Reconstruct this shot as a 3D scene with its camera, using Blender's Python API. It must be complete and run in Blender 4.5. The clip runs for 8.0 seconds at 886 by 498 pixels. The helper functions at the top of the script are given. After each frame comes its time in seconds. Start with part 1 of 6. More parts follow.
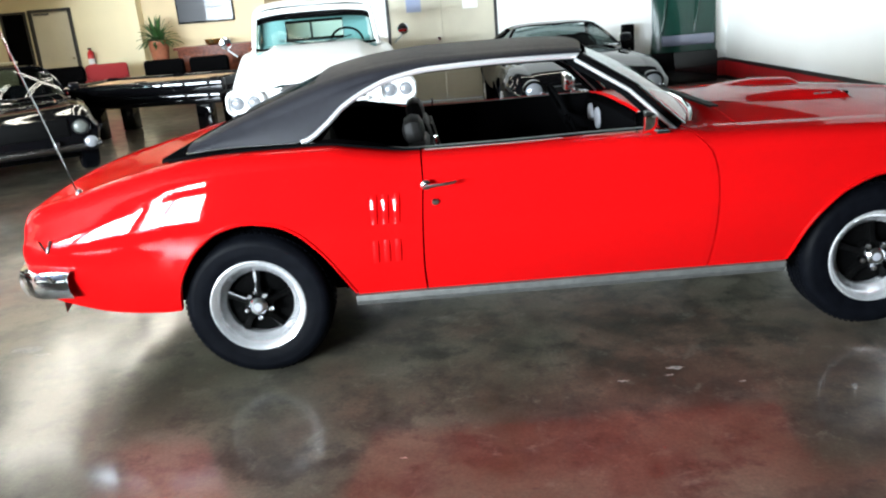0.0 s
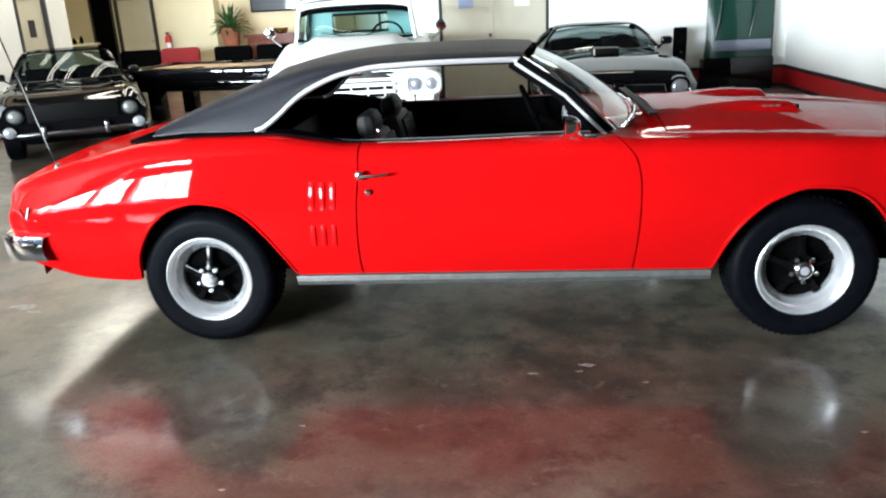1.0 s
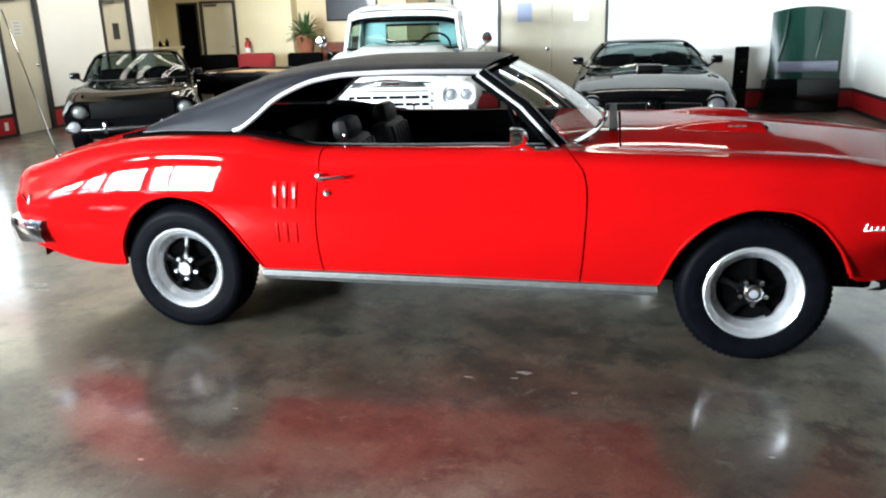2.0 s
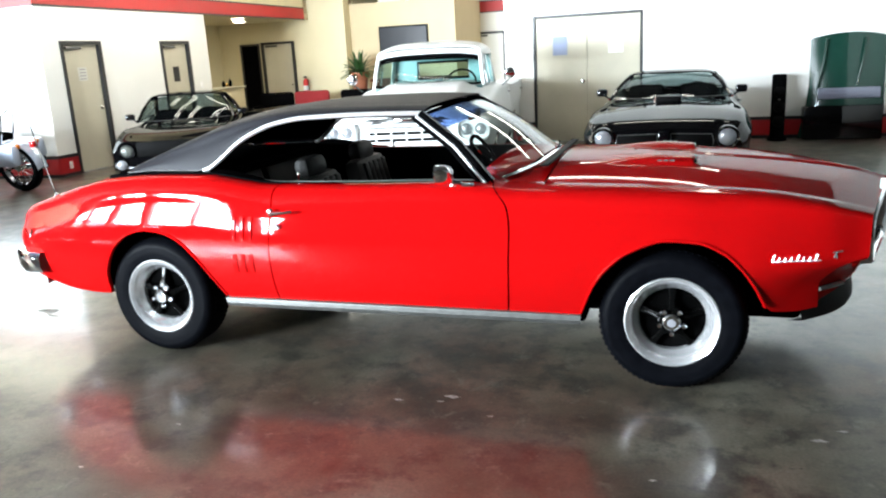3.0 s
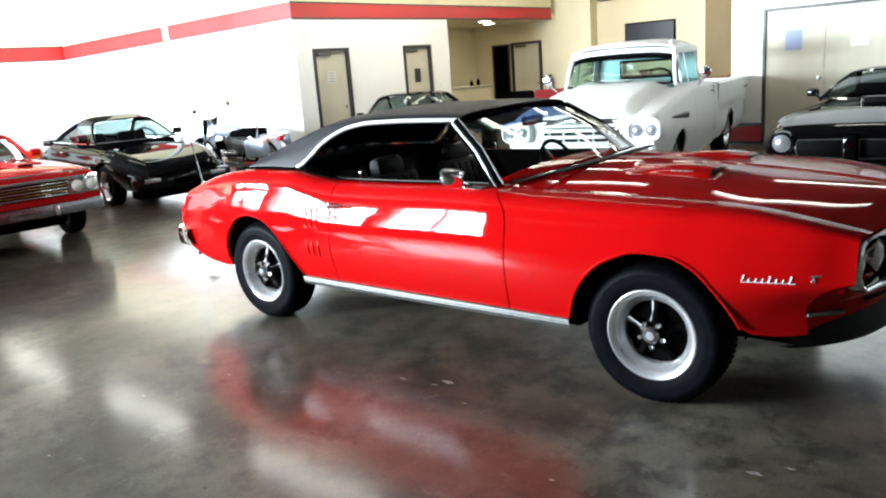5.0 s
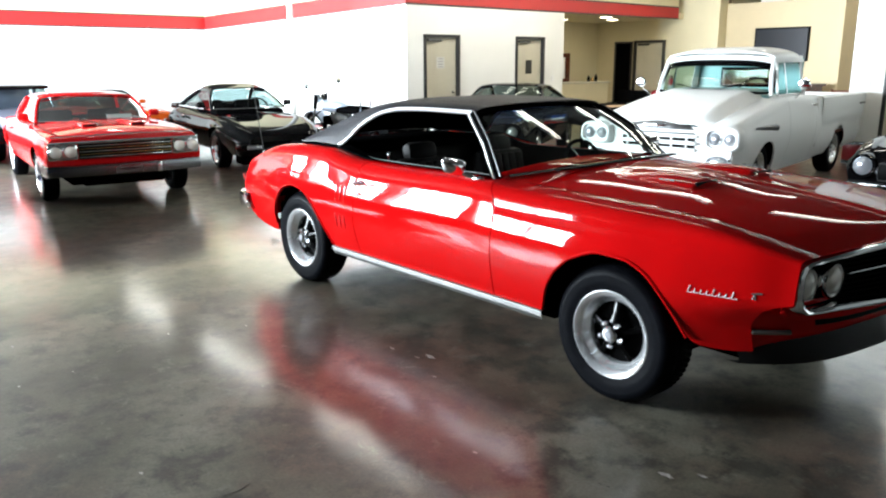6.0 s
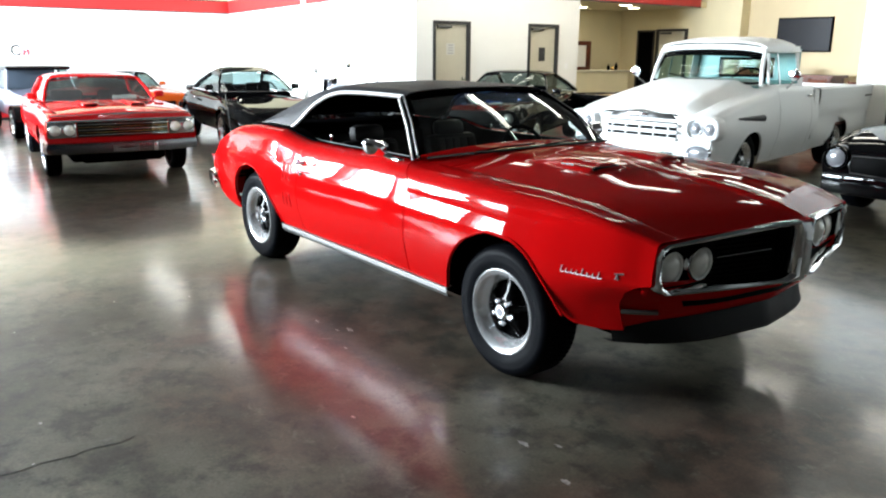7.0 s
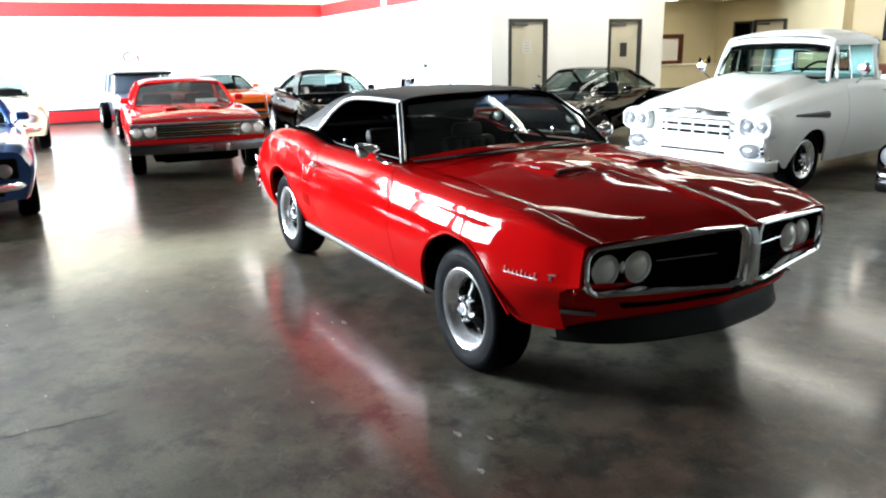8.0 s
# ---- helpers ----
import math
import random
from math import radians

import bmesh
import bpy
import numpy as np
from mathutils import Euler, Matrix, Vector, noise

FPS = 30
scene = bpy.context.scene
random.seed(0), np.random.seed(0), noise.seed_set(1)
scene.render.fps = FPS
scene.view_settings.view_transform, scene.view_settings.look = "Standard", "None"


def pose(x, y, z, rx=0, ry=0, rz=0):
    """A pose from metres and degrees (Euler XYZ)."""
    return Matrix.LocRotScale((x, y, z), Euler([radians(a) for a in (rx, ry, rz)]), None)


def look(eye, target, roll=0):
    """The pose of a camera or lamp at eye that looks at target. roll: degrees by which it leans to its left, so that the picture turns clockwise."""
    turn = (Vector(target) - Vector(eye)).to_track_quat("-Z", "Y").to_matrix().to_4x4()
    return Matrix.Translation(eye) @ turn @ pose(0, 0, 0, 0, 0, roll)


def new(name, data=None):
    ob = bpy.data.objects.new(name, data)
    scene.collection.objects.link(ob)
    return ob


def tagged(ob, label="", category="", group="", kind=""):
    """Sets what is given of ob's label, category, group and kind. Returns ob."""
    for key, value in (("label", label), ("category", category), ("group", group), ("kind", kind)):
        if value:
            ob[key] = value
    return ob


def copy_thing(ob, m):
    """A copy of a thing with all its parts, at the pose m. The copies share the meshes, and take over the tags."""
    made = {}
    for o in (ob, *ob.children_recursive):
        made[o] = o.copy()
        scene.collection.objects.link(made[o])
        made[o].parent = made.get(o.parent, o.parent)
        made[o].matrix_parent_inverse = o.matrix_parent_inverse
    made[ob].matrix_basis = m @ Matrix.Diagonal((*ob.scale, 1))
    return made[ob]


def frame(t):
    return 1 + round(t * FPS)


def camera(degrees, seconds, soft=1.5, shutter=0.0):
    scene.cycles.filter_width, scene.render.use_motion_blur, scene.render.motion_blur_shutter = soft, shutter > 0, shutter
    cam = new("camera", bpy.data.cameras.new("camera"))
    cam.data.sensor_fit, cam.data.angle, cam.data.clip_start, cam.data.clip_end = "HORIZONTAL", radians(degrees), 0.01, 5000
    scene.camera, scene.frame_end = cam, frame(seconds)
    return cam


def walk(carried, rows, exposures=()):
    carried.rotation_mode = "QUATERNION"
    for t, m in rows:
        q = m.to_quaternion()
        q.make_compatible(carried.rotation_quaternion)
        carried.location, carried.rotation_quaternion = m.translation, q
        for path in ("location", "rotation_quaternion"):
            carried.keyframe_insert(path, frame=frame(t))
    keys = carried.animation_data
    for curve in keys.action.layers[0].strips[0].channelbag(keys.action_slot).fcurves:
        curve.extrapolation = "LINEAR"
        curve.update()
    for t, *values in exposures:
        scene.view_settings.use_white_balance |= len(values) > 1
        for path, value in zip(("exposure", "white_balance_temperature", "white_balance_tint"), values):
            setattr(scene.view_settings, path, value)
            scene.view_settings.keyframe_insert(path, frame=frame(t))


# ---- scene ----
cam = camera(59.9, 8.0, soft=2.1)
PATH = [
    (0, (-0.545, -4.061, 1.538), (-0.541, -2.156, 0.932), -4.6),
    (0.5, (-0.241, -4.121, 1.549), (-0.329, -2.206, 0.978), -4.6),
    (1, (0.111, -4.227, 1.537), (-0.086, -2.332, 0.929), -2.9),
    (1.5, (0.393, -4.263, 1.515), (0.09, -2.376, 0.925), -4.4),
    (1.7, (0.517, -4.248, 1.51), (0.168, -2.368, 0.923), -3.3),
    (2.8, (1.298, -4.308, 1.553), (0.751, -2.452, 1.048), -1.3),
    (3, (1.433, -4.302, 1.557), (0.827, -2.46, 1.067), -3.1),
    (3.5, (1.745, -4.196, 1.526), (0.969, -2.416, 1.048), -2.0),
    (4, (2.068, -4.084, 1.548), (1.136, -2.376, 1.084), -2.3),
    (4.5, (2.451, -4.039, 1.564), (1.31, -2.472, 1.073), -2.3),
    (5, (2.758, -3.939, 1.553), (1.513, -2.442, 1.098), -4.3),
    (5.2, (2.891, -3.884, 1.542), (1.569, -2.452, 1.092), -3.2),
    (6.3, (3.603, -3.541, 1.565), (2.096, -2.318, 1.083), -0.9),
    (6.5, (3.715, -3.457, 1.569), (2.184, -2.266, 1.081), -1.3),
    (7, (3.982, -3.24, 1.55), (2.449, -2.057, 1.047), 0.4),
    (7.5, (4.231, -3.007, 1.583), (2.625, -1.941, 1.05), -2.1),
    (8, (4.537, -2.747, 1.618), (2.848, -1.807, 1.105), -1.0),
]
EXPOSURES = [(0, -.56), (1.5, -.56), (3, -.40), (4, -.35), (5, -.57), (6.5, -.63), (7, -.62), (8, -.47)]
walk(cam, [(t, look(eye, target, roll)) for t, eye, target, roll in PATH], EXPOSURES)

# ---- light ----
world = bpy.data.worlds.new("sky")
scene.world = world
world.use_nodes = True
wn = world.node_tree.nodes
sky = wn.new("ShaderNodeTexSky")
sky.sky_type, sky.sun_disc = "NISHITA", False
sky.sun_elevation, sky.sun_rotation = radians(38), radians(200)
world.node_tree.links.new(sky.outputs[0], wn["Background"].inputs[0])
wn["Background"].inputs[1].default_value = 0.12

SOUTH, EAST, WEST, CEIL = -8.0, 9.0, -15.2, 3.7   # room limits
NORTH_WALL, BACK_WALL, PARTITION = 8.95, 14.2, -7.93
SILL = 1.0      # height of the window sills
WINDOWS = [(-14.9, -12.6), (-12.3, -10.0), (-9.7, -7.4), (-7.1, -4.7)]   # glazed bays in the south wall


def area_lamp(name, m, sx, sy, power, color):
    d = bpy.data.lights.new(name, "AREA")
    d.shape, d.size, d.size_y, d.energy, d.color = "RECTANGLE", sx, sy, power, color
    ob = new(name, d)
    ob.matrix_world = m
    return ob


for (a, b), power in zip(WINDOWS, (6800, 6600, 5800, 4900)):
    area_lamp("window_daylight", pose((a + b) / 2, SOUTH - 0.32, (SILL + 3.2) / 2, 90, 0, 0), b - a, 3.2 - SILL, power, (0.79, 0.91, 1.0))

# ---- materials ----


def material(name, color, rough=0.5, metal=0.0, coat=0.0, spec=0.5, emit=None, strength=0.0,
             noise_scale=0.0, noise_amount=0.0, bump=0.0, bump_scale=80.0, coat_rough=0.03):
    m = bpy.data.materials.new(name)
    m.use_nodes = True
    nt, b = m.node_tree, m.node_tree.nodes["Principled BSDF"]
    b.inputs["Base Color"].default_value = (*color, 1)
    b.inputs["Roughness"].default_value = rough
    b.inputs["Metallic"].default_value = metal
    b.inputs["Coat Weight"].default_value = coat
    b.inputs["Coat Roughness"].default_value = coat_rough
    b.inputs["Specular IOR Level"].default_value = spec
    if emit:
        b.inputs["Emission Color"].default_value = (*emit, 1)
        b.inputs["Emission Strength"].default_value = strength
    tc = nt.nodes.new("ShaderNodeTexCoord") if noise_amount or bump else None
    if noise_amount:
        n = nt.nodes.new("ShaderNodeTexNoise")
        n.inputs["Scale"].default_value, n.inputs["Detail"].default_value = noise_scale, 6
        nt.links.new(tc.outputs["Object"], n.inputs["Vector"])
        r = nt.nodes.new("ShaderNodeValToRGB")
        lo = [max(0, c * (1 - noise_amount)) for c in color]
        hi = [min(1, c * (1 + noise_amount)) for c in color]
        r.color_ramp.elements[0].position, r.color_ramp.elements[1].position = 0.3, 0.7
        r.color_ramp.elements[0].color, r.color_ramp.elements[1].color = (*lo, 1), (*hi, 1)
        nt.links.new(n.outputs["Fac"], r.inputs["Fac"])
        nt.links.new(r.outputs["Color"], b.inputs["Base Color"])
        rr = nt.nodes.new("ShaderNodeMapRange")
        rr.inputs["To Min"].default_value, rr.inputs["To Max"].default_value = rough * 0.85, min(1, rough * 1.2)
        nt.links.new(n.outputs["Fac"], rr.inputs["Value"])
        nt.links.new(rr.outputs[0], b.inputs["Roughness"])
    if bump:
        n2 = nt.nodes.new("ShaderNodeTexNoise")
        n2.inputs["Scale"].default_value, n2.inputs["Detail"].default_value = bump_scale, 4
        nt.links.new(tc.outputs["Object"], n2.inputs["Vector"])
        bp = nt.nodes.new("ShaderNodeBump")
        bp.inputs["Strength"].default_value, bp.inputs["Distance"].default_value = bump, 0.004
        nt.links.new(n2.outputs["Fac"], bp.inputs["Height"])
        nt.links.new(bp.outputs["Normal"], b.inputs["Normal"])
    return m


def glass_material(name, tint, gloss=0.06, most=1.0):
    m = bpy.data.materials.new(name)
    m.use_nodes = True
    nt = m.node_tree
    nt.nodes.remove(nt.nodes["Principled BSDF"])
    t, g, f, x, p, q = (nt.nodes.new("ShaderNode" + k) for k in ("BsdfTransparent", "BsdfGlossy", "LayerWeight", "MixShader", "Math", "MapRange"))
    p.operation = "POWER"
    p.inputs[1].default_value = 4.0
    q.inputs["To Min"].default_value, q.inputs["To Max"].default_value = gloss, most
    t.inputs[0].default_value = (*tint, 1)
    g.inputs["Roughness"].default_value = 0.01
    nt.links.new(f.outputs["Facing"], p.inputs[0])
    nt.links.new(p.outputs[0], q.inputs["Value"])
    nt.links.new(q.outputs[0], x.inputs[0])
    nt.links.new(t.outputs[0], x.inputs[1])
    nt.links.new(g.outputs[0], x.inputs[2])
    nt.links.new(x.outputs[0], nt.nodes["Material Output"].inputs[0])
    return m


def floor_material():
    m = bpy.data.materials.new("polished_concrete")
    m.use_nodes = True
    nt, b = m.node_tree, m.node_tree.nodes["Principled BSDF"]
    L, N = nt.links.new, nt.nodes.new
    tc = N("ShaderNodeTexCoord")

    def tex(scale, detail=6, rough=0.6, distort=0.0):
        n = N("ShaderNodeTexNoise")
        for k, v in (("Scale", scale), ("Detail", detail), ("Roughness", rough), ("Distortion", distort)):
            n.inputs[k].default_value = v
        L(tc.outputs["Object"], n.inputs["Vector"])
        return n.outputs["Fac"]

    def ramp(fac, stops):
        r = N("ShaderNodeValToRGB")
        e = r.color_ramp.elements
        while len(e) < len(stops):
            e.new(0.5)
        for el, (p, c) in zip(e, stops):
            el.position, el.color = p, (*c, 1)
        L(fac, r.inputs["Fac"])
        return r.outputs["Color"]

    def mix(fac, a, c):
        x = N("ShaderNodeMix")
        x.data_type = "RGBA"
        L(fac, x.inputs["Factor"])
        L(a, x.inputs["A"])
        L(c, x.inputs["B"])
        return x.outputs["Result"]

    grey = ramp(tex(0.9, 6, 0.58, 0.2), [(0.34, (0.056, 0.052, 0.035)), (0.5, (0.135, 0.126, 0.092)), (0.66, (0.235, 0.222, 0.168))])
    red = ramp(tex(2.6, 8, 0.65, 0.2), [(0.36, (0.044, 0.028, 0.020)), (0.64, (0.175, 0.110, 0.082))])
    stain = ramp(tex(0.55, 4, 0.6, 0.3), [(0.46, (0, 0, 0)), (0.60, (0.9, 0.9, 0.9))])
    base = mix(stain, grey, red)
    dark = ramp(tex(9.0, 6, 0.7), [(0.30, (0.022, 0.020, 0.016)), (0.6, (0.07, 0.064, 0.052))])
    flecks = ramp(tex(4.0, 6, 0.7), [(0.47, (0, 0, 0)), (0.60, (0.85, 0.85, 0.85))])
    base = mix(flecks, base, dark)
    scuff = ramp(tex(6.3, 4, 0.8, 0.5), [(0.57, (0, 0, 0)), (0.70, (0.55, 0.55, 0.55))])
    pale = ramp(tex(30), [(0.3, (0.13, 0.125, 0.10)), (0.7, (0.26, 0.245, 0.20))])
    base = mix(scuff, base, pale)
    grain = ramp(tex(70, 4, 0.7), [(0.35, (0.78, 0.78, 0.78)), (0.65, (1.10, 1.10, 1.10))])
    fine = N("ShaderNodeMix")
    fine.data_type, fine.blend_type = "RGBA", "MULTIPLY"
    fine.inputs["Factor"].default_value = 1.0
    L(base, fine.inputs["A"])
    L(grain, fine.inputs["B"])
    L(fine.outputs["Result"], b.inputs["Base Color"])
    rr = N("ShaderNodeMapRange")
    rr.inputs["From Min"].default_value, rr.inputs["From Max"].default_value = 0.3, 0.7
    rr.inputs["To Min"].default_value, rr.inputs["To Max"].default_value = 0.30, 0.44
    L(tex(5.0, 8, 0.7), rr.inputs["Value"])
    L(rr.outputs[0], b.inputs["Roughness"])
    b.inputs["Specular IOR Level"].default_value = 0.35
    b.inputs["Coat Weight"].default_value, b.inputs["Coat Roughness"].default_value = 0.66, 0.135
    bp = N("ShaderNodeBump")
    bp.inputs["Strength"].default_value, bp.inputs["Distance"].default_value = 0.035, 0.005
    L(tex(22, 8, 0.7), bp.inputs["Height"])
    L(bp.outputs["Normal"], b.inputs["Normal"])
    return m


RED = material("red_car_paint", (0.405, 0.0025, 0.003), 0.35, coat=0.37, spec=0.0)
RED2 = material("light_red_car_paint", (0.46, 0.006, 0.007), 0.35, coat=0.7, spec=0.0)
BLACK = material("black_car_paint", (0.002, 0.002, 0.0025), 0.25, coat=0.5, spec=0.0)
WHITE = material("white_truck_paint", (0.72, 0.73, 0.72), 0.5, coat=0.15, spec=0.25)
BLUE = material("blue_car_paint", (0.012, 0.055, 0.19), 0.3, coat=0.8, spec=0.1)
TAN = material("tan_car_paint", (0.55, 0.44, 0.28), 0.35, coat=1.0)
ORANGE = material("orange_car_paint", (0.36, 0.055, 0.008), 0.3, coat=0.6, spec=0.0)
SILVER = material("silver_car_paint", (0.14, 0.15, 0.20), 0.3, 0.4, coat=0.6)
PALEBLUE = material("pale_blue_silver_paint", (0.42, 0.48, 0.58), 0.3, 0.3, coat=0.8)
GREEN = material("dark_green_paint", (0.004, 0.026, 0.018), 0.25, coat=0.45, spec=0.2)
VINYL = material("black_grained_vinyl", (0.010, 0.010, 0.013), 0.58, spec=0.22, noise_scale=30, noise_amount=0.2, bump=0.5, bump_scale=220)
TRIM = material("black_interior_trim", (0.0022, 0.0022, 0.0024), 0.8, spec=0.0, bump=0.2, bump_scale=150)
SEAT = material("charcoal_seat_cloth", (0.005, 0.0045, 0.004), 0.6, spec=0.2, noise_scale=40, noise_amount=0.3, bump=0.3, bump_scale=200)
DAM = material("black_rubber", (0.005, 0.005, 0.005), 0.5, spec=0.2, noise_scale=12, noise_amount=0.25)
UNDER = material("underbody_black", (0.002, 0.002, 0.002), 0.9, spec=0.0, noise_scale=8, noise_amount=0.4)
CHROME = material("chrome", (0.86, 0.87, 0.89), 0.08, 1.0)
STEELDARK = material("dark_brushed_metal", (0.10, 0.10, 0.10), 0.4, 0.6, noise_scale=20, noise_amount=0.2)
STEEL = material("brushed_sill_steel", (0.10, 0.10, 0.095), 0.48, 0.4, noise_scale=30, noise_amount=0.15)
RIM = material("polished_aluminium", (0.90, 0.90, 0.91), 0.20, 0.76)
SPOKE = material("gloss_black_wheel", (0.002, 0.002, 0.002), 0.35, coat=0.22, spec=0.0, coat_rough=0.15)
RUBBER = material("tyre_rubber", (0.0022, 0.0025, 0.0036), 0.5, spec=0.03, noise_scale=25, noise_amount=0.3, bump=0.2, bump_scale=120)
GUNMETAL = material("dull_chrome_bumper", (0.18, 0.18, 0.19), 0.25, 1.0)
DULL = material("grey_headlamp_glass", (0.30, 0.31, 0.33), 0.15, 0.4, coat=0.8, bump=0.3, bump_scale=50)
DULLLENS = material("dull_lamp_lens", (0.09, 0.095, 0.085), 0.3, coat=0.5)
LENS = material("headlamp_lens", (0.82, 0.79, 0.72), 0.22, 0.15, coat=1.0, bump=0.25, bump_scale=60)
GRILLE = material("matt_black_grille", (0.002, 0.002, 0.002), 0.6, spec=0.05)
AMBER = material("amber_lens", (0.45, 0.13, 0.01), 0.2, coat=1.0)
REDLENS = material("red_lens", (0.5, 0.01, 0.01), 0.2, coat=1.0)
GLASS = glass_material("clear_car_glass", (0.62, 0.69, 0.65), 0.05, 0.7)
CABGLASS = glass_material("green_cab_glass", (0.60, 0.74, 0.71), 0.012, 0.25)
HARDGLASS = glass_material("greenish_screen_glass", (0.34, 0.42, 0.38), 0.30, 0.6)
DARKGLASS = glass_material("tinted_car_glass", (0.40, 0.48, 0.48), 0.035, 0.4)
BLACKGLASS = glass_material("dark_rear_glass", (0.05, 0.055, 0.055), 0.04, 0.12)
AQUA = material("turquoise_cab_trim", (0.15, 0.30, 0.30), 0.5)
FLOOR = floor_material()
WALL = material("white_wall_paint", (0.80, 0.80, 0.77), 0.7, noise_scale=1.2, noise_amount=0.03, bump=0.15, bump_scale=60)
CREAM = material("cream_wall_paint", (0.66, 0.59, 0.40), 0.7, noise_scale=1.5, noise_amount=0.04, bump=0.15, bump_scale=60)
STRIPE = material("red_wall_band_paint", (0.40, 0.010, 0.010), 0.5, noise_scale=3, noise_amount=0.06)
BASERED = material("dark_red_baseboard_paint", (0.42, 0.010, 0.014), 0.4, noise_scale=4, noise_amount=0.1)
TANWALL = material("tan_wall_paint", (0.52, 0.43, 0.28), 0.7, noise_scale=2, noise_amount=0.05, bump=0.15, bump_scale=60)
BLACKTRIM = material("black_trim_paint", (0.012, 0.012, 0.013), 0.45)
DOORPAINT = material("beige_door_paint", (0.50, 0.47, 0.37), 0.5, noise_scale=3, noise_amount=0.05)
CEILING = material("grey_ceiling_deck", (0.055, 0.053, 0.05), 0.9, noise_scale=6, noise_amount=0.04)
WOOD = material("dark_cherry_wood", (0.11, 0.030, 0.016), 0.4, noise_scale=14, noise_amount=0.45, coat=0.12, spec=0.2)
FELT = material("tan_pool_felt", (0.42, 0.27, 0.15), 0.9, noise_scale=40, noise_amount=0.08)
TERRA = material("terracotta", (0.30, 0.10, 0.05), 0.6, noise_scale=12, noise_amount=0.2)
LEAF = material("plant_leaf", (0.035, 0.09, 0.025), 0.45, noise_scale=9, noise_amount=0.4)
PAPER = material("white_paper", (0.80, 0.80, 0.80), 0.8)
BLUEPAPER = material("blue_print", (0.28, 0.33, 0.48), 0.8)
INK = material("grey_ink", (0.25, 0.25, 0.27), 0.7)
LOGORED = material("logo_red", (0.6, 0.02, 0.04), 0.6)
EXTRED = material("extinguisher_red", (0.55, 0.01, 0.012), 0.3, coat=0.6)
REDCLOTH = material("red_upholstery", (0.22, 0.005, 0.008), 0.8, bump=0.2)
SCREEN = material("dark_screen", (0.012, 0.013, 0.018), 0.35, coat=0.10, spec=0.2)
BRASS = material("brass", (0.55, 0.36, 0.14), 0.25, 1.0)
TUBE = material("fluorescent_tube", (1, 1, 1), 0.5, emit=(1.0, 0.945, 0.82), strength=27.0)
DOWNGLOW = material("downlight_lens", (1, 1, 1), 0.5, emit=(1.0, 0.92, 0.70), strength=42.0)
FIXTURE = material("white_lamp_housing", (0.75, 0.75, 0.72), 0.4)
# tone of the unseen south walls, dark so they bounce little light
DIMWALL = material("unseen_wall_dark_grey", (0.07, 0.07, 0.066), 0.85, noise_scale=3, noise_amount=0.12, bump=0.2, bump_scale=30)
# tone of the unseen east walls, set by the bounce light the nose needs
SIDEWALL = material("unseen_side_bounce_grey", (0.24, 0.24, 0.225), 0.8, noise_scale=3, noise_amount=0.10, bump=0.2, bump_scale=30)
BRIGHT = material("bright_stainless_trim", (0.92, 0.92, 0.92), 0.30, 0.75)
TINTBAND = glass_material("blue_screen_band", (0.16, 0.26, 0.62), 0.08)
ALU = material("window_aluminium", (0.55, 0.55, 0.53), 0.4, 0.6)
JOINT = material("joint_filler", (0.08, 0.07, 0.058), 0.6)
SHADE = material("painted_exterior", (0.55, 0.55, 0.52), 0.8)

# ---- small builders ----


def part(name, bm, mat, parent=None, label="", smooth=True, sharp=None):
    bmesh.ops.recalc_face_normals(bm, faces=bm.faces)
    me = bpy.data.meshes.new(name)
    bm.to_mesh(me)
    bm.free()
    for p in me.polygons:
        p.use_smooth = smooth
    if smooth:
        me.set_sharp_from_angle(angle=radians(sharp or 40))
    for m in mat if isinstance(mat, (list, tuple)) else (mat,):
        me.materials.append(m)
    ob = new(name, me)
    if parent:
        ob.parent = parent
    if label:
        tagged(ob, label)
    return ob


def thing(name, m, label, category, group="", kind=""):
    ob = new(name)
    ob.empty_display_size = 0.2
    ob.matrix_world = m
    return tagged(ob, label, category, group, kind)


def box(bm, x0, x1, y0, y1, z0, z1, bevel=0.0):
    r = bmesh.ops.create_cube(bm, size=1, matrix=Matrix.Translation(((x0 + x1) / 2, (y0 + y1) / 2, (z0 + z1) / 2)) @ Matrix.Diagonal((x1 - x0, y1 - y0, z1 - z0, 1)))
    if bevel:
        es = list({e for v in r["verts"] for e in v.link_edges})
        bmesh.ops.bevel(bm, geom=es, offset=bevel, segments=2, affect="EDGES", profile=0.5)
    return bm


def boxed(*a, bevel=0.0):
    return box(bmesh.new(), *a, bevel=bevel)


def turned(profile, steps=32, axis="z", start=0.0, caps=True):
    """A surface of revolution: profile of (radius, height) round the axis."""
    bm = bmesh.new()
    rings = []
    for r, h in profile:
        ring = []
        for i in range(steps):
            a = start + 2 * math.pi * i / steps
            c, s = r * math.cos(a), r * math.sin(a)
            ring.append(bm.verts.new({"z": (c, s, h), "y": (c, h, s), "x": (h, c, s)}[axis]))
        rings.append(ring)
    for a, b in zip(rings, rings[1:]):
        for i in range(steps):
            j = (i + 1) % steps
            bm.faces.new((a[i], a[j], b[j], b[i]))
    for ring, (r, h) in ((rings[0], profile[0]), (rings[-1], profile[-1])):
        if r > 1e-5 and caps:
            bm.faces.new(ring)
    bmesh.ops.remove_doubles(bm, verts=bm.verts, dist=1e-6)
    return bm


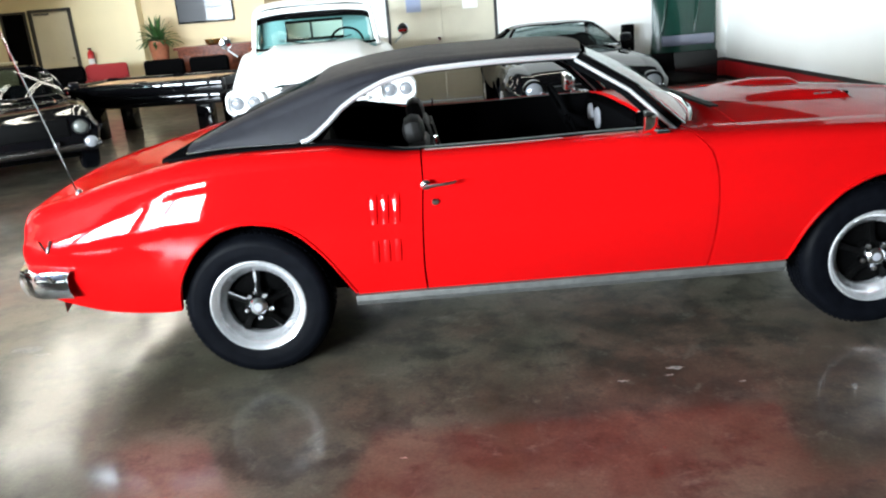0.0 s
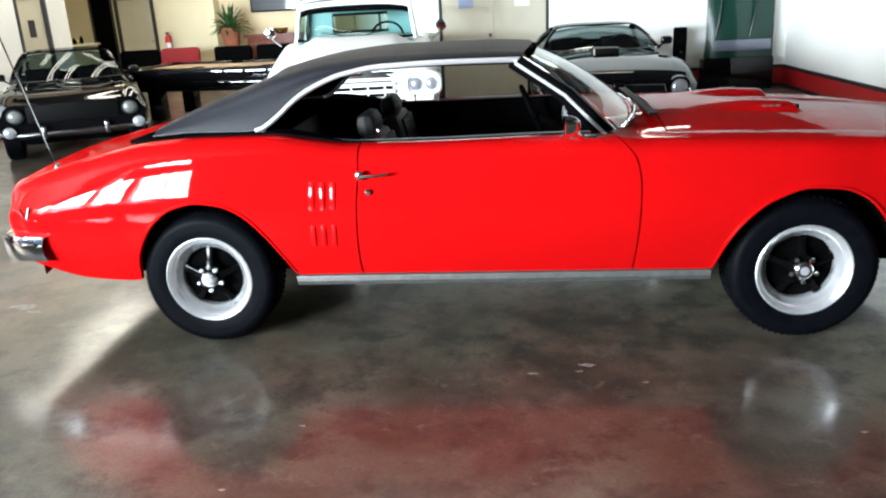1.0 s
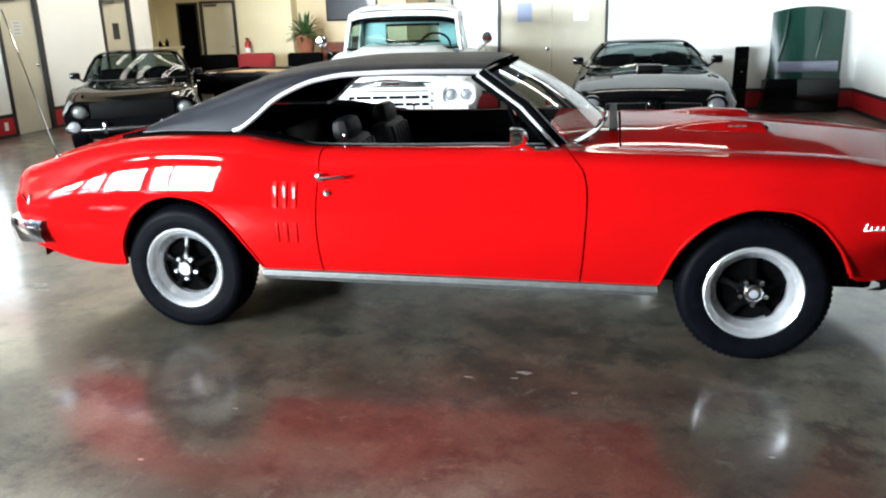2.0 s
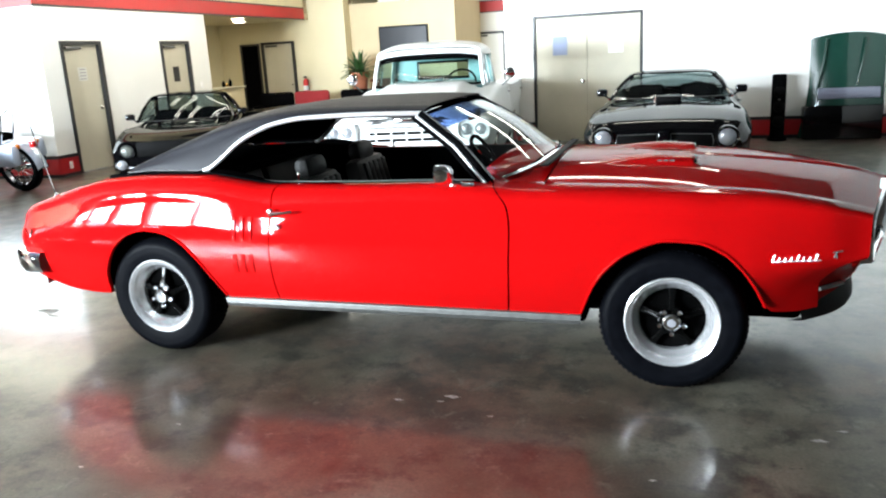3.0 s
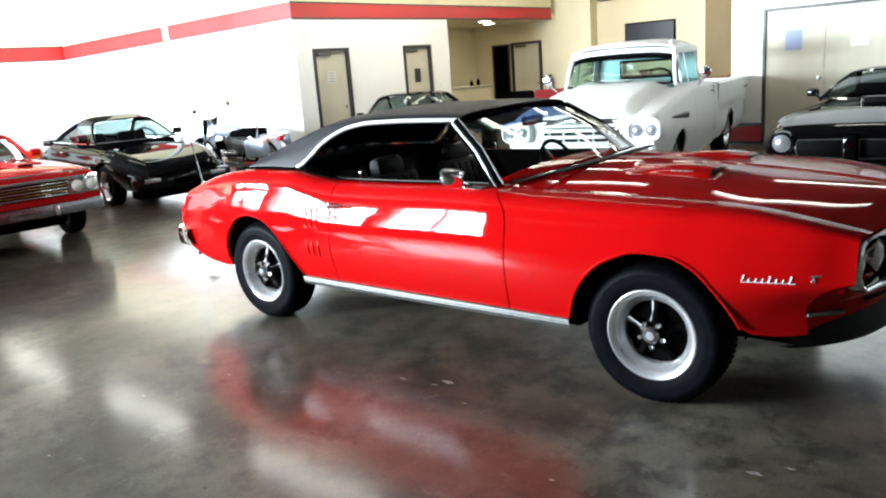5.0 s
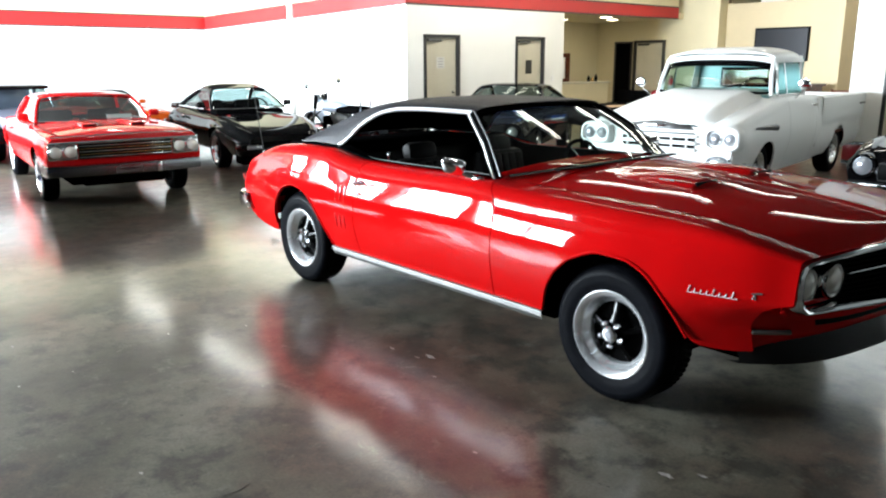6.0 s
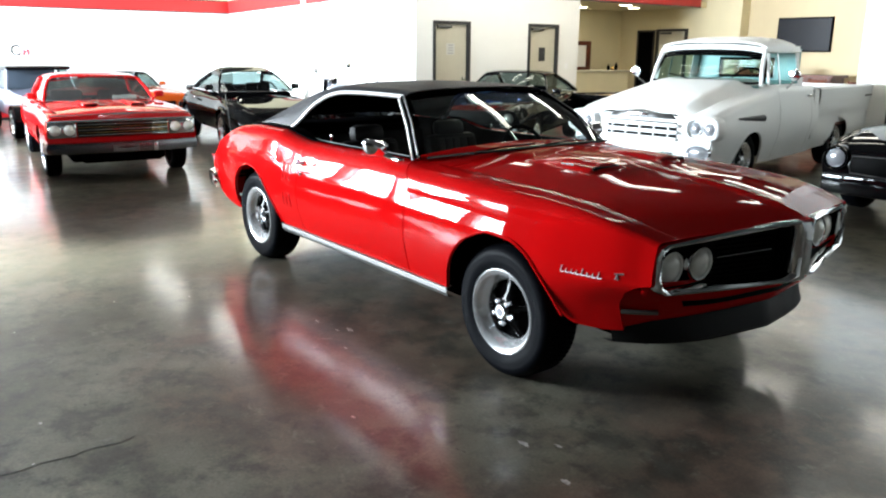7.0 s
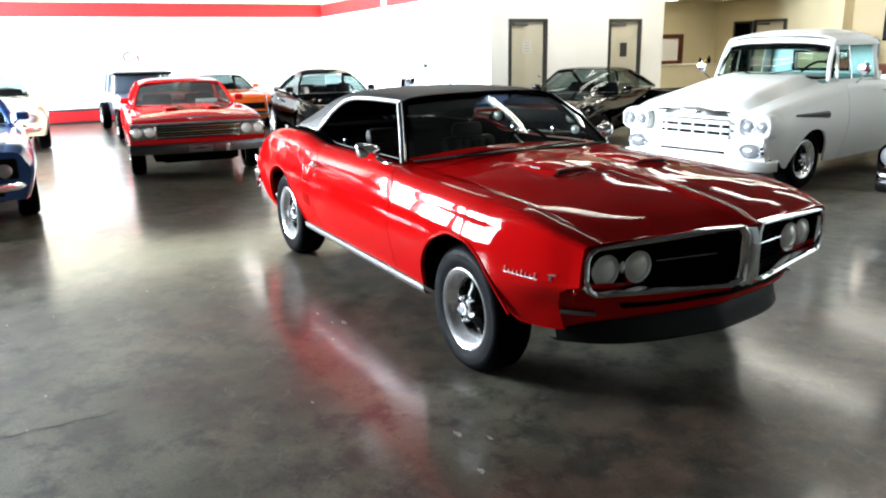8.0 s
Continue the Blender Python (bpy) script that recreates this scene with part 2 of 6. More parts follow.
def tube(bm, pts, r, n=8, flat=1.0):
    """A round bar along pts."""
    pts = [Vector(p) for p in pts]
    rings = []
    for i, p in enumerate(pts):
        d = (pts[min(i + 1, len(pts) - 1)] - pts[max(i - 1, 0)]).normalized()
        u = d.cross(Vector((0, 0, 1)))
        if u.length < 0.05:
            u = d.cross(Vector((0, 1, 0)))
        u.normalize()
        w = d.cross(u)
        rings.append([bm.verts.new(p + r * (math.cos(2 * math.pi * k / n) * u + flat * math.sin(2 * math.pi * k / n) * w)) for k in range(n)])
    for a, b in zip(rings, rings[1:]):
        for i in range(n):
            bm.faces.new((a[i], a[(i + 1) % n], b[(i + 1) % n], b[i]))
    bm.faces.new(rings[0])
    bm.faces.new(rings[-1])
    return bm


def grid(rows, close=False):
    """A sheet from rows of points."""
    bm = bmesh.new()
    vs = [[bm.verts.new(p) for p in row] for row in rows]
    for a, b in zip(vs, vs[1:]):
        for i in range(len(a) - 1):
            if len({a[i], a[i + 1], b[i + 1], b[i]}) == 4:
                bm.faces.new((a[i], a[i + 1], b[i + 1], b[i]))
    return bm


def lip(bm, inward, depth):
    """Turns the open edges of a sheet inwards, so that it shows a thickness."""
    es = [e for e in bm.edges if e.is_boundary]
    r = bmesh.ops.extrude_edge_only(bm, edges=es)
    for v in r["geom"]:
        if isinstance(v, bmesh.types.BMVert):
            v.co += inward(v.co) * depth
    return bm


def mirrored(bm):
    g = bmesh.ops.duplicate(bm, geom=bm.verts[:] + bm.edges[:] + bm.faces[:])["geom"]
    for v in g:
        if isinstance(v, bmesh.types.BMVert):
            v.co.y = -v.co.y
    bmesh.ops.remove_doubles(bm, verts=bm.verts, dist=1e-4)
    return bm


def curve(*pts):
    """A smooth monotone curve through (x, y) points."""
    xs, ys = [p[0] for p in pts], [p[1] for p in pts]
    h = [b - a for a, b in zip(xs, xs[1:])]
    d = [(b - a) / k for a, b, k in zip(ys, ys[1:], h)]
    m = [d[0]] + [0 if a * b <= 0 else 2 * a * b / (a + b) for a, b in zip(d, d[1:])] + [d[-1]]

    def f(x):
        if x <= xs[0]:
            return ys[0]
        if x >= xs[-1]:
            return ys[-1]
        i = max(k for k in range(len(xs) - 1) if xs[k] <= x)
        t = (x - xs[i]) / h[i]
        return ((1 + 2 * t) * (1 - t) ** 2 * ys[i] + t * (1 - t) ** 2 * h[i] * m[i]
                + t * t * (3 - 2 * t) * ys[i + 1] + t * t * (t - 1) * h[i] * m[i + 1])
    return f


def ease(t):
    t = min(1, max(0, t))
    return t * t * (3 - 2 * t)


def lerp(a, b, t):
    return a + (b - a) * t


def span(a, b, n):
    return [a + (b - a) * i / n for i in range(n + 1)]

# ---- the room ----


def slab(name, x0, x1, y0, y1, z0, z1, mat, parent=None, label="", category=""):
    ob = part(name, boxed(x0, x1, y0, y1, z0, z1), mat, parent, smooth=False)
    if not parent:
        tagged(ob, label, category or name.split("_")[0], kind="structure")
    return ob


slab("floor", WEST - 0.3, EAST + 0.3, SOUTH - 0.3, 20.3, -0.12, 0, FLOOR, label="polished stained concrete showroom floor, brown and grey", category="floor")
slab("ceiling", WEST - 0.3, EAST + 0.3, SOUTH - 0.3, 20.3, CEIL, CEIL + 0.15, CEILING, label="grey painted showroom ceiling deck", category="ceiling")


def wall_run(name, p, q, z0, z1, mat, thick=0.2, label=""):
    """A straight wall from p to q, its seen face on the left of the way from p to q."""
    p, q = Vector(p), Vector(q)
    d = q - p
    ob = part(name, boxed(0, d.length, -thick, 0, z0, z1), mat, smooth=False)
    ob.matrix_world = Matrix.Translation((p.x, p.y, 0)) @ Matrix.Rotation(math.atan2(d.y, d.x), 4, "Z")
    return tagged(ob, label, "wall", kind="structure")


def band(wall, length, z0, z1, proud=0.012, x0=0.0, mat=None, edge=0.03):
    part("red_band", boxed(x0, length, 0, proud, z0 + edge, z1 - edge), mat or STRIPE, wall, "red painted band", smooth=False)
    for z in (z0, z1 - edge):
        part("band_edge", boxed(x0, length, 0, proud + 0.004, z, z + edge), BLACKTRIM, wall, smooth=False)


def baseboard(wall, x0, x1, h=0.34):
    part("baseboard", boxed(x0, x1, 0, 0.014, 0.05, h - 0.05), BASERED, wall, "dark red baseboard", smooth=False)
    part("baseboard_cap", boxed(x0, x1, 0, 0.022, h - 0.05, h), BLACKTRIM, wall, smooth=False)
    part("baseboard_foot", boxed(x0, x1, 0, 0.022, 0, 0.05), BLACKTRIM, wall, smooth=False)


PCX, PCY = PARTITION, 5.28          # free corner of the partition block
WCY = 4.75                          # where the side wall meets the west wall
BAND0, BAND1 = 2.58, 2.88

# partition with two doors: pieces round the openings
DOORS = [(5.68, 6.58), (8.12, 9.0)]
PEND = 9.62
wall_p = wall_run("wall_partition", (PCX, PEND), (PCX, PCY), 2.07, CEIL, WALL, label="white partition wall with a red band and two doors")
# in wall_partition's frame x runs from PEND down to PCY
for a, b in ((PCY, DOORS[0][0]), (DOORS[0][1], DOORS[1][0]), (DOORS[1][1], PEND)):
    part("wall_pier", boxed(PEND - b, PEND - a, -0.2, 0, 0, 2.07), WALL, wall_p, smooth=False)
    baseboard(wall_p, PEND - b, PEND - a)
band(wall_p, PEND - PCY + 0.012, BAND0, BAND1)
part("upper_wall", boxed(-0.02, PEND - PCY, -0.2, 0.004, BAND1, CEIL), CREAM, wall_p, smooth=False)


def hinged_door(name, m, w, h, label, vision=None, sign=False):
    """A door leaf in a black frame; the wall's face is y = 0, the room lies at y > 0."""
    t = thing(name, m, label, "door", kind="structure")
    part("leaf", boxed(0.06, w - 0.06, -0.09, -0.045, 0.01, h - 0.055, bevel=0.004), DOORPAINT, t, smooth=False)
    f = 0.06
    for a in ((0, f, -0.2, 0.02, 0, h), (w - f, w, -0.2, 0.02, 0, h), (f, w - f, -0.2, 0.02, h - f, h)):
        part("frame", boxed(*a), BLACKTRIM, t, "black door frame", smooth=False)
    k = turned([(0.0, 0.0), (0.028, 0.004), (0.03, 0.02), (0.02, 0.035), (0.0, 0.04)], 16, "y")
    bmesh.ops.translate(k, verts=k.verts, vec=(0.15, -0.045, 1.0))
    part("knob", k, CHROME, t, "round chrome knob")
    part("closer", boxed(w - 0.45, w - 0.12, -0.045, 0.01, h - 0.13, h - 0.08, bevel=0.006), STEEL, t)
    if vision:
        part("vision_panel", boxed(w / 2 - 0.10, w / 2 + 0.08, -0.05, -0.038, 1.32, 1.60), BLACKTRIM, t, "small dark vision panel", smooth=False)
    if sign:
        s = part("notice", boxed(w / 2 - 0.10, w / 2 + 0.10, -0.046, -0.042, 1.45, 1.66), SHADE, t, "grey paper notice with unreadable print", smooth=False)
        for i in range(4):
            part("print_bar", boxed(w / 2 - 0.07, w / 2 + 0.06, -0.043, -0.040, 1.47 + 0.05 * i, 1.485 + 0.05 * i), INK, s, smooth=False)
    return t


def face_east(x, y):
    return pose(x, y, 0, 0, 0, -90)


hinged_door("door_1", face_east(PCX, DOORS[0][1]), DOORS[0][1] - DOORS[0][0], 2.07, "beige painted door in a black frame with a paper notice", sign=True)
hinged_door("door_2", face_east(PCX, DOORS[1][1]), DOORS[1][1] - DOORS[1][0], 2.07, "beige painted door in a black frame with a small dark window", vision=True)

# side of the block, running back to the west wall
WCX = WEST
side = wall_run("wall_block_side", (PCX, PCY), (WCX, WCY), 0, CEIL, WALL, label="white painted side wall with a red band")
SL = math.hypot(PCX - WCX, PCY - WCY)


def sloped(x0, x1, za0, za1, zb0, zb1, y):
    b = bmesh.new()
    vs = [b.verts.new(p) for p in ((x0, 0, za0), (x1, 0, zb0), (x1, 0, zb1), (x0, 0, za1), (x0, y, za0), (x1, y, zb0), (x1, y, zb1), (x0, y, za1))]
    for f in ((0, 1, 2, 3), (4, 5, 6, 7), (0, 1, 5, 4), (2, 3, 7, 6), (1, 2, 6, 5), (0, 3, 7, 4)):
        b.faces.new([vs[i] for i in f])
    return b


W0, W1 = 2.36, 2.68     # band on the west wall
part("red_band", sloped(0, SL, BAND0 + 0.03, BAND1 - 0.03, W0 + 0.03, W1 - 0.03, 0.012), STRIPE, side, "red painted band", smooth=False)
part("band_edge", sloped(0, SL, BAND0, BAND0 + 0.03, W0, W0 + 0.03, 0.016), BLACKTRIM, side, smooth=False)
part("band_edge", sloped(0, SL, BAND1 - 0.03, BAND1, W1 - 0.03, W1, 0.016), BLACKTRIM, side, smooth=False)
part("upper_wall", sloped(0, SL, BAND1, CEIL, W1, CEIL, 0.004), CREAM, side, smooth=False)
baseboard(side, 0, SL)

west = wall_run("wall_west", (WCX, WCY), (WCX, SOUTH), 0, CEIL, WALL, label="white painted end wall with a red band and lettering")
band(west, WCY - SOUTH, W0, W1)
part("upper_wall", boxed(0, WCY - SOUTH, 0, 0.004, W1, CEIL), CREAM, west, smooth=False)
baseboard(west, 0, WCY - SOUTH)

# recess behind the partition: counter alcove under a soffit
RX = -10.6
wall_run("wall_alcove_west", (RX, BACK_WALL), (RX, PEND), 0, CEIL, CREAM, label="cream painted alcove wall")
wall_run("wall_alcove_south", (RX, PEND), (PCX - 0.2, PEND), 0, CEIL, CREAM, label="cream painted alcove return wall")
sof = thing("soffit", pose(0, 0, 0), "cream soffit with a red painted fascia band", "soffit", kind="structure")
part("soffit_body", boxed(RX, PCX, PEND, BACK_WALL, 2.60, 2.74), CREAM, sof, smooth=False)
part("fascia", boxed(PCX - 0.15, PCX, PEND, BACK_WALL - 0.25, 2.74, CEIL), CREAM, sof, smooth=False)
part("fascia_band", boxed(PCX, PCX + 0.012, PEND, BACK_WALL - 0.25, BAND0 + 0.03, BAND1 - 0.03), STRIPE, sof, "red painted band", smooth=False)
for z in (BAND0, BAND1 - 0.03):
    part("band_edge", boxed(PCX, PCX + 0.016, PEND, BACK_WALL - 0.25, z, z + 0.03), BLACKTRIM, sof, smooth=False)

# back wall with two doorways and the return beside the television
back = wall_run("wall_back", (-6.95, BACK_WALL), (RX, BACK_WALL), 0, CEIL, CREAM, label="cream painted back wall")
TVW = BACK_WALL + 0.35
LOFT = 2.91     # top of the small room behind the television
tvwall = wall_run("wall_television", (-4.14, TVW), (-6.95, TVW), 0, LOFT, TANWALL, label="tan painted wall with a wall-hung television")
wall_run("wall_return", (-6.94, TVW), (-6.94, BACK_WALL - .004), 0, CEIL, CREAM, label="cream painted wall return")
wall_run("wall_nib", (-4.14, 16.98), (-4.14, TVW + .202), 0, LOFT, TANWALL, label="tan painted wall end", thick=0.2)
wall_run("wall_loft_side", (-6.95, 16.98), (-6.95, TVW + .202), 0, CEIL, CREAM, label="cream painted wall beside the loft")
slab("loft_floor", -6.94, -4.345, TVW + .202, 16.98, 2.78, 2.88, TANWALL, label="tan painted top of the small room", category="floor")
far = wall_run("wall_far", (-1.5, 17.0), (-7.2, 17.0), 0, CEIL, WALL, label="white painted far wall with a red band")
band(far, 5.7, 2.60, 2.92)
hinged_door("door_5", pose(-3.45, 16.98, 0, 0, 0, 180), 0.95, 2.1, "pale door in a black frame with posters", sign=True)


def dark_doorway(name, x0, x1, z1, label):
    t = thing(name, pose(0, 0, 0), label, "doorway", kind="structure")
    # black sheet on the solid wall, in place of the unlit space behind
    part("opening", boxed(x0 + 0.05, x1 - 0.05, BACK_WALL - 0.012, BACK_WALL - 0.004, 0, z1 - 0.05), TRIM, t, smooth=False)
    for a in ((x0, x0 + 0.05), (x1 - 0.05, x1)):
        part("frame", boxed(*a, BACK_WALL - 0.03, BACK_WALL - 0.002, 0, z1), BLACKTRIM, t, smooth=False)
    part("frame", boxed(x0 + 0.05, x1 - 0.05, BACK_WALL - 0.03, BACK_WALL - 0.002, z1 - 0.05, z1), BLACKTRIM, t, smooth=False)


dark_doorway("doorway_3", -10.0, -9.42, 2.08, "doorway in a black frame, its dark inside a flat black sheet")
hinged_door("door_4", pose(-8.40, BACK_WALL - 0.05, 0, 0, 0, 180), 0.95, 2.1, "pale beige door in a thin black frame")

# block with the double door, and the right-hand walls
north = wall_run("wall_north", (4.42, NORTH_WALL), (0.66, NORTH_WALL), 0, CEIL, WALL, label="white painted wall with a dark red baseboard")
baseboard(north, 0, 4.42 - 0.66)
NX0 = -1.62
wall_n2 = wall_run("wall_north_pier", (-1.13, NORTH_WALL), (NX0, NORTH_WALL), 0, CEIL, WALL, label="white painted wall pier")
baseboard(wall_n2, 0, -1.13 - NX0)
slab("wall_north_head", -1.13, 0.66, NORTH_WALL, NORTH_WALL + 0.2, 2.09, CEIL, WALL, label="white painted wall over the double door", category="wall")
wall_run("wall_north_end", (NX0, NORTH_WALL + 0.2), (NX0, 17.2), 0, CEIL, CREAM, label="cream painted passage wall")
dd = thing("double_door", pose(0, 0, 0), "beige painted double door in a thin black frame with two paper notices", "double door", kind="structure")
for a in ((-1.13, -1.09, 0, 2.09), (0.62, 0.66, 0, 2.09), (-1.09, 0.62, 2.05, 2.09)):
    part("frame", boxed(a[0], a[1], NORTH_WALL - 0.02, NORTH_WALL + 0.2, a[2], a[3]), BLACKTRIM, dd, smooth=False)
for i, (a, b) in enumerate(((-1.085, -0.238), (-0.232, 0.615))):
    leaf = part("leaf", boxed(a, b, NORTH_WALL + 0.012, NORTH_WALL + 0.055, 0.01, 2.045, bevel=0.004), DOORPAINT, dd, smooth=False)
    c = (a + b) / 2 - 0.02 + 0.06 * i
    n = part("notice", boxed(c - 0.12, c + 0.12, NORTH_WALL + 0.006, NORTH_WALL + 0.0115, 1.44, 1.74), BLUEPAPER if i == 0 else PAPER, leaf, "paper notice with unreadable print", smooth=False)
k = turned([(0.0, 0.0), (0.03, 0.004), (0.032, 0.02), (0.02, 0.035), (0.0, 0.04)], 16, "y")
bmesh.ops.translate(k, verts=k.verts, vec=(-0.30, NORTH_WALL - 0.03, 1.0))
part("knob", k, CHROME, dd, "round chrome knob")

east = wall_run("wall_east", (4.42, 3.4), (4.42, NORTH_WALL), 0, CEIL, WALL, label="white painted side wall with a dark red baseboard")
baseboard(east, 0, NORTH_WALL - 3.4)
# out-of-view walls that close the room and bounce light onto the car front
wall_run("wall_east_step", (EAST, 3.4), (4.62, 3.4), 0, CEIL, SIDEWALL, label="unseen grey wall, its tone set to bounce light onto the car front")
wall_run("wall_east_far", (EAST, SOUTH), (EAST, 3.4), 0, CEIL, SIDEWALL, label="unseen grey wall, its tone set to bounce light onto the car front")

# glazed south wall, out of view; its solid parts are kept dark against bounce light
xs = [WEST] + [v for w in WINDOWS for v in w] + [EAST]
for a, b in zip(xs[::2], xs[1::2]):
    slab("wall_south_pier", a, b, SOUTH - 0.25, SOUTH, 0, CEIL, DIMWALL, label="unseen window pier, kept dark grey to cut bounce light", category="wall")
slab("wall_south_head", WEST, EAST, SOUTH - 0.25, SOUTH + 0.004, 3.2, CEIL, DIMWALL, label="unseen wall over the windows, kept dark grey to cut bounce light", category="wall")
# unseen sill wall, raised to keep low window light from under the car
slab("wall_south_sill", WEST, EAST, SOUTH - 0.25, SOUTH + 0.004, 0, SILL, DIMWALL, label="unseen wall under the windows, kept dark grey to cut bounce light", category="wall")
for i, (a, b) in enumerate(WINDOWS):
    w = thing("window_%d" % (i + 1), pose(0, 0, 0), "large aluminium-framed shop window", "window", kind="structure")
    for x in span(a, b, 2):
        part("mullion", boxed(x - 0.03, x + 0.03, SOUTH - 0.2, SOUTH - 0.12, SILL, 3.2), ALU, w, smooth=False)
    for z in (SILL + .03, 2.3, 3.17):
        part("transom", boxed(a, b, SOUTH - 0.19, SOUTH - 0.13, z - 0.03, z + 0.03), ALU, w, smooth=False)


def ceiling_light(m):
    t = thing("ceiling_light", m, "long white fluorescent ceiling light", "ceiling light", "ceiling lights")
    part("housing", boxed(-1.2, 1.2, -0.09, 0.09, 0.03, 0.10, bevel=0.01), FIXTURE, t)
    for y in (-0.045, 0.045):
        b = tube(bmesh.new(), [(-1.18, y, 0.01), (1.18, y, 0.01)], 0.018, 8)
        part("tube", b, TUBE, t)
    for x in (-0.8, 0.8):
        part("hanger", boxed(x - 0.008, x + 0.008, -0.008, 0.008, 0.10, CEIL - 3.45), STEEL, t, smooth=False)
    return t


lamp0 = ceiling_light(pose(-12.5, 1.8, 3.45))
# grid positions are guessed; the last one is added to brighten the passage
for x, y in ((-8.5, 1.8), (-4.5, 1.8), (-0.9, 1.8),
             (-5.6, 4.6), (-2.4, 4.6), (1.0, 4.6), (-5.6, 7.4), (-2.4, 7.4), (1.0, 7.4), (-6.0, 10.4), (-2.8, 10.4), (-6.0, 12.6), (-2.6, 15.2), (-2.8, 12.6)):
    copy_thing(lamp0, pose(x, y, 3.45))
# crosswise extras with no known fixture, added to brighten partition and back walls
for x, y in ((-6.5, 6.2), (-6.5, 8.8), (-5.3, 7.4), (-7.0, 7.5), (-6.0, 5.4), (-5.6, 9.4), (-6.6, 11.6), (-5.4, 12.4)):
    copy_thing(lamp0, pose(x, y, 3.45, 0, 0, 90))
dl = thing("downlight", pose(-9.15, 10.75, 2.6), "round recessed ceiling downlight", "ceiling light")
part("lens", turned([(0, -.012), (.15, -.012), (.16, 0), (0, 0)], 24), DOWNGLOW, dl)
part("trim_ring", turned([(.16, -.016), (.19, -.01), (.19, 0)], 24, caps=False), FIXTURE, dl)
# three more copies, added only to brighten the alcove
for x, y in ((-9.15, 12.9), (-8.5, 11.8), (-9.9, 11.8)):
    copy_thing(dl, pose(x, y, 2.6))

# ---- cars: shared shell builder ----
NS, NF, NT = 12, 5, 10      # points of a half section: side, shoulder, top
KTOP = NS + NF              # index where the shoulder ends


class Shell:
    """A car's outer skin. x runs to the front, y to its left, z up from the floor."""

    def __init__(self, bottom, width, shoulder, crown, mid=0.62, low=0.09, high=0.045, rz=0.085, ry=0.10, beak=0.0, beak_from=1.6, peak=2.0, tight=None, corner=0.0, step=0.0):
        self.b, self.w, self.s, self.c = bottom, width, shoulder, crown
        self.mid, self.low, self.high, self.rz, self.ry = mid, low, high, rz, ry
        self.beak, self.beak_from, self.peak = beak, beak_from, peak
        self.corner, self.step = corner, step      # step: where a raised hood leaves the fenders
        self.tight = tight or (lambda x: 1.0)      # how round the shoulder stays along the car

    def tuck(self, x, z):
        """How far the lower front corner turns in."""
        return self.corner * max(0, (x - 1.62) / .35) ** 2 * ease((.635 - z) / .15)

    def warp(self, x, y, z):
        y -= math.copysign(self.tuck(x, z), y) if self.corner else 0
        if self.beak:
            x += self.beak * max(0, 1 - abs(y) / 0.80) * ease((x - self.beak_from) / 0.5)
        return Vector((x, y, z))

    def at(self, x, k, side=1):
        b, w, s, q = self.b(x), self.w(x), self.s(x), self.tight(x)
        zf = max(s - self.rz * q, b + 0.02)
        mid = min(self.mid, zf - 0.05)
        if k <= NS:
            z = b + (zf - b) * k / NS
            y = w - (self.low * max(0, (mid - z) / (mid - 0.28)) ** 1.6 if z < mid else self.high * q * ((z - mid) / (zf - mid)) ** 2)
        elif k <= KTOP:
            a = (k - NS) / NF * math.pi / 2
            y = w - (self.high + self.ry * (1 - math.cos(a))) * q
            z = zf + (s - zf) * math.sin(a)
        else:
            t = (k - KTOP) / NT
            y = (w - (self.high + self.ry) * q) * (1 - t)
            rise = 1 - (1 - t) ** self.peak
            if self.step:
                rise = .22 * rise + .78 * ease((t - self.step) / .30)
            z = s + (self.c(x) - s) * rise
        return self.warp(x, side * y, z)

    def side(self, x, z):
        """Half width of the skin's side at a height."""
        s, q = self.s(x), self.tight(x)
        zf = s - self.rz * q
        return self.w(x) - (self.low * max(0, (self.mid - z) / (self.mid - 0.28)) ** 1.6 if z < self.mid else self.high * q * ((z - self.mid) / (zf - self.mid)) ** 2)

    def inward(self, p):
        d = Vector((p.x * 0.85, 0, 0.62)) - p
        d.x = max(-0.3, min(0.3, d.x))
        return d.normalized()

    def panel(self, x0, x1, k0, k1, n, both=False, side=-1, nk=None, gap=0.004, depth=0.02, bump=None):
        """A sheet between the edges x0 and x1 (numbers, or functions of height) and the section points k0 to k1."""
        nk = nk or int(round(k1 - k0))
        f0 = x0 if callable(x0) else (lambda z: x0)
        f1 = x1 if callable(x1) else (lambda z: x1)
        rows = []
        for i in range(n + 1):
            row = []
            for k in span(k0, k1, nk):
                xm = lerp(f0(0.6), f1(0.6), i / n)
                z = self.at(xm, k).z
                a, b, s = f0(z) + gap, f1(z) - gap, i / n
                b0 = f1(.75) - gap
                p = self.at(lerp(a, b0, s) + (b - b0) * ease((s - .7) / .3), k, side)
                if bump:
                    p.z += bump(p.x, p.y)
                row.append(p)
            rows.append(row)
        bm = grid(rows)
        if both:
            mirrored(bm)
        return lip(bm, self.inward, depth) if depth else bm


def arches(base, wheels, r, rise, lo=None):
    """The lower edge of the skin: base(x), lifted round each wheel."""
    def f(x):
        z = base(x)
        for xc in wheels:
            d = abs(x - xc)
            if d < r:
                z = max(z, rise * (1 - (d / r) ** 2.6) ** 0.5 if d < r else 0)
        return z
    return f


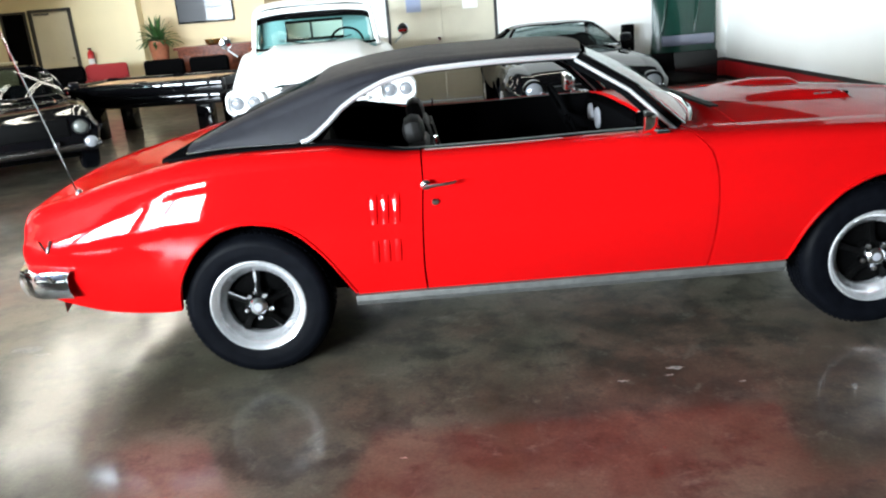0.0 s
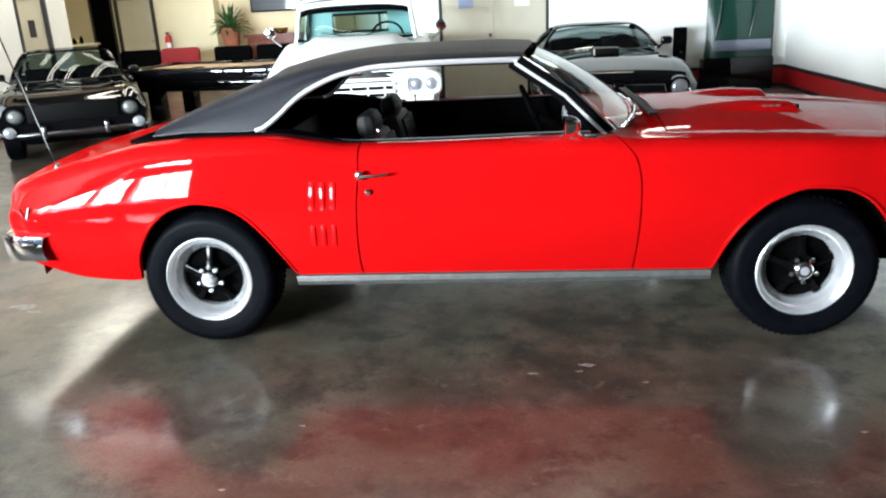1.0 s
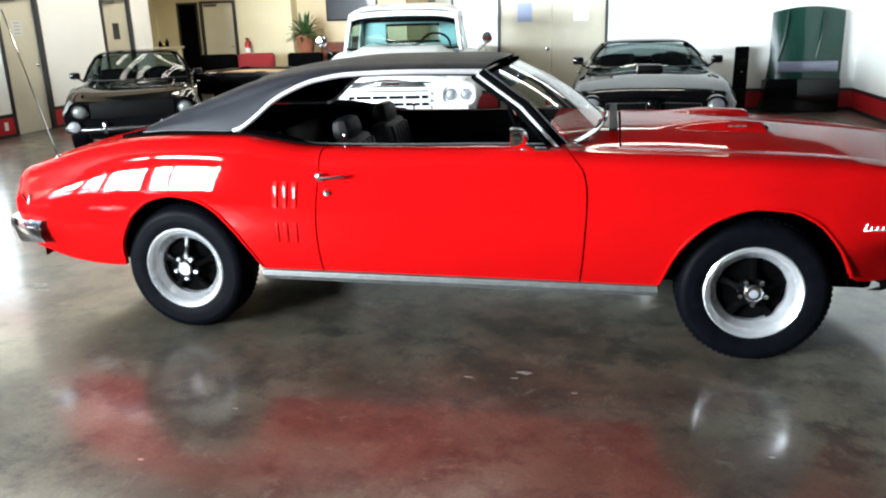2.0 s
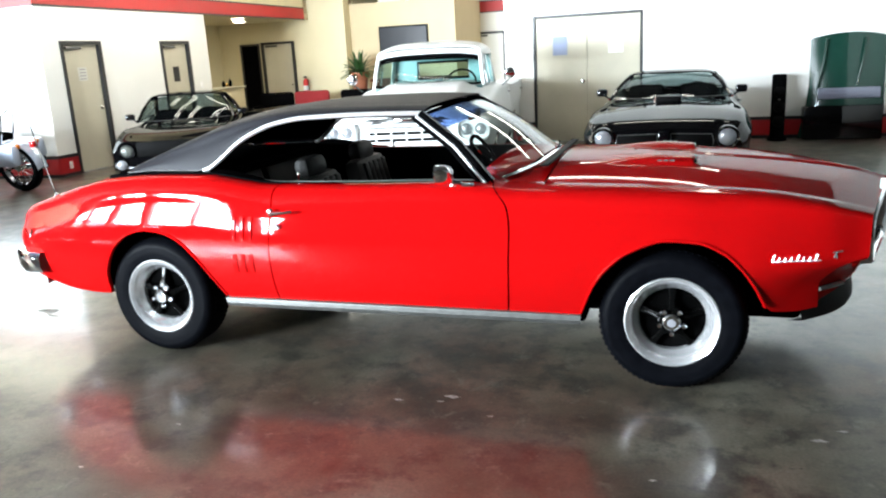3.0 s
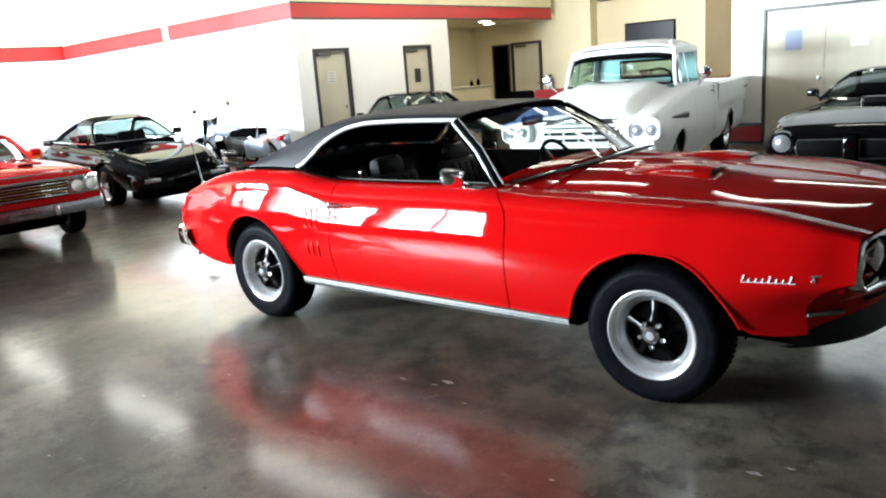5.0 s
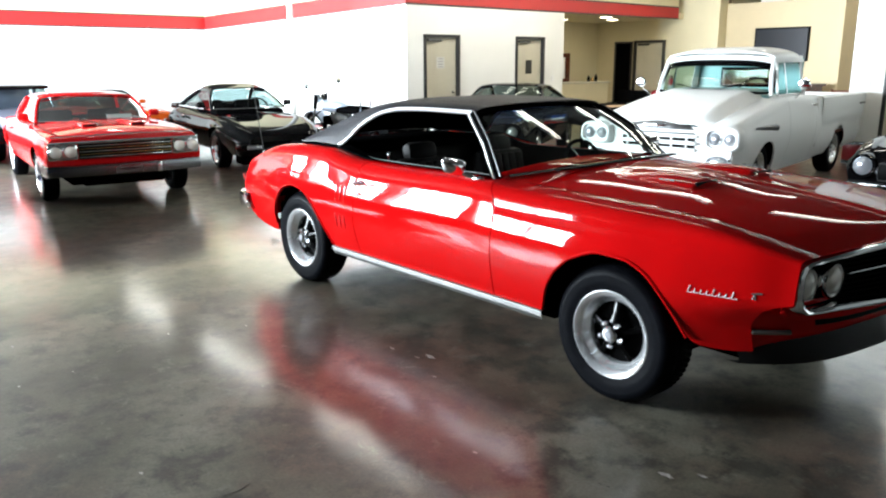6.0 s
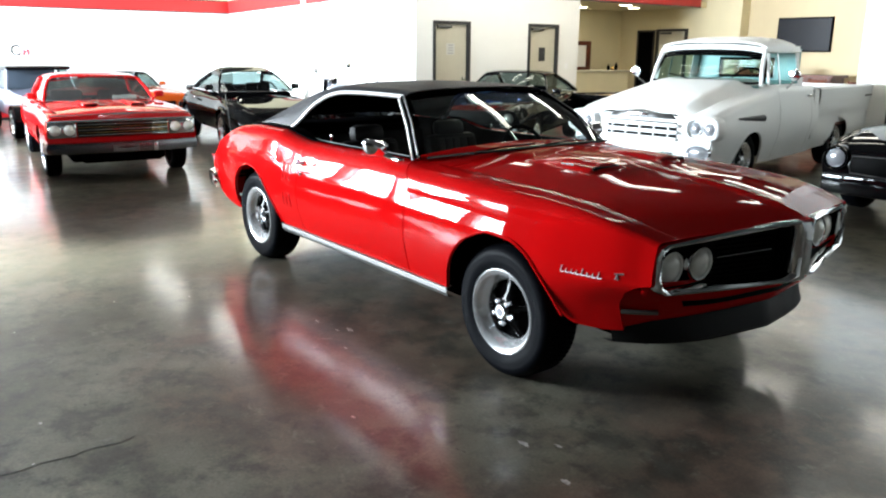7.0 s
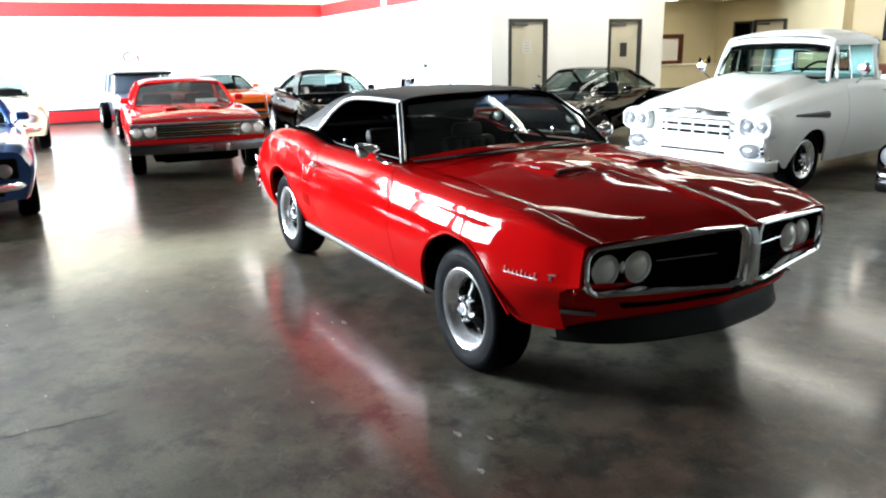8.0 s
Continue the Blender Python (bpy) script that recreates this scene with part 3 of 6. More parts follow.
def wheel(parent, x, y, out, R, width, rim_r, style="five", tyre_mat=None, rim_mat=None):
    """A wheel with its outer face towards out (+1 or -1 in y)."""
    h = width / 2
    w = part("wheel", turned([(rim_r * 0.97, -h * 0.9), (R * 0.80, -h), (R * 0.92, -h * 0.93), (R * 0.975, -h * 0.78), (R, -h * 0.55), (R, h * 0.55), (R * 0.975, h * 0.78), (R * 0.92, h * 0.93),
                              (R * 0.86, h * 0.99), (R * 0.85, h * 0.985), (R * 0.80, h), (R * 0.72, h * 0.97), (rim_r * 1.02, h * 0.88)], 48, "y", caps=False), tyre_mat or RUBBER, parent, "black tyre on its rim")
    w.matrix_local = pose(x, y, R, 0, 0, 0 if out > 0 else 180)
    tread = bmesh.new()
    for row in (-0.25, -0.085, 0.085, 0.25):
        for i in range(72):
            a = 2 * math.pi * (i + (0.5 if row in (-0.25, 0.085) else 0)) / 72
            m = Matrix.Rotation(-a, 4, "Y") @ Matrix.Translation((R + 0.0005, row * width, 0)) @ Matrix.Rotation(0.5 if row > 0 else -0.5, 4, "X")
            bmesh.ops.create_cube(tread, size=1, matrix=m @ Matrix.Diagonal((0.005, width * 0.12, 2 * math.pi * R / 72 * 0.55, 1)))
    part("tread", tread, tyre_mat or RUBBER, w, smooth=False)
    bw = rim_r * 0.75
    part("rim", turned([(rim_r * 1.0, -h * 0.85), (rim_r * 0.93, -h * 0.8), (bw, -h * 0.3), (bw, h * 0.42), (bw * 1.02, h * 0.46), (rim_r * 0.86, h * 0.66), (rim_r * 0.87, h * 0.71), (rim_r * 0.95, h * 0.86), (rim_r * 1.03, h * 0.94), (rim_r * 1.06, h * 0.91), (rim_r * 1.03, h * 0.82)], 48, "y", caps=False),
         rim_mat or RIM, w, "polished aluminium rim")
    part("brake_drum", turned([(0.0, h * 0.05), (bw * 0.995, h * 0.05), (bw * 0.995, h * 0.14), (bw * 0.7, h * 0.18), (0, h * 0.18)], 32, "y"), UNDER, w)
    if style == "five":
        for i in range(5):
            a = 2 * math.pi * i / 5 + 0.31
            u = Vector((math.cos(a), 0, math.sin(a)))
            v = Vector((-math.sin(a), 0, math.cos(a)))
            rows = []
            for r, wd, y0 in ((0.04, 0.026, h * 0.70), (0.07, 0.020, h * 0.66), (bw * 0.62, 0.016, h * 0.54), (bw * 1.02, 0.024, h * 0.42)):
                c = u * r
                rows.append([c - v * wd + Vector((0, y0 - 0.035, 0)), c - v * wd * 0.7 + Vector((0, y0 - 0.004, 0)), c + Vector((0, y0, 0)), c + v * wd * 0.7 + Vector((0, y0 - 0.004, 0)), c + v * wd + Vector((0, y0 - 0.035, 0))])
            part("spoke", grid(rows), SPOKE, w, "gloss black wheel spoke")
        part("hub", turned([(0.0, h * 0.2), (0.066, h * 0.2), (0.064, h * 0.64), (0.05, h * 0.70), (0.0, h * 0.70)], 24, "y"), SPOKE, w)
        cap = part("centre_cap", turned([(0.0, h * 0.6), (0.040, h * 0.6), (0.040, h * 0.90), (0.032, h * 0.97), (0.0, h * 0.99)], 20, "y"), CHROME, w, "chrome centre cap")
        part("cap_badge", turned([(0.0, h * 0.985), (0.02, h * 0.985), (0.018, h * 1.005), (0.0, h * 1.005)], 16, "y"), INK, w)
        for i in range(5):
            a = 2 * math.pi * i / 5 + 0.31 + math.pi / 5
            n = turned([(0.0135, h * 0.62), (0.0135, h * 0.86), (0.009, h * 0.92), (0, h * 0.93)], 6, "y")
            bmesh.ops.translate(n, verts=n.verts, vec=(0.056 * math.cos(a), 0, 0.056 * math.sin(a)))
            part("lug_nut", n, CHROME, w)
    elif style == "multi":
        for i in range(10):
            a = 2 * math.pi * i / 10
            b = tube(bmesh.new(), [(0.04 * math.cos(a), h * 0.5, 0.04 * math.sin(a)), (bw * math.cos(a), h * 0.35, bw * math.sin(a))], 0.014, 6)
            part("spoke", b, rim_mat or RIM, w)
        part("hub", turned([(0.0, 0), (0.06, 0), (0.055, h * 0.55), (0.0, h * 0.6)], 20, "y"), rim_mat or RIM, w)
    else:
        part("wheel_disc", turned([(bw * 1.0, h * 0.2), (bw * 0.7, h * 0.38), (0.07, h * 0.30), (0.06, h * 0.5), (0.0, h * 0.52)], 32, "y", caps=False), rim_mat or RIM, w)
    return w


def headlamp(parent, x, y, z, r, name="headlamp", ring=CHROME, facing=0.0, lens=None):
    g = turned([(0.0, 0.035), (r * 0.5, 0.029), (r * 0.85, 0.013), (r * 0.93, 0.0)], 28, "x")
    ob = part(name, g, lens or DULL, parent, "round glass headlamp")
    ob.matrix_local = pose(x, y, z, 0, 0, facing)
    part("bezel", turned([(r * 0.90, -0.03), (r * 0.90, 0.006), (r * 0.98, 0.016), (r * 1.06, 0.006), (r * 1.08, -0.03)], 28, "x", caps=False), ring, ob, "bright bezel")
    return ob


def inner_shell(sh, x0, x1, root, k0=5, k1=None, inset=0.03):
    """Dark liner behind the skin, seen through the gaps."""
    for side in (-1, 1):
        bm = grid([[sh.at(x, k, side) for k in span(k0, k1 or KTOP, 8)] for x in span(x0, x1, 40)])
        for v in bm.verts:
            v.co += sh.inward(v.co) * inset
        part("inner_liner", bm, UNDER, root)


# ---- the red coupe ----
def valance_x(q, corner=1.972):
    """Front line of the painted valance, q from the middle (0) to the corner (1)."""
    q = min(1, abs(q))
    return corner - .004 + (2.172 - corner) * (1 - q ** 4.3) + .10 * (1 - q)


def red_coupe():
    root = thing("muscle_car", pose(0, 0, 0), "bright red two-door muscle car with a black vinyl roof", "car", "parked cars")
    zb = curve((-2.42, .50), (-2.3, .42), (-2.2, .385), (-2.0, .335), (-1.80, .325), (-1.715, .33), (-1.70, .42), (-1.645, .54), (-1.575, .63), (-1.47, .70), (-1.36, .722), (-1.25, .708), (-1.15, .662),
               (-1.05, .56), (-.97, .43), (-.925, .352), (-.90, .340), (.955, .340), (.98, .39), (1.02, .49), (1.09, .59), (1.19, .67), (1.35, .722), (1.47, .715), (1.58, .67), (1.67, .58), (1.735, .475),
               (1.762, .415), (1.80, .386), (1.9, .377), (1.98, .387), (2.06, .44), (2.19, .50))
    w = curve((-2.42, .74), (-2.36, .80), (-2.25, .85), (-2.0, .895), (-1.7, .93), (-1.37, .945), (-.95, .94), (-.6, .935), (0, .935), (.6, .938), (1.0, .943), (1.37, .945), (1.65, .922), (1.85, .882), (2.0, .843), (2.07, .818), (2.12, .798), (2.16, .786), (2.19, .780))
    s = curve((-2.42, .74), (-2.36, .80), (-2.22, .84), (-2.08, .88), (-1.85, .94), (-1.59, .985), (-1.3, 1.0), (-1.0, .998), (-.85, .975), (-.62, .945), (-.3, .945), (.28, .952), (.52, .95), (.67, .935), (1.15, .925), (1.5, .915), (1.75, .90), (1.95, .87), (2.08, .838), (2.19, .805))
    c = curve((-2.42, .80), (-2.3, .86), (-2.0, .935), (-1.72, .985), (-1.4, 1.02), (.4, 1.0), (.9, 1.0), (1.3, .99), (1.7, .955), (2.0, .895), (2.15, .845))
    sh = Shell(zb, w, s, c, beak=0.22, beak_from=1.55, tight=lambda x: 1 - .68 * ease((x - 1.55) / .58), corner=.085)
    door_r = curve((.30, -.615), (.45, -.622), (.7, -.612), (.85, -.60), (.97, -.60))
    door_f = curve((.30, .615), (.5, .635), (.75, .645), (.85, .63), (.92, .57), (.96, .51))
    fend = curve((.30, 1.97), (.54, 1.975), (.58, 2.02), (.61, 2.10), (.63, 2.165), (.9, 2.165))
    for side, tag in ((-1, "right"), (1, "left")):
        part("quarter_panel", sh.panel(-2.40, door_r, 0, KTOP + 0.3, 76, side=side, nk=18), RED, root)
        d = part("door", sh.panel(door_r, door_f, 0, KTOP + 0.3, 34, side=side, nk=18), RED, root, "red door with a chrome handle")
        part("front_fender", sh.panel(door_f, fend, 0, KTOP + 1.0, 88, side=side, nk=30), RED, root)
        # handle and lock
        b = tube(bmesh.new(), [(-.595, side * .935, .825), (-.57, side * .957, .828), (-.50, side * .957, .832), (-.465, side * .935, .834)], .011, 8, 0.7)
        part("door_handle", b, CHROME, d, "chrome door handle")
        b = turned([(0, 0), (.022, 0), (.022, .012), (.016, .018), (0, .02)], 16, "y")
        bmesh.ops.transform(b, matrix=pose(-.588, side * .918, .826, 0, 0, 0 if side > 0 else 180), verts=b.verts)
        part("handle_button", b, CHROME, d)
        b = turned([(0, 0), (.015, 0), (.014, .008), (0, .01)], 16, "y")
        bmesh.ops.transform(b, matrix=pose(-.555, side * .925, .752, 0, 0, 0 if side > 0 else 180), verts=b.verts)
        part("key_lock", b, CHROME, d)
        # louvres behind the door
        for z0, z1 in ((.675, .80), (.50, .605)):
            for i in range(3):
                x = -.82 + i * .048
                rows = []
                for z in span(z0, z1, 8):
                    y = sh.side(x, z)
                    e = 0.4 + 0.6 * math.sin(math.pi * (z - z0) / (z1 - z0)) ** 0.4
                    lean = (z - .65) * .05
                    rows.append([(x - .019 + lean, side * (y - .003), z), (x - .010 + lean, side * (y + .003 * e), z), (x + .006 + lean, side * (y + .007 * e), z), (x + .013 + lean, side * (y + .005 * e), z), (x + .017 + lean, side * (y - .005), z)])
                part("louvre", grid(rows), RED, root, "red pressed body louvre")
        # rocker trim
        rows = [[(x, side * yy, zz) for yy, zz in ((.845, .352), (.885, .340), (.888, .318), (.874, .296), (.83, .288))] for x in span(-.935, .965, 12)]
        part("rocker_moulding", grid(rows), STEEL, root, "grey brushed metal rocker moulding")
        rows = [[(x, side * yy, zz) for yy, zz in ((.868, .350), (.892, .346), (.894, .338), (.882, .335))] for x in span(-.935, .965, 12)]
        part("rocker_strip", grid(rows), STEEL, root, "thin chrome strip")
        # side script and emblem on the fender, as plain bright shapes
        for i, (h, wd) in enumerate(((.030, .020), (.017, .006), (.017, .011), (.017, .013), (.029, .013), (.017, .006), (.017, .011), (.029, .013))):
            x = 1.775 + i * .0245
            y = sh.side(x, .64) + .001
            b = bmesh.new()
            tube(b, [(x, side * y, .632), (x + h * .32, side * y, .632 + h)], .0021, 6)
            tube(b, [(x, side * y, .632), (x + wd * .8, side * y, .632), (x + .024, side * y, .636)], .0016, 6)
            part("script_bar", b, BRIGHT, root)
        e = bmesh.new()
        tube(e, [(x, side * (sh.side(x, .664) + .001), .664 + (x - 2.02) * .12) for x in (2.018, 2.036, 2.056)], .0035, 6)
        tube(e, [(x, side * (sh.side(x, .65) + .001), z) for x, z in ((2.022, .642), (2.030, .664), (2.034, .640))], .003, 6)
        part("fender_emblem", e, STEEL, root, "small dull metal emblem")
        lamp = [(valance_x(q) + .003, side * q * .750, .474 + .006 * (1 - q)) for q in span(.985, .84, 6)]
        part("park_lamp", tube(bmesh.new(), lamp, .017, 8, .6), DULLLENS, root, "clear park lamp at the corner")
        # rolled lip round each wheel arch
        for xa, xb in ((-1.705, -.93), (.965, 1.762)):
            pts = [(x, side * (sh.side(x, zb(x)) + .001), zb(x) + .003) for x in span(xa, xb, 40)]
            part("arch_lip", tube(bmesh.new(), pts, .0075, 6), RED, root)
        # wheel wells
        for xc in (-1.373, 1.373):
            rows = [[(xc + r * math.cos(a), side * y, .33 + r * math.sin(a)) for y, r in ((.82, .395), (.60, .395), (.58, .0))] for a in span(.06, math.pi - .06, 20)]
            part("wheel_well", grid(rows), UNDER, root)
    # bonnet, cowl, boot lid
    def scoop(x, y):
        q = ((abs(y) - .27) / .13)
        v = max(0, 1 - q * q) ** 0.7 * ease((x - .95) / .35) * (1 - ease((x - 1.45) / .03)) * .029
        return v + .010 * max(0, 1 - abs(y) / .05) * ease((x - 1.2) / .4)
    hood = part("hood", sh.panel(.78, 2.165, KTOP + 1.0, KTOP + NT, 120, both=True, nk=44, gap=.006, bump=scoop), RED, root, "red hood with twin scoops", sharp=60)
    for sgn in (-1, 1):
        part("scoop_opening", boxed(1.452, 1.466, sgn * .27 - .095, sgn * .27 + .095, c(1.45) - .016, c(1.45) + .012, bevel=.005), GRILLE, hood, "dark scoop mouth")
        b = bmesh.new()
        for i in range(3):
            box(b, 1.28 + i * .03, 1.302 + i * .03, sgn * .402 - .002, sgn * .402 + .002, c(1.3) + .004, c(1.3) + .011)
        part("scoop_badge", b, STEEL, hood)
    part("cowl", sh.panel(.44, .775, KTOP + 0.6, KTOP + NT, 8, both=True, gap=.0), RED, root)
    part("cowl_grille", boxed(.728, .768, -.55, .55, .995, 1.004), GRILLE, root)
    part("boot_lid", sh.panel(-2.36, -1.70, KTOP + 0.3, KTOP + NT, 24, both=True, gap=.004), RED, root, "red boot lid")
    # rear panel and bumper
    rows = [[(-2.398, sgn * yy, zz) for sgn, yy, zz in ring] for ring in
            ([(q, sh.at(-2.398, k).y * f, lerp(.62, sh.at(-2.398, k).z, f)) for q, k in [(-1, v) for v in span(0, KTOP + NT, 20)] + [(1, v) for v in span(KTOP + NT, 0, 20)]] for f in (.0, .5, 1.0))]
    part("tail_panel", grid(rows), RED, root)
    for sgn in (-1, 1):
        for i in range(2):
            part("tail_lamp", boxed(-2.425, -2.39, min(sgn * (.30 + .2 * i), sgn * (.48 + .2 * i)), max(sgn * (.30 + .2 * i), sgn * (.48 + .2 * i)), .62 + .07 * i - .07, .67 + .07 * i - .07, bevel=.006), REDLENS, root, "red tail lamp")
        v = bmesh.new()
        ys = sgn * (w(-2.25) + .003)
        for q in ((-2.27, .70, -2.245, .64), (-2.22, .70, -2.245, .64)):
            tube(v, [(q[0], ys, q[1]), (q[2], ys, q[3])], .006, 6)
        part("quarter_emblem", v, CHROME, root, "small chrome side lamp emblem")
    path = [(-2.16, -.885), (-2.30, -.865), (-2.40, -.80), (-2.46, -.62), (-2.475, -.3), (-2.48, 0)]
    path += [(x, -y) for x, y in reversed(path[:-1])]
    rows = [[(x + ox * .3, y * (1 + oy), z) for ox, oy, z in ((.05, -.02, .435), (-.02, .004, .44), (-.06, .012, .475), (-.06, .012, .53), (-.02, .006, .56), (.05, -.02, .566))] for x, y in path]
    part("rear_bumper", lip(grid(rows), lambda p: Vector((1, 0, 0)), .01), CHROME, root, "chrome rear bumper")
    rows = [[(-2.36 + .1 * (abs(y) / .8) ** 2, y, z) for y in span(-.76, .76, 10)] for z in (.33, .40, .47)]
    part("rear_valance", grid(rows), RED, root)
    for sgn in (-1, 1):
        part("exhaust_tip", tube(bmesh.new(), [(-1.98, sgn * .70, .335), (-2.09, sgn * .71, .325)], .024, 12), CHROME, root)
    # antenna on the quarter
    b = tube(bmesh.new(), [(-2.10, -.745, .84), (-2.135, -.745, .98), (-2.29, -.745, 1.62)], .0035, 6)
    an = part("antenna", b, CHROME, root, "thin chrome whip antenna")
    part("antenna_base", turned([(0, .83), (.02, .83), (.016, .875), (.006, .89), (0, .89)], 14, "z"), CHROME, an).matrix_local = pose(-2.10, -.745, 0)
    # front: surround, beak, grille, lamps
    nose(root, sh, fend)
    cabin(root, sh)
    for x in (-1.373, 1.373):
        for side in (-1, 1):
            wheel(root, x, side * .770, side, .327, .225, .200)
    # underside
    u = bmesh.new()
    box(u, -2.25, 1.95, -.56, .56, .26, .45, bevel=.03)
    box(u, -.95, .98, -.80, .80, .28, .36, bevel=.02)
    part("underbody", u, UNDER, root)
    for x in (-1.373, 1.373):
        part("axle", tube(bmesh.new(), [(x, -.70, .33), (x, .70, .33)], .04, 10), UNDER, root)
    inner_shell(sh, -.75, .95, root, k0=3, k1=KTOP)
    # bracket below the front corner
    b = tube(bmesh.new(), [(1.88, -.60, .37), (1.95, -.61, .325), (2.03, -.61, .315), (2.02, -.61, .37)], .009, 6)
    part("tow_bracket", b, UNDER, root)
    return root


def nose(root, sh, fend):
    def fx(y):      # front line of the beak seen from above
        return 2.155 + .22 * max(0, 1 - abs(y) / .80)
    for sgn in (-1, 1):
        # loop round each grille half: outer-top, inner-top, inner-bottom, outer-bottom
        top = [(y, lerp(.845, .795, (y / .76) ** 1.5)) for y in span(.058, .72, 8)]
        out = [(.748, .782), (.762, .75), (.762, .66), (.745, .615), (.715, .594)]
        bot = [(y, lerp(.578, .592, (y / .70) ** 0.9)) for y in span(.69, .10, 8)]
        inn = [(.036, .60), (.032, .70), (.036, .81)]
        loop = top + out + bot + inn
        cx, cz = .42, .69
        rows = []
        for i, (y, z) in enumerate(loop + loop[:1]):
            d = Vector((y - cx, z - cz))
            d = Vector((d.x * .45, d.y)).normalized()
            row = []
            for o, dx in ((-.022, -.03), (-.022, -.005), (-.015, .012), (-.003, .018), (.007, .012), (.010, -.012), (.010, -.05)):
                yy, zz = y + d.x * o, z + d.y * o
                row.append((fx(yy) + dx, sgn * yy, zz))
            rows.append(row)
        for nm, mt, prof in (("grille_liner", GRILLE, ((-.025, -.10), (-.020, -.02))), ("nose_filler", RED, ((.007, -.03), (.03, -.04), (.06, -.05)))):
            rr = []
            for y, z in loop + loop[:1]:
                d = Vector(((y - cx) * .45, z - cz)).normalized()
                rr.append([(fx(y + d.x * o) + dx, sgn * min(.768, max(.0, y + d.x * o)), min(.812 + .035 * max(0, 1 - y / .7), z + d.y * o)) for o, dx in prof])
            part(nm, grid(rr), mt, root)
        part("grille_surround", grid(rows), CHROME, root, "chrome bumper surround of the grille")
        rows = [[(fx(y) - .095, sgn * y, lerp(lerp(.575, .60, y / .72), lerp(.85, .80, y / .72), q)) for y in span(.05, .735, 12)] for q in (0, .3, .6, .85, 1)]
        gr = part("grille", grid(rows), GRILLE, root, "black recessed grille")
        for i in range(11):
            z = .596 + i * .0215
            b = grid([[(fx(y) - .088 + o, sgn * y, z + o2) for y in span(.10, .40, 6)] for o, o2 in ((0, 0), (.012, .002), (.012, .006), (0, .008))])
            part("grille_bar", b, TRIM, gr)
        part("grille_bright_bar", tube(bmesh.new(), [(fx(.12) - .06, sgn * .12, .715), (fx(.40) - .06, sgn * .40, .705)], .004, 6), CHROME, gr)
        for y in (.632, .487):
            headlamp(root, fx(y) - .068, sgn * y, .682 + (.006 if y < .6 else 0), .072, facing=sgn * 4, lens=LENS)
    rows = [[(fx(sh.at(2.10, k).y * f) - .115, q * sh.at(2.10, k).y * f, lerp(.66, sh.at(2.10, k).z, f)) for q, k in [(-1, v) for v in span(0, KTOP + NT, 20)] + [(1, v) for v in span(KTOP + NT, 0, 20)]] for f in (.0, .6, .99)]
    part("radiator_support", grid(rows), UNDER, root)
    # centre prow
    rows = []
    for z, hw, dx in ((.565, .030, -.02), (.58, .034, .010), (.64, .034, .022), (.74, .034, .026), (.80, .040, .024), (.838, .046, .010), (.848, .044, -.03)):
        rows.append([(fx(hw) - .06, -hw, z), (fx(hw) + dx * .4, -hw * .82, z), (fx(0) + dx - .012, -.022, z), (fx(0) + dx, 0, z), (fx(0) + dx - .012, .022, z), (fx(hw) + dx * .4, hw * .82, z), (fx(hw) - .06, hw, z)])
    part("bumper_prow", grid(rows), CHROME, root, "chrome centre prow of the bumper")
    # painted valance and black air dam
    rows = []
    sweep = [math.sin(a) for a in span(-math.pi / 2, math.pi / 2, 60)]
    for u, dx in ((1.0, -.03), (.93, -.012), (.83, 0), (.66, 0), (.46, 0), (.32, -.002), (.18, -.012), (.06, -.035), (0, -.07)):
        row = []
        for q in sweep:
            z = lerp(.440 - .052 * abs(q) ** 4, lerp(.585, .645, min(1, abs(q) / .97) ** 1.5), u)
            xe = fend(z)
            hw = sh.side(xe, z) - sh.tuck(xe, z) + .002
            row.append((valance_x(q, xe) + dx * (1 - abs(q) ** 8), q * hw, z))
        rows.append(row)
    part("front_valance", grid(rows), RED, root, "red front valance")
    part("valance_slot", grid([[(valance_x(q, fend(z)) + o, q * (sh.side(fend(z), z) - sh.tuck(fend(z), z)), z) for q in span(-.72, .72, 24)] for z, o in ((.562, -.02), (.552, .005), (.500, .005), (.494, -.02))]), GRILLE, root, "dark air slot")
    rows = [[(valance_x(q) - .03 + dx - .02 * abs(q) ** 6, q * .715, z - .01 * abs(q) ** 3 * (z < .4)) for q in sweep] for z, dx in ((.45, -.03), (.42, -.012), (.38, -.004), (.335, .012), (.322, .006), (.322, -.05))]
    part("air_dam", grid(rows), DAM, root, "black rubber air dam under the valance")


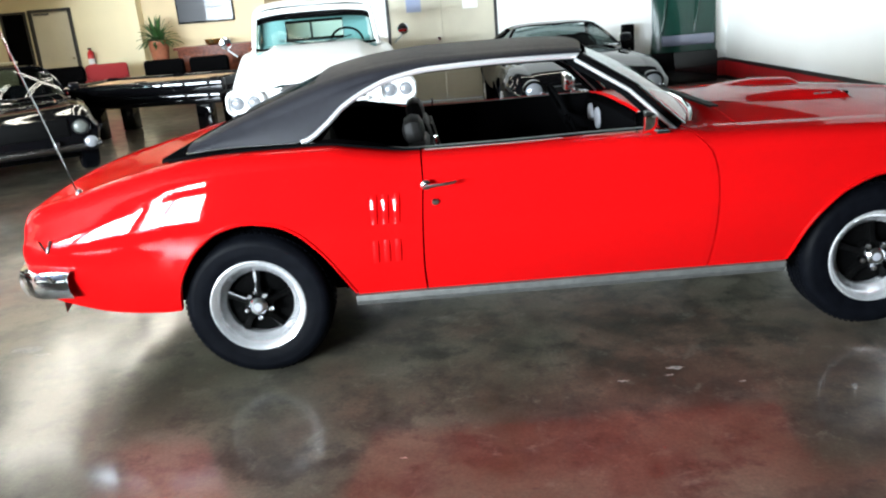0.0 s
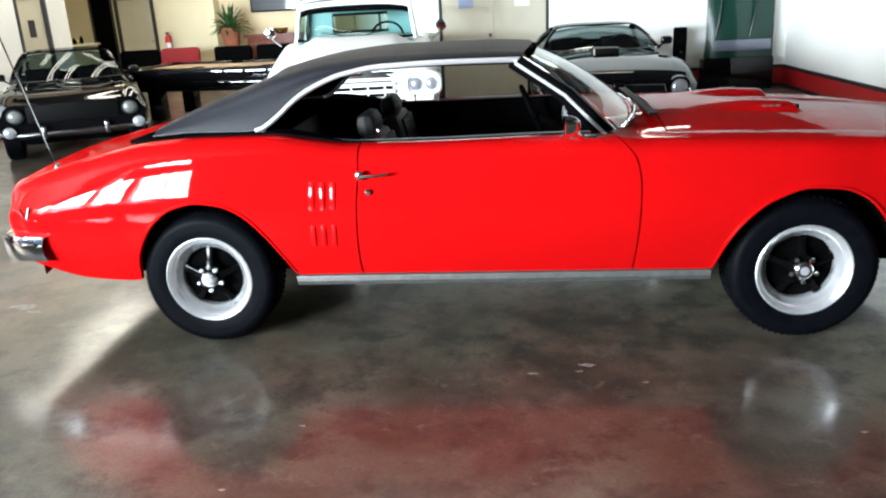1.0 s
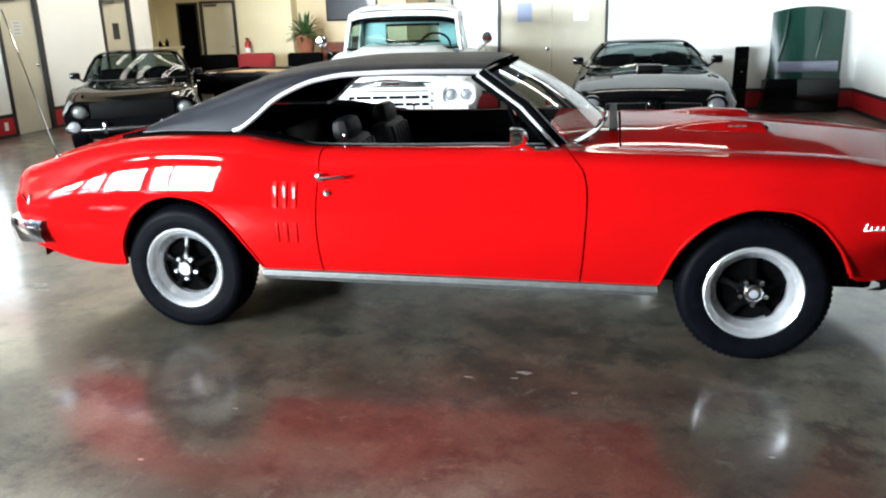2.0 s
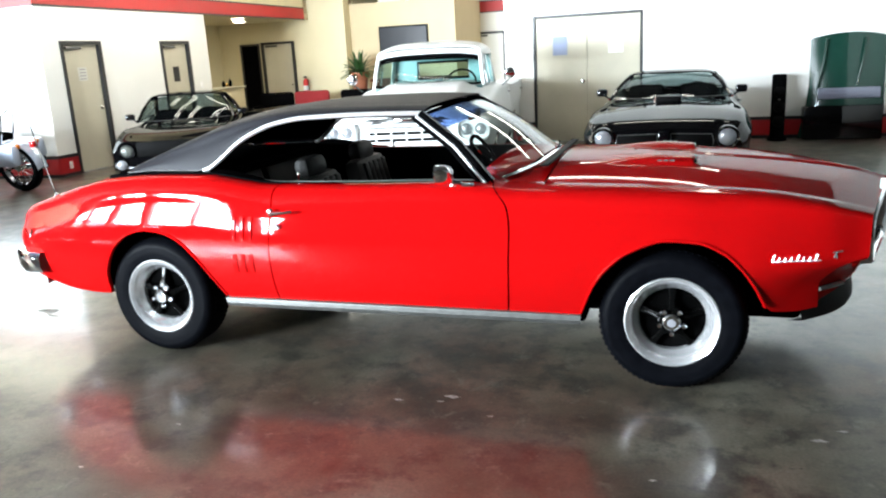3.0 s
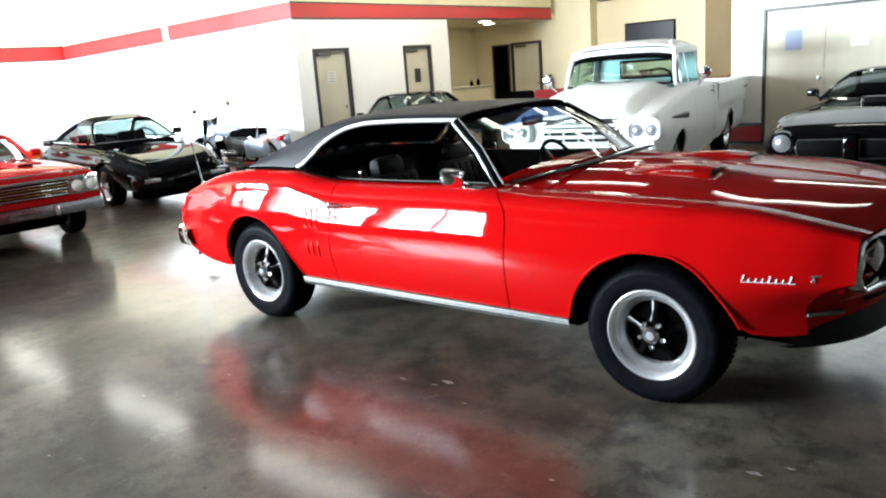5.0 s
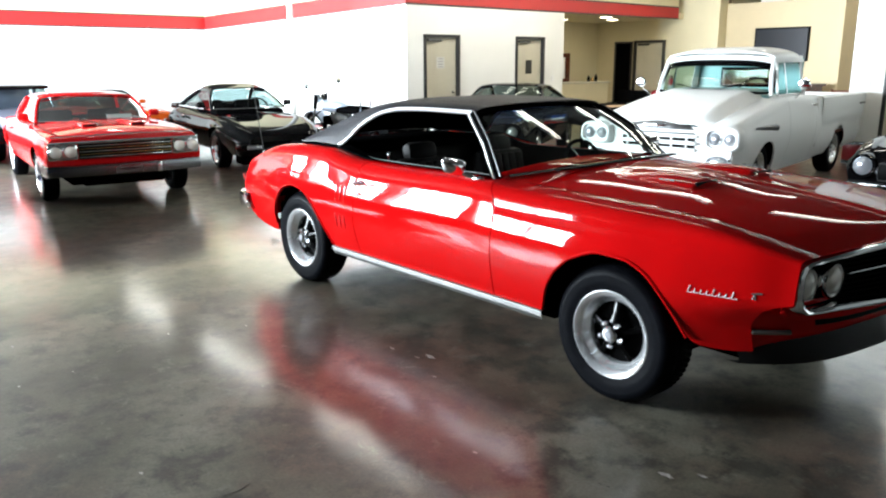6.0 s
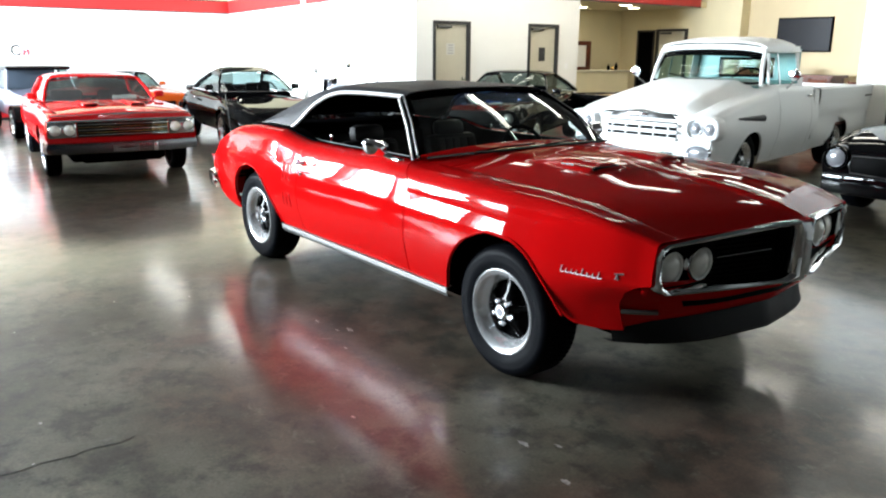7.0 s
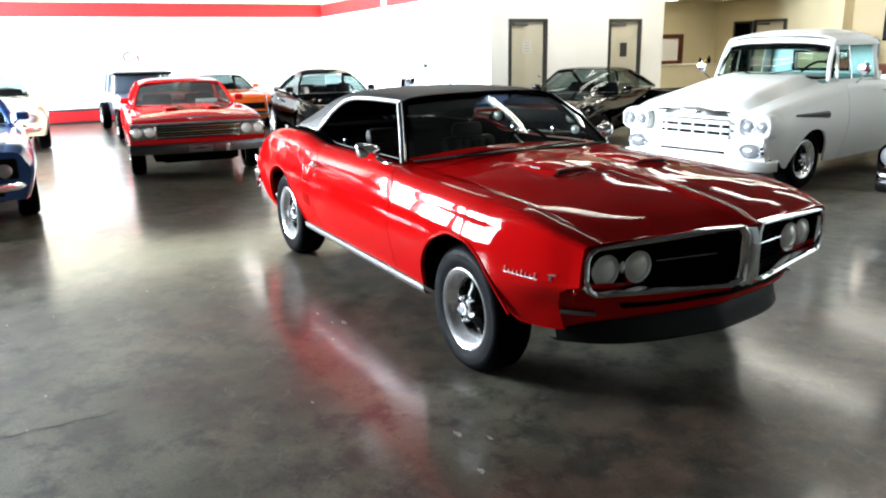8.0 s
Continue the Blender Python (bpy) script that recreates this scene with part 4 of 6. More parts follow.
def cabin(root, sh):
    XH = .14      # corner of the roof over the windscreen pillar
    rail_z = curve((-1.62, .99), (-1.45, 1.0), (-1.16, 1.0), (-1.10, 1.01), (-1.02, 1.06), (-.92, 1.145), (-.82, 1.20), (-.70, 1.243), (-.52, 1.27), (-.2, 1.278), (.25, 1.272))
    sh_z = curve((-1.64, .998), (-1.5, 1.045), (-1.2, 1.14), (-.9, 1.225), (-.65, 1.268), (-.3, 1.284), (.25, 1.276))
    sh_y = curve((-1.64, .66), (-1.3, .61), (-.9, .592), (-.3, .585), (.25, .555))
    top_z = curve((-1.72, .998), (-1.5, 1.10), (-1.3, 1.18), (-1.05, 1.268), (-.8, 1.315), (-.5, 1.336), (-.1, 1.336), (.15, 1.322), (.25, 1.305))

    def front(x, y):
        return x + .06 * (1 - (min(abs(y), .56) / .56) ** 2) * ease((x + .42) / .6)

    def roof_pt(x, u):
        """u from 0 (lower edge) over 1 (shoulder) to 2 (centre)."""
        ys, zs_, zr = sh_y(x), sh_z(x), min(rail_z(x), sh_z(x) - .004)
        if u <= 1:
            y = ys + (zs_ - zr) * .48 * (1 - u)
            z = zr + (zs_ - zr) * u
            y += .012 * math.sin(math.pi * u)
        else:
            t = u - 1
            a = t * math.pi / 2
            y = ys * math.cos(a) ** .75
            z = zs_ + (top_z(x) - zs_) * math.sin(a) ** .85
        return Vector((front(x, y), y, z))
    u_sail = 1.45
    rows = [[roof_pt(x, u) for u in span(0, u_sail, 12)] for x in span(XH, -1.63, 60)]
    bm = grid(rows)
    rows = [[roof_pt(x, u) for u in span(u_sail, 2, 8)] for x in span(XH, -1.06, 42)]
    g2 = grid(rows)
    tmp = bpy.data.meshes.new("t")
    g2.to_mesh(tmp)
    g2.free()
    bm.from_mesh(tmp)
    bpy.data.meshes.remove(tmp)
    bmesh.ops.remove_doubles(bm, verts=bm.verts, dist=2e-4)
    mirrored(bm)
    lip(bm, lambda p: (Vector((-.5, 0, 1.05)) - p).normalized(), .022)
    part("vinyl_roof", bm, VINYL, root, "black grained vinyl roof", sharp=60)
    # headlining
    rows = [[roof_pt(x, u) - Vector((0, .03 if u < 1.4 else 0, .03 if u > .9 else 0)) for u in span(.05, 2, 12)] for x in span(XH - .03, -1.58, 22)]
    part("headlining", mirrored(grid(rows)), TRIM, root)
    # rear glass
    rows = [[Vector((front(x, y), y, min(top_z(x), lerp(1.268, .992, ((-1.05 - x) / .68))) - .004 - .02 * (abs(y) / .5) ** 2)) for y in span(-.50, .50, 10)] for x in span(-1.05, -1.73, 12)]
    part("rear_window", grid(rows), BLACKGLASS, root, "dark sloping rear window").visible_shadow = False
    # windscreen between header and cowl
    def header(y):
        return Vector((XH + .06 * (1 - (min(abs(y), .56) / .56) ** 2) + .005, y, lerp(1.300, 1.268, (abs(y) / .56) ** 2)))

    def base(y):
        return Vector((.70 - .135 * (abs(y) / .735) ** 2.2, y, .992 - .03 * (abs(y) / .735) ** 2))
    rows = []
    for i in range(17):
        s = -1 + i / 8
        h, b = header(.545 * s), base(.725 * s)
        rows.append([h.lerp(b, t) + Vector((.020, 0, .020)) * math.sin(math.pi * t) for t in span(0, 1, 8)])
    ws = part("windscreen", grid(rows), GLASS, root, "clear curved windscreen")
    ws.visible_shadow = False
    tb = part("tint_band", grid([[r_[k] - Vector((.006, 0, .006)) for k in (0, 1, 2)] for r_ in rows]), TINTBAND, root, "blue tinted band along the screen top")
    tb.visible_shadow = False
    part("windscreen_moulding", tube(bmesh.new(), [base(.73 * s) + Vector((.012, 0, .004)) for s in span(-1, 1, 20)], .010, 6), CHROME, root, "chrome windscreen moulding")
    part("header_moulding", tube(bmesh.new(), [header(.55 * s) + Vector((.010, 0, .004)) for s in span(-1, 1, 16)], .010, 6), TRIM, root)
    for sgn in (-1, 1):
        f = lambda v: Vector((v.x, sgn * v.y, v.z))
        h, b = header(.56), base(.74)
        mid = (h + b) / 2 + Vector((.014, .006, .012))
        pil = [f(h + Vector((-.02, .012, .0))), f(mid + Vector((-.025, .012, 0))), f(b + Vector((-.04, .012, -.01)))]
        part("windscreen_pillar", tube(bmesh.new(), pil, .020, 10), TRIM, root, "dark windscreen pillar")
        part("pillar_paint", tube(bmesh.new(), [p + Vector((.006, sgn * .016, .004)) for p in pil], .003, 6), RED, root, "red painted pillar edge")
        part("pillar_moulding", tube(bmesh.new(), [p + Vector((.022, sgn * .012, .014)) for p in pil], .006, 6), CHROME, root, "chrome pillar moulding")
        part("pillar_seal", tube(bmesh.new(), [p + Vector((-.016, sgn * .018, -.008)) for p in pil], .0085, 8), BRIGHT, root, "chrome drip moulding")
        part("pillar_weatherstrip", tube(bmesh.new(), [p + Vector((-.040, sgn * .0, -.016)) for p in pil], .014, 6), TRIM, root)
        rail = [f(roof_pt(x, 0) + Vector((0, .008, 0))) for x in span(XH - .01, -1.12, 40)]
        part("drip_rail", tube(bmesh.new(), rail, .012, 8), BRIGHT, root, "chrome drip rail")
        edge = [f(roof_pt(x, 0) + Vector((0, .012, .004))) for x in span(-1.12, -1.63, 14)]
        part("vinyl_edge_moulding", tube(bmesh.new(), edge, .006, 6), CHROME, root, "chrome moulding along the vinyl edge")
        # belt moulding along the open side window
        belt = [Vector((x, sgn * (sh.w(x) - .225), sh.s(x) + .004)) for x in span(-1.08, .46, 26)]
        part("belt_moulding", tube(bmesh.new(), belt, .0035, 6), STEEL, root, "thin chrome belt moulding")
        rows = [[(x, sgn * (sh.w(x) - yy), z if z < .9 else sh.s(x) - .004 + (.0 if yy < .2 else .006 + .016 * ease((-.66 - x) / .2) * ease((x + 1.10) / .12))) for yy, z in ((.165, .94), (.225, .94), (.24, .93), (.245, .40))] for x in span(-1.15, .50, 24)]
        part("door_card", grid(rows), TRIM, root, "black door trim")
        rows = [[(x, sgn * (sh.w(x) - .16 - .05 * (z < .9)), z if z < .9 else sh.s(x) + .012) for z in (.45, .70, .97)] for x in span(-1.42, -.60, 10)]
        part("quarter_trim", grid(rows), TRIM, root, "black rear side trim")
        part("lock_knob", turned([(0, 0), (.006, 0), (.006, .03), (.009, .04), (.006, .05), (0, .052)], 10, "z"), CHROME, root).matrix_local = pose(-.53, sgn * .70, .945)
        # door mirror
        m = part("door_mirror", tube(bmesh.new(), [(.40, sgn * .83, .952), (.37, sgn * .85, .965), (.345, sgn * .885, .985)], .013, 8), CHROME, root, "chrome door mirror")
        part("mirror_foot", boxed(.345, .46, sgn * .82 - .022, sgn * .82 + .022, .942, .957, bevel=.006), CHROME, m)
        def outline(a, g):
            """Rounded trapezium of the mirror head, wider at the top outer corner."""
            cy, cz = (math.copysign(abs(f(a)) ** .55, f(a)) for f in (math.cos, math.sin))
            return sgn * (.905 + cy * .072 * g * (1 + .12 * cz)), 1.01 + cz * .048 * g + .012 * cy * g
        b = grid([[(.315 - q * .055, *outline(a, g)) for a in span(0, 2 * math.pi, 28)] for q, g in ((.06, .93), (0, 1.0), (-.35, .99), (-.8, .86), (-1.15, .5), (-1.25, .02))])
        part("mirror_shell", b, CHROME, m, "chrome mirror shell")
        part("mirror_glass", grid([[(.3135, *outline(a, g)) for a in span(0, 2 * math.pi, 28)] for g in (.93, .02)]), CHROME, m, "mirror glass", smooth=False)
    # cabin floor, bulkheads
    part("cabin_floor", boxed(-1.2, .9, -.68, .68, .36, .40), TRIM, root, smooth=False)
    part("parcel_shelf", boxed(-1.73, -1.10, -.72, .72, .93, .988, bevel=.006), TRIM, root)
    part("rear_bulkhead", boxed(-1.24, -1.2, -.66, .66, .40, .95), TRIM, root, smooth=False)
    d = part("dashboard", boxed(.40, .72, -.68, .68, .70, .955, bevel=.05), TRIM, root, "black padded dashboard")
    for y in (.28, .46):
        part("gauge", turned([(0, 0), (.06, 0), (.056, .012), (0, .012)], 20, "x"), INK, d).matrix_local = pose(.398, y, .86, 0, 0, 180)
    # seats
    for sgn in (-1, 1):
        bucket_seat(root, pose(-.28, sgn * .36, .33))
    b = bmesh.new()
    box(b, -1.16, -.68, -.60, .60, .42, .58, bevel=.05)
    part("rear_seat_cushion", b, SEAT, root)
    for y0, y1 in ((-.60, -.02), (.02, .60)):
        b = boxed(-.07, .07, y0, y1, 0, .47, bevel=.05)
        ob = part("rear_seat_back", b, SEAT, root, "dark ribbed rear seat back")
        ob.matrix_local = pose(-1.08, 0, .50, 0, -18, 0)
    # steering wheel on the left side
    rim = [(0, .19 * math.cos(a), .19 * math.sin(a)) for a in span(0, 2 * math.pi, 32)]
    st = part("steering_wheel", tube(bmesh.new(), rim, .013, 8), TRIM, root, "black steering wheel")
    st.matrix_local = pose(.22, .36, .88, 0, -25, 0)
    for a in (0.0, math.pi / 2 + 2.6, math.pi / 2 - 2.6 + math.pi):
        part("wheel_spoke", tube(bmesh.new(), [(0, 0, 0), (0, .18 * math.cos(a), .18 * math.sin(a))], .010, 6), CHROME, st)
    part("wheel_hub", turned([(0, -.02), (.045, -.02), (.05, .0), (.03, .02), (0, .02)], 18, "x"), TRIM, st)
    part("steering_column", tube(bmesh.new(), [(.22, .36, .88), (.60, .36, .70)], .03, 10), TRIM, root)
    part("inner_mirror", boxed(.24, .26, -.11, .11, 1.19, 1.245, bevel=.01), CHROME, root, "chrome interior mirror")
    for y0 in (-.45, .05):
        wp = tube(bmesh.new(), [base(v) + Vector((.010, 0, .012 + q)) for v, q in ((y0, 0), (y0 + .2, .010), (y0 + .42, .012))], .0045, 6)
        part("wiper", wp, TRIM, root, "black wiper arm")


def bucket_seat(root, m):
    c = boxed(-.25, .25, -.24, .24, .02, .18, bevel=.05)
    s = part("front_seat", c, SEAT, root, "dark ribbed bucket seat")
    s.matrix_local = m
    b = bmesh.new()
    box(b, -.06, .06, -.23, .23, 0, .50, bevel=.05)
    bk = part("seat_back", b, SEAT, s)
    for i in range(5):
        part("seat_rib", boxed(.05, .075, -.16 + i * .07, -.10 + i * .07, .08, .46, bevel=.01), SEAT, bk)
    bk.matrix_local = pose(-.22, 0, .12, 0, -14, 0)
    h = part("headrest", boxed(-.05, .05, -.13, .13, .0, .13, bevel=.045), SEAT, s, "dark padded headrest")
    h.matrix_local = pose(-.34, 0, .58, 0, -10, 0)
    return s


hero = red_coupe()


# ---- other cars ----
def cap(sh, x, out):
    """Closes the skin at x with a flat panel."""
    bm = bmesh.new()
    half = [sh.at(x, k, -1) for k in range(0, KTOP + NT + 1)]
    ring = half + [Vector((p.x, -p.y, p.z)) for p in reversed(half[:-1])]
    bm.faces.new([bm.verts.new(p) for p in ring])
    return bm


def plain_car(name, label, m, paint, sh, xr, xf, axles, cab, R=0.33, rim=0.20, wheel_style="five", doors=None, roof_paint=None, group="parked cars", track=None, glass=None, pillar=None, dome=.015):
    """A whole car round a skin: cab = (screen base x, screen top x, roof end x, rear glass base x, belt half width, roof half width, belt z, roof z)."""
    root = thing(name, m, label, "car", group)
    wb, wt, rt, rb, yb, yt, zb_, zr = cab
    glass = glass or DARKGLASS
    dr, df = doors or (lerp(rt, rb, .1), wb - .02)
    for side in (-1, 1):
        part("quarter_panel", sh.panel(xr, dr, 0, KTOP + 1, 44, side=side, nk=17), paint, root)
        d = part("door", sh.panel(dr, df, 0, KTOP + 1, 16, side=side, nk=17), paint, root)
        y = side * (sh.w(dr + .15) - .012)
        part("door_handle", boxed(dr + .08, dr + .22, y - .016, y + .016, .80 * zb_ / .95, .80 * zb_ / .95 + .022, bevel=.006), CHROME, d)
        part("front_fender", sh.panel(df, xf, 0, KTOP + 1, 60, side=side, nk=17), paint, root)
        for xc in axles:
            rows = [[(xc + r * math.cos(a), side * y, R + r * math.sin(a)) for y, r in ((sh.w(xc) - .06, R + .05), (.52, R + .05), (.50, 0))] for a in span(.0, math.pi, 14)]
            part("wheel_well", grid(rows), UNDER, root)
            wheel(root, xc, side * (track or sh.w(xc) - .135), side, R, .21, rim, wheel_style)
        # side glass and pillars
        q = [Vector((wb - .10, side * yb, zb_)), Vector((rb + .10, side * yb, zb_)), Vector((rt + .02, side * yt, zr - .05)), Vector((wt, side * yt, zr - .05))]
        rows = [[q[0].lerp(q[1], t) for t in span(0, 1, 8)], [q[3].lerp(q[2], t) for t in span(0, 1, 8)]]
        part("side_window", grid(rows), glass, root, "tinted side window").visible_shadow = False
        for a, b, r in ((q[0], q[3], .022), (q[1], q[2], .036)):
            part("pillar", tube(bmesh.new(), [a, (a + b) / 2 + Vector((0, side * .012, .01)), b], r, 8), pillar or roof_paint or paint, root)
        part("belt_strip", tube(bmesh.new(), [q[0] + Vector((0, side * .02, 0)), q[1] + Vector((0, side * .02, 0))], .012, 6), CHROME, root)
        mr = part("door_mirror", boxed(wb - .32, wb - .22, side * (yb + .13) - .07, side * (yb + .13) + .07, zb_ + .03, zb_ + .13, bevel=.03), paint, root)
        part("mirror_stalk", tube(bmesh.new(), [(wb - .28, side * (yb + .02), zb_ - .01), (wb - .27, side * (yb + .12), zb_ + .06)], .014, 6), paint, mr)
    part("hood", sh.panel(wb - .02, xf, KTOP + 1, KTOP + NT, 30, both=True), paint, root)
    part("boot_lid", sh.panel(xr, rb + .03, KTOP + 1, KTOP + NT, 16, both=True), paint, root)
    part("nose_panel", cap(sh, xf - .004, 1), paint, root)
    part("tail_panel", cap(sh, xr + .004, -1), paint, root)
    # roof and screens
    rows = []
    for x in span(wt, rt, 10):
        e = dome * (1 - (2 * (x - wt) / (rt - wt) - 1) ** 2)
        rows.append([(x + .07 * math.cos(a) ** 2 * (1 if x == wt else 0), yt * math.copysign(abs(math.sin(a)) ** .6, math.sin(a)), zr - .05 + (.075 + e) * math.cos(a) ** .6) for a in span(-1.5707, 1.5707, 16)])
    part("roof", lip(grid(rows), lambda p: (Vector((0, 0, .9)) - p).normalized(), .03), roof_paint or paint, root, sharp=60)
    for nm, xb, xt, bow in (("windscreen", wb, wt, .16), ("rear_window", rb, rt, -.10)):
        rows = []
        for s in span(-1, 1, 10):
            a = Vector((xb + bow * (1 - s * s) - bow * .4, yb * .97 * s, zb_ + .01))
            b = Vector((xt + bow * .45 * (1 - s * s), yt * .97 * s, zr - .05 + .045 * (1 - abs(s) ** 3)))
            rows.append([a.lerp(b, t) + Vector((.015 if bow > 0 else -.015, 0, .012)) * math.sin(math.pi * t) for t in span(0, 1, 5)])
        part(nm, grid(rows), glass, root, "tinted glass screen").visible_shadow = False
        part("screen_trim", tube(bmesh.new(), [r[0] for r in rows], .011, 6), CHROME, root)
    # inside and underneath
    part("cabin_floor", boxed(rb, wb, -yb * .95, yb * .95, .34, .40), TRIM, root, smooth=False)
    part("dashboard", boxed(wb - .35, wb + .02, -yb * .93, yb * .93, zb_ - .28, zb_ - .01, bevel=.04), TRIM, root)
    for side in (-1, 1):
        for x, h in ((lerp(wb, rb, .50), .55), (lerp(wb, rb, .86), .42)):
            s = part("seat_back", boxed(-.07, .07, -.24, .24, 0, h, bevel=.05), TRIM, root)
            s.matrix_local = pose(x, side * .35, zb_ - .42, 0, -14, 0)
    part("parcel_shelf", boxed(rb - .02, rb + .30, -yb * .9, yb * .9, zb_ - .06, zb_ - .03), TRIM, root, smooth=False)
    part("underbody", boxed(xr + .30, xf - .50, -.60, .60, .22, .45, bevel=.03), UNDER, root)
    st = part("steering_wheel", tube(bmesh.new(), [(0, .18 * math.cos(a), .18 * math.sin(a)) for a in span(0, 6.283, 20)], .014, 6), TRIM, root)
    st.matrix_local = pose(wb - .42, yb * .45, zb_ + .0, 0, -25, 0)
    return root


def bumper_bar(root, x, hw, z0, z1, mat, sign=1, wrap=.30, name="bumper"):
    path = [(x - sign * wrap, hw + .03), (x - sign * .06, hw), (x + sign * .03, hw * .7), (x + sign * .05, 0)]
    path = [(a, -b) for a, b in path] + [(a, b) for a, b in reversed(path[:-1])]
    zm = (z0 + z1) / 2
    rows = [[(px - sign * .05, py * .97, z0), (px + sign * .02, py * 1.01, z0 + .01), (px + sign * .035, py * 1.02, zm), (px + sign * .02, py * 1.01, z1 - .01), (px - sign * .05, py * .97, z1)] for px, py in path]
    return part(name, grid(rows), mat, root, sharp=60)


def scaled(x, y, rz, s=1.0, sz=None):
    return pose(x, y, 0, 0, 0, rz) @ Matrix.Diagonal((s, s, sz or s, 1))


# red hardtop coupe with a full-width grille
def red_hardtop():
    ax = (-1.46, 1.46)
    sh = Shell(arches(curve((-2.5, .40), (1.8, .40), (2.0, .46), (2.35, .56)), ax, .41, .75), curve((-2.5, .84), (-2.3, .91), (-1.4, .95), (1.4, .955), (2.2, .935), (2.35, .925)),
               curve((-2.5, .88), (-2.0, .95), (-1.2, .99), (-.5, .96), (.8, .975), (2.2, .935), (2.35, .90)), curve((-2.5, .92), (-1.6, 1.0), (.8, 1.02), (1.6, 1.015), (2.3, .955), (2.35, .925)), high=.03, ry=.07)
    c = plain_car("hardtop_coupe", "light red two-door hardtop coupe with chrome bumper and silver wheels", scaled(-7.69, -.42, -6, .90, .85), RED2, sh, -2.5, 2.35, ax, (.62, .12, -.95, -1.45, .76, .64, 1.0, 1.36), R=.34, rim=.235, wheel_style="multi", dome=.03, glass=HARDGLASS)
    gr = part("grille", boxed(2.335, 2.365, -.56, .56, .63, .83, bevel=.01), GRILLE, c, "dark full-width grille")
    for i in range(5):
        part("grille_bar", boxed(2.36, 2.374, -.56, .56, .650 + i * .036, .661 + i * .036, bevel=.003), BRASS if i % 2 else CHROME, gr)
    for sgn in (-1, 1):
        part("lamp_panel", boxed(2.33, 2.362, min(sgn * .57, sgn * .91), max(sgn * .57, sgn * .91), .63, .83, bevel=.02), CHROME, c, "chrome headlamp surround")
        for y in (.655, .825):
            headlamp(c, 2.365, sgn * y, .735, .074, lens=LENS)
        part("hood_bulge", boxed(1.00, 1.80, sgn * .30 - .10, sgn * .30 + .10, .985, 1.040, bevel=.026), RED2, c)
        part("hood_inset", boxed(1.72, 1.805, sgn * .30 - .08, sgn * .30 + .08, 1.004, 1.030, bevel=.008), GRILLE, c)
    part("grille_frame", tube(bmesh.new(), [(2.34, -.91, .845), (2.375, -.6, .85), (2.385, 0, .852), (2.375, .6, .85), (2.34, .91, .845)], .018, 6), CHROME, c)
    part("hood_lip", tube(bmesh.new(), [(2.30, -.86, .915), (2.345, 0, .935), (2.30, .86, .915)], .014, 6), CHROME, c)
    bumper_bar(c, 2.36, .92, .40, .56, GUNMETAL)
    part("plate_blank", boxed(2.43, 2.44, -.16, .16, .43, .51), STEEL, c, smooth=False)
    part("bumper_guard", boxed(2.40, 2.445, .34, .40, .41, .54, bevel=.015), CHROME, c)
    part("front_crossmember", boxed(1.95, 2.15, -.50, .50, .24, .40, bevel=.03), UNDER, c)
    part("paper_card", boxed(.50, .52, .18, .52, 1.02, 1.08), PAPER, c, smooth=False)
    return c


# black coupe with a split grille and a shaker scoop
def black_coupe():
    ax = (-1.37, 1.37)
    sh = Shell(arches(curve((-2.4, .34), (2.3, .30)), ax, .40, .70), curve((-2.4, .80), (-2.2, .88), (-1.3, .93), (0, .90), (1.3, .93), (1.9, .90), (2.2, .84), (2.3, .78)),
               curve((-2.4, .80), (-1.9, .88), (-1.0, .92), (-.3, .88), (.8, .86), (1.6, .84), (2.1, .76), (2.3, .68)), curve((-2.4, .84), (-1.5, .96), (.8, .93), (1.5, .90), (2.1, .80), (2.3, .72)), ry=.13, high=.05, beak=.12, beak_from=1.7)
    c = plain_car("black_coupe", "glossy black sports coupe with hood scoop and split grille", scaled(1.17, 6.33, -90, .98, .97), BLACK, sh, -2.4, 2.3, ax, (.52, -.10, -.75, -1.75, .74, .56, .91, 1.20), rim=.20)
    for sgn in (-1, 1):
        headlamp(c, 2.335, sgn * .635, .615, .090, lens=DULL)
        part("lamp_pod", turned([(.105, -.25), (.125, -.03), (.115, .02), (.10, .01)], 24, "x", caps=False), BLACK, c).matrix_local = pose(2.335, sgn * .635, .615)
        g = part("grille", boxed(2.30, 2.36, min(sgn * .07, sgn * .50), max(sgn * .07, sgn * .50), .48, .66, bevel=.03), GRILLE, c, "dark grille opening")
        rim_ = [(2.362, sgn * y, z) for y, z in ((.07, .66), (.48, .65), (.50, .57), (.48, .49), (.07, .47), (.07, .66))]
        part("grille_rim", tube(bmesh.new(), rim_, .006, 6), STEELDARK, g)
        part("park_lamp", turned([(0, .02), (.05, .01), (.055, 0)], 18, "x"), DULL, c).matrix_local = pose(2.24, sgn * .64, .43)
    part("prow", boxed(2.34, 2.44, -.06, .06, .44, .70, bevel=.02), BLACK, c)
    part("chin", boxed(2.10, 2.32, -.78, .78, .26, .48, bevel=.04), BLACK, c)
    sc = part("shaker_scoop", boxed(.92, 1.22, -.16, .16, .89, .985, bevel=.03), BLACK, c, "black hood scoop with a bright mouth")
    part("scoop_mouth", boxed(1.212, 1.222, -.13, .13, .912, .968, bevel=.01), GRILLE, sc)
    part("scoop_rim", tube(bmesh.new(), [(1.225, y, z) for y, z in ((-.15, .905), (-.14, .975), (.14, .975), (.15, .905), (-.15, .905))], .009, 6), CHROME, sc, "bright rim of the scoop")
    return c


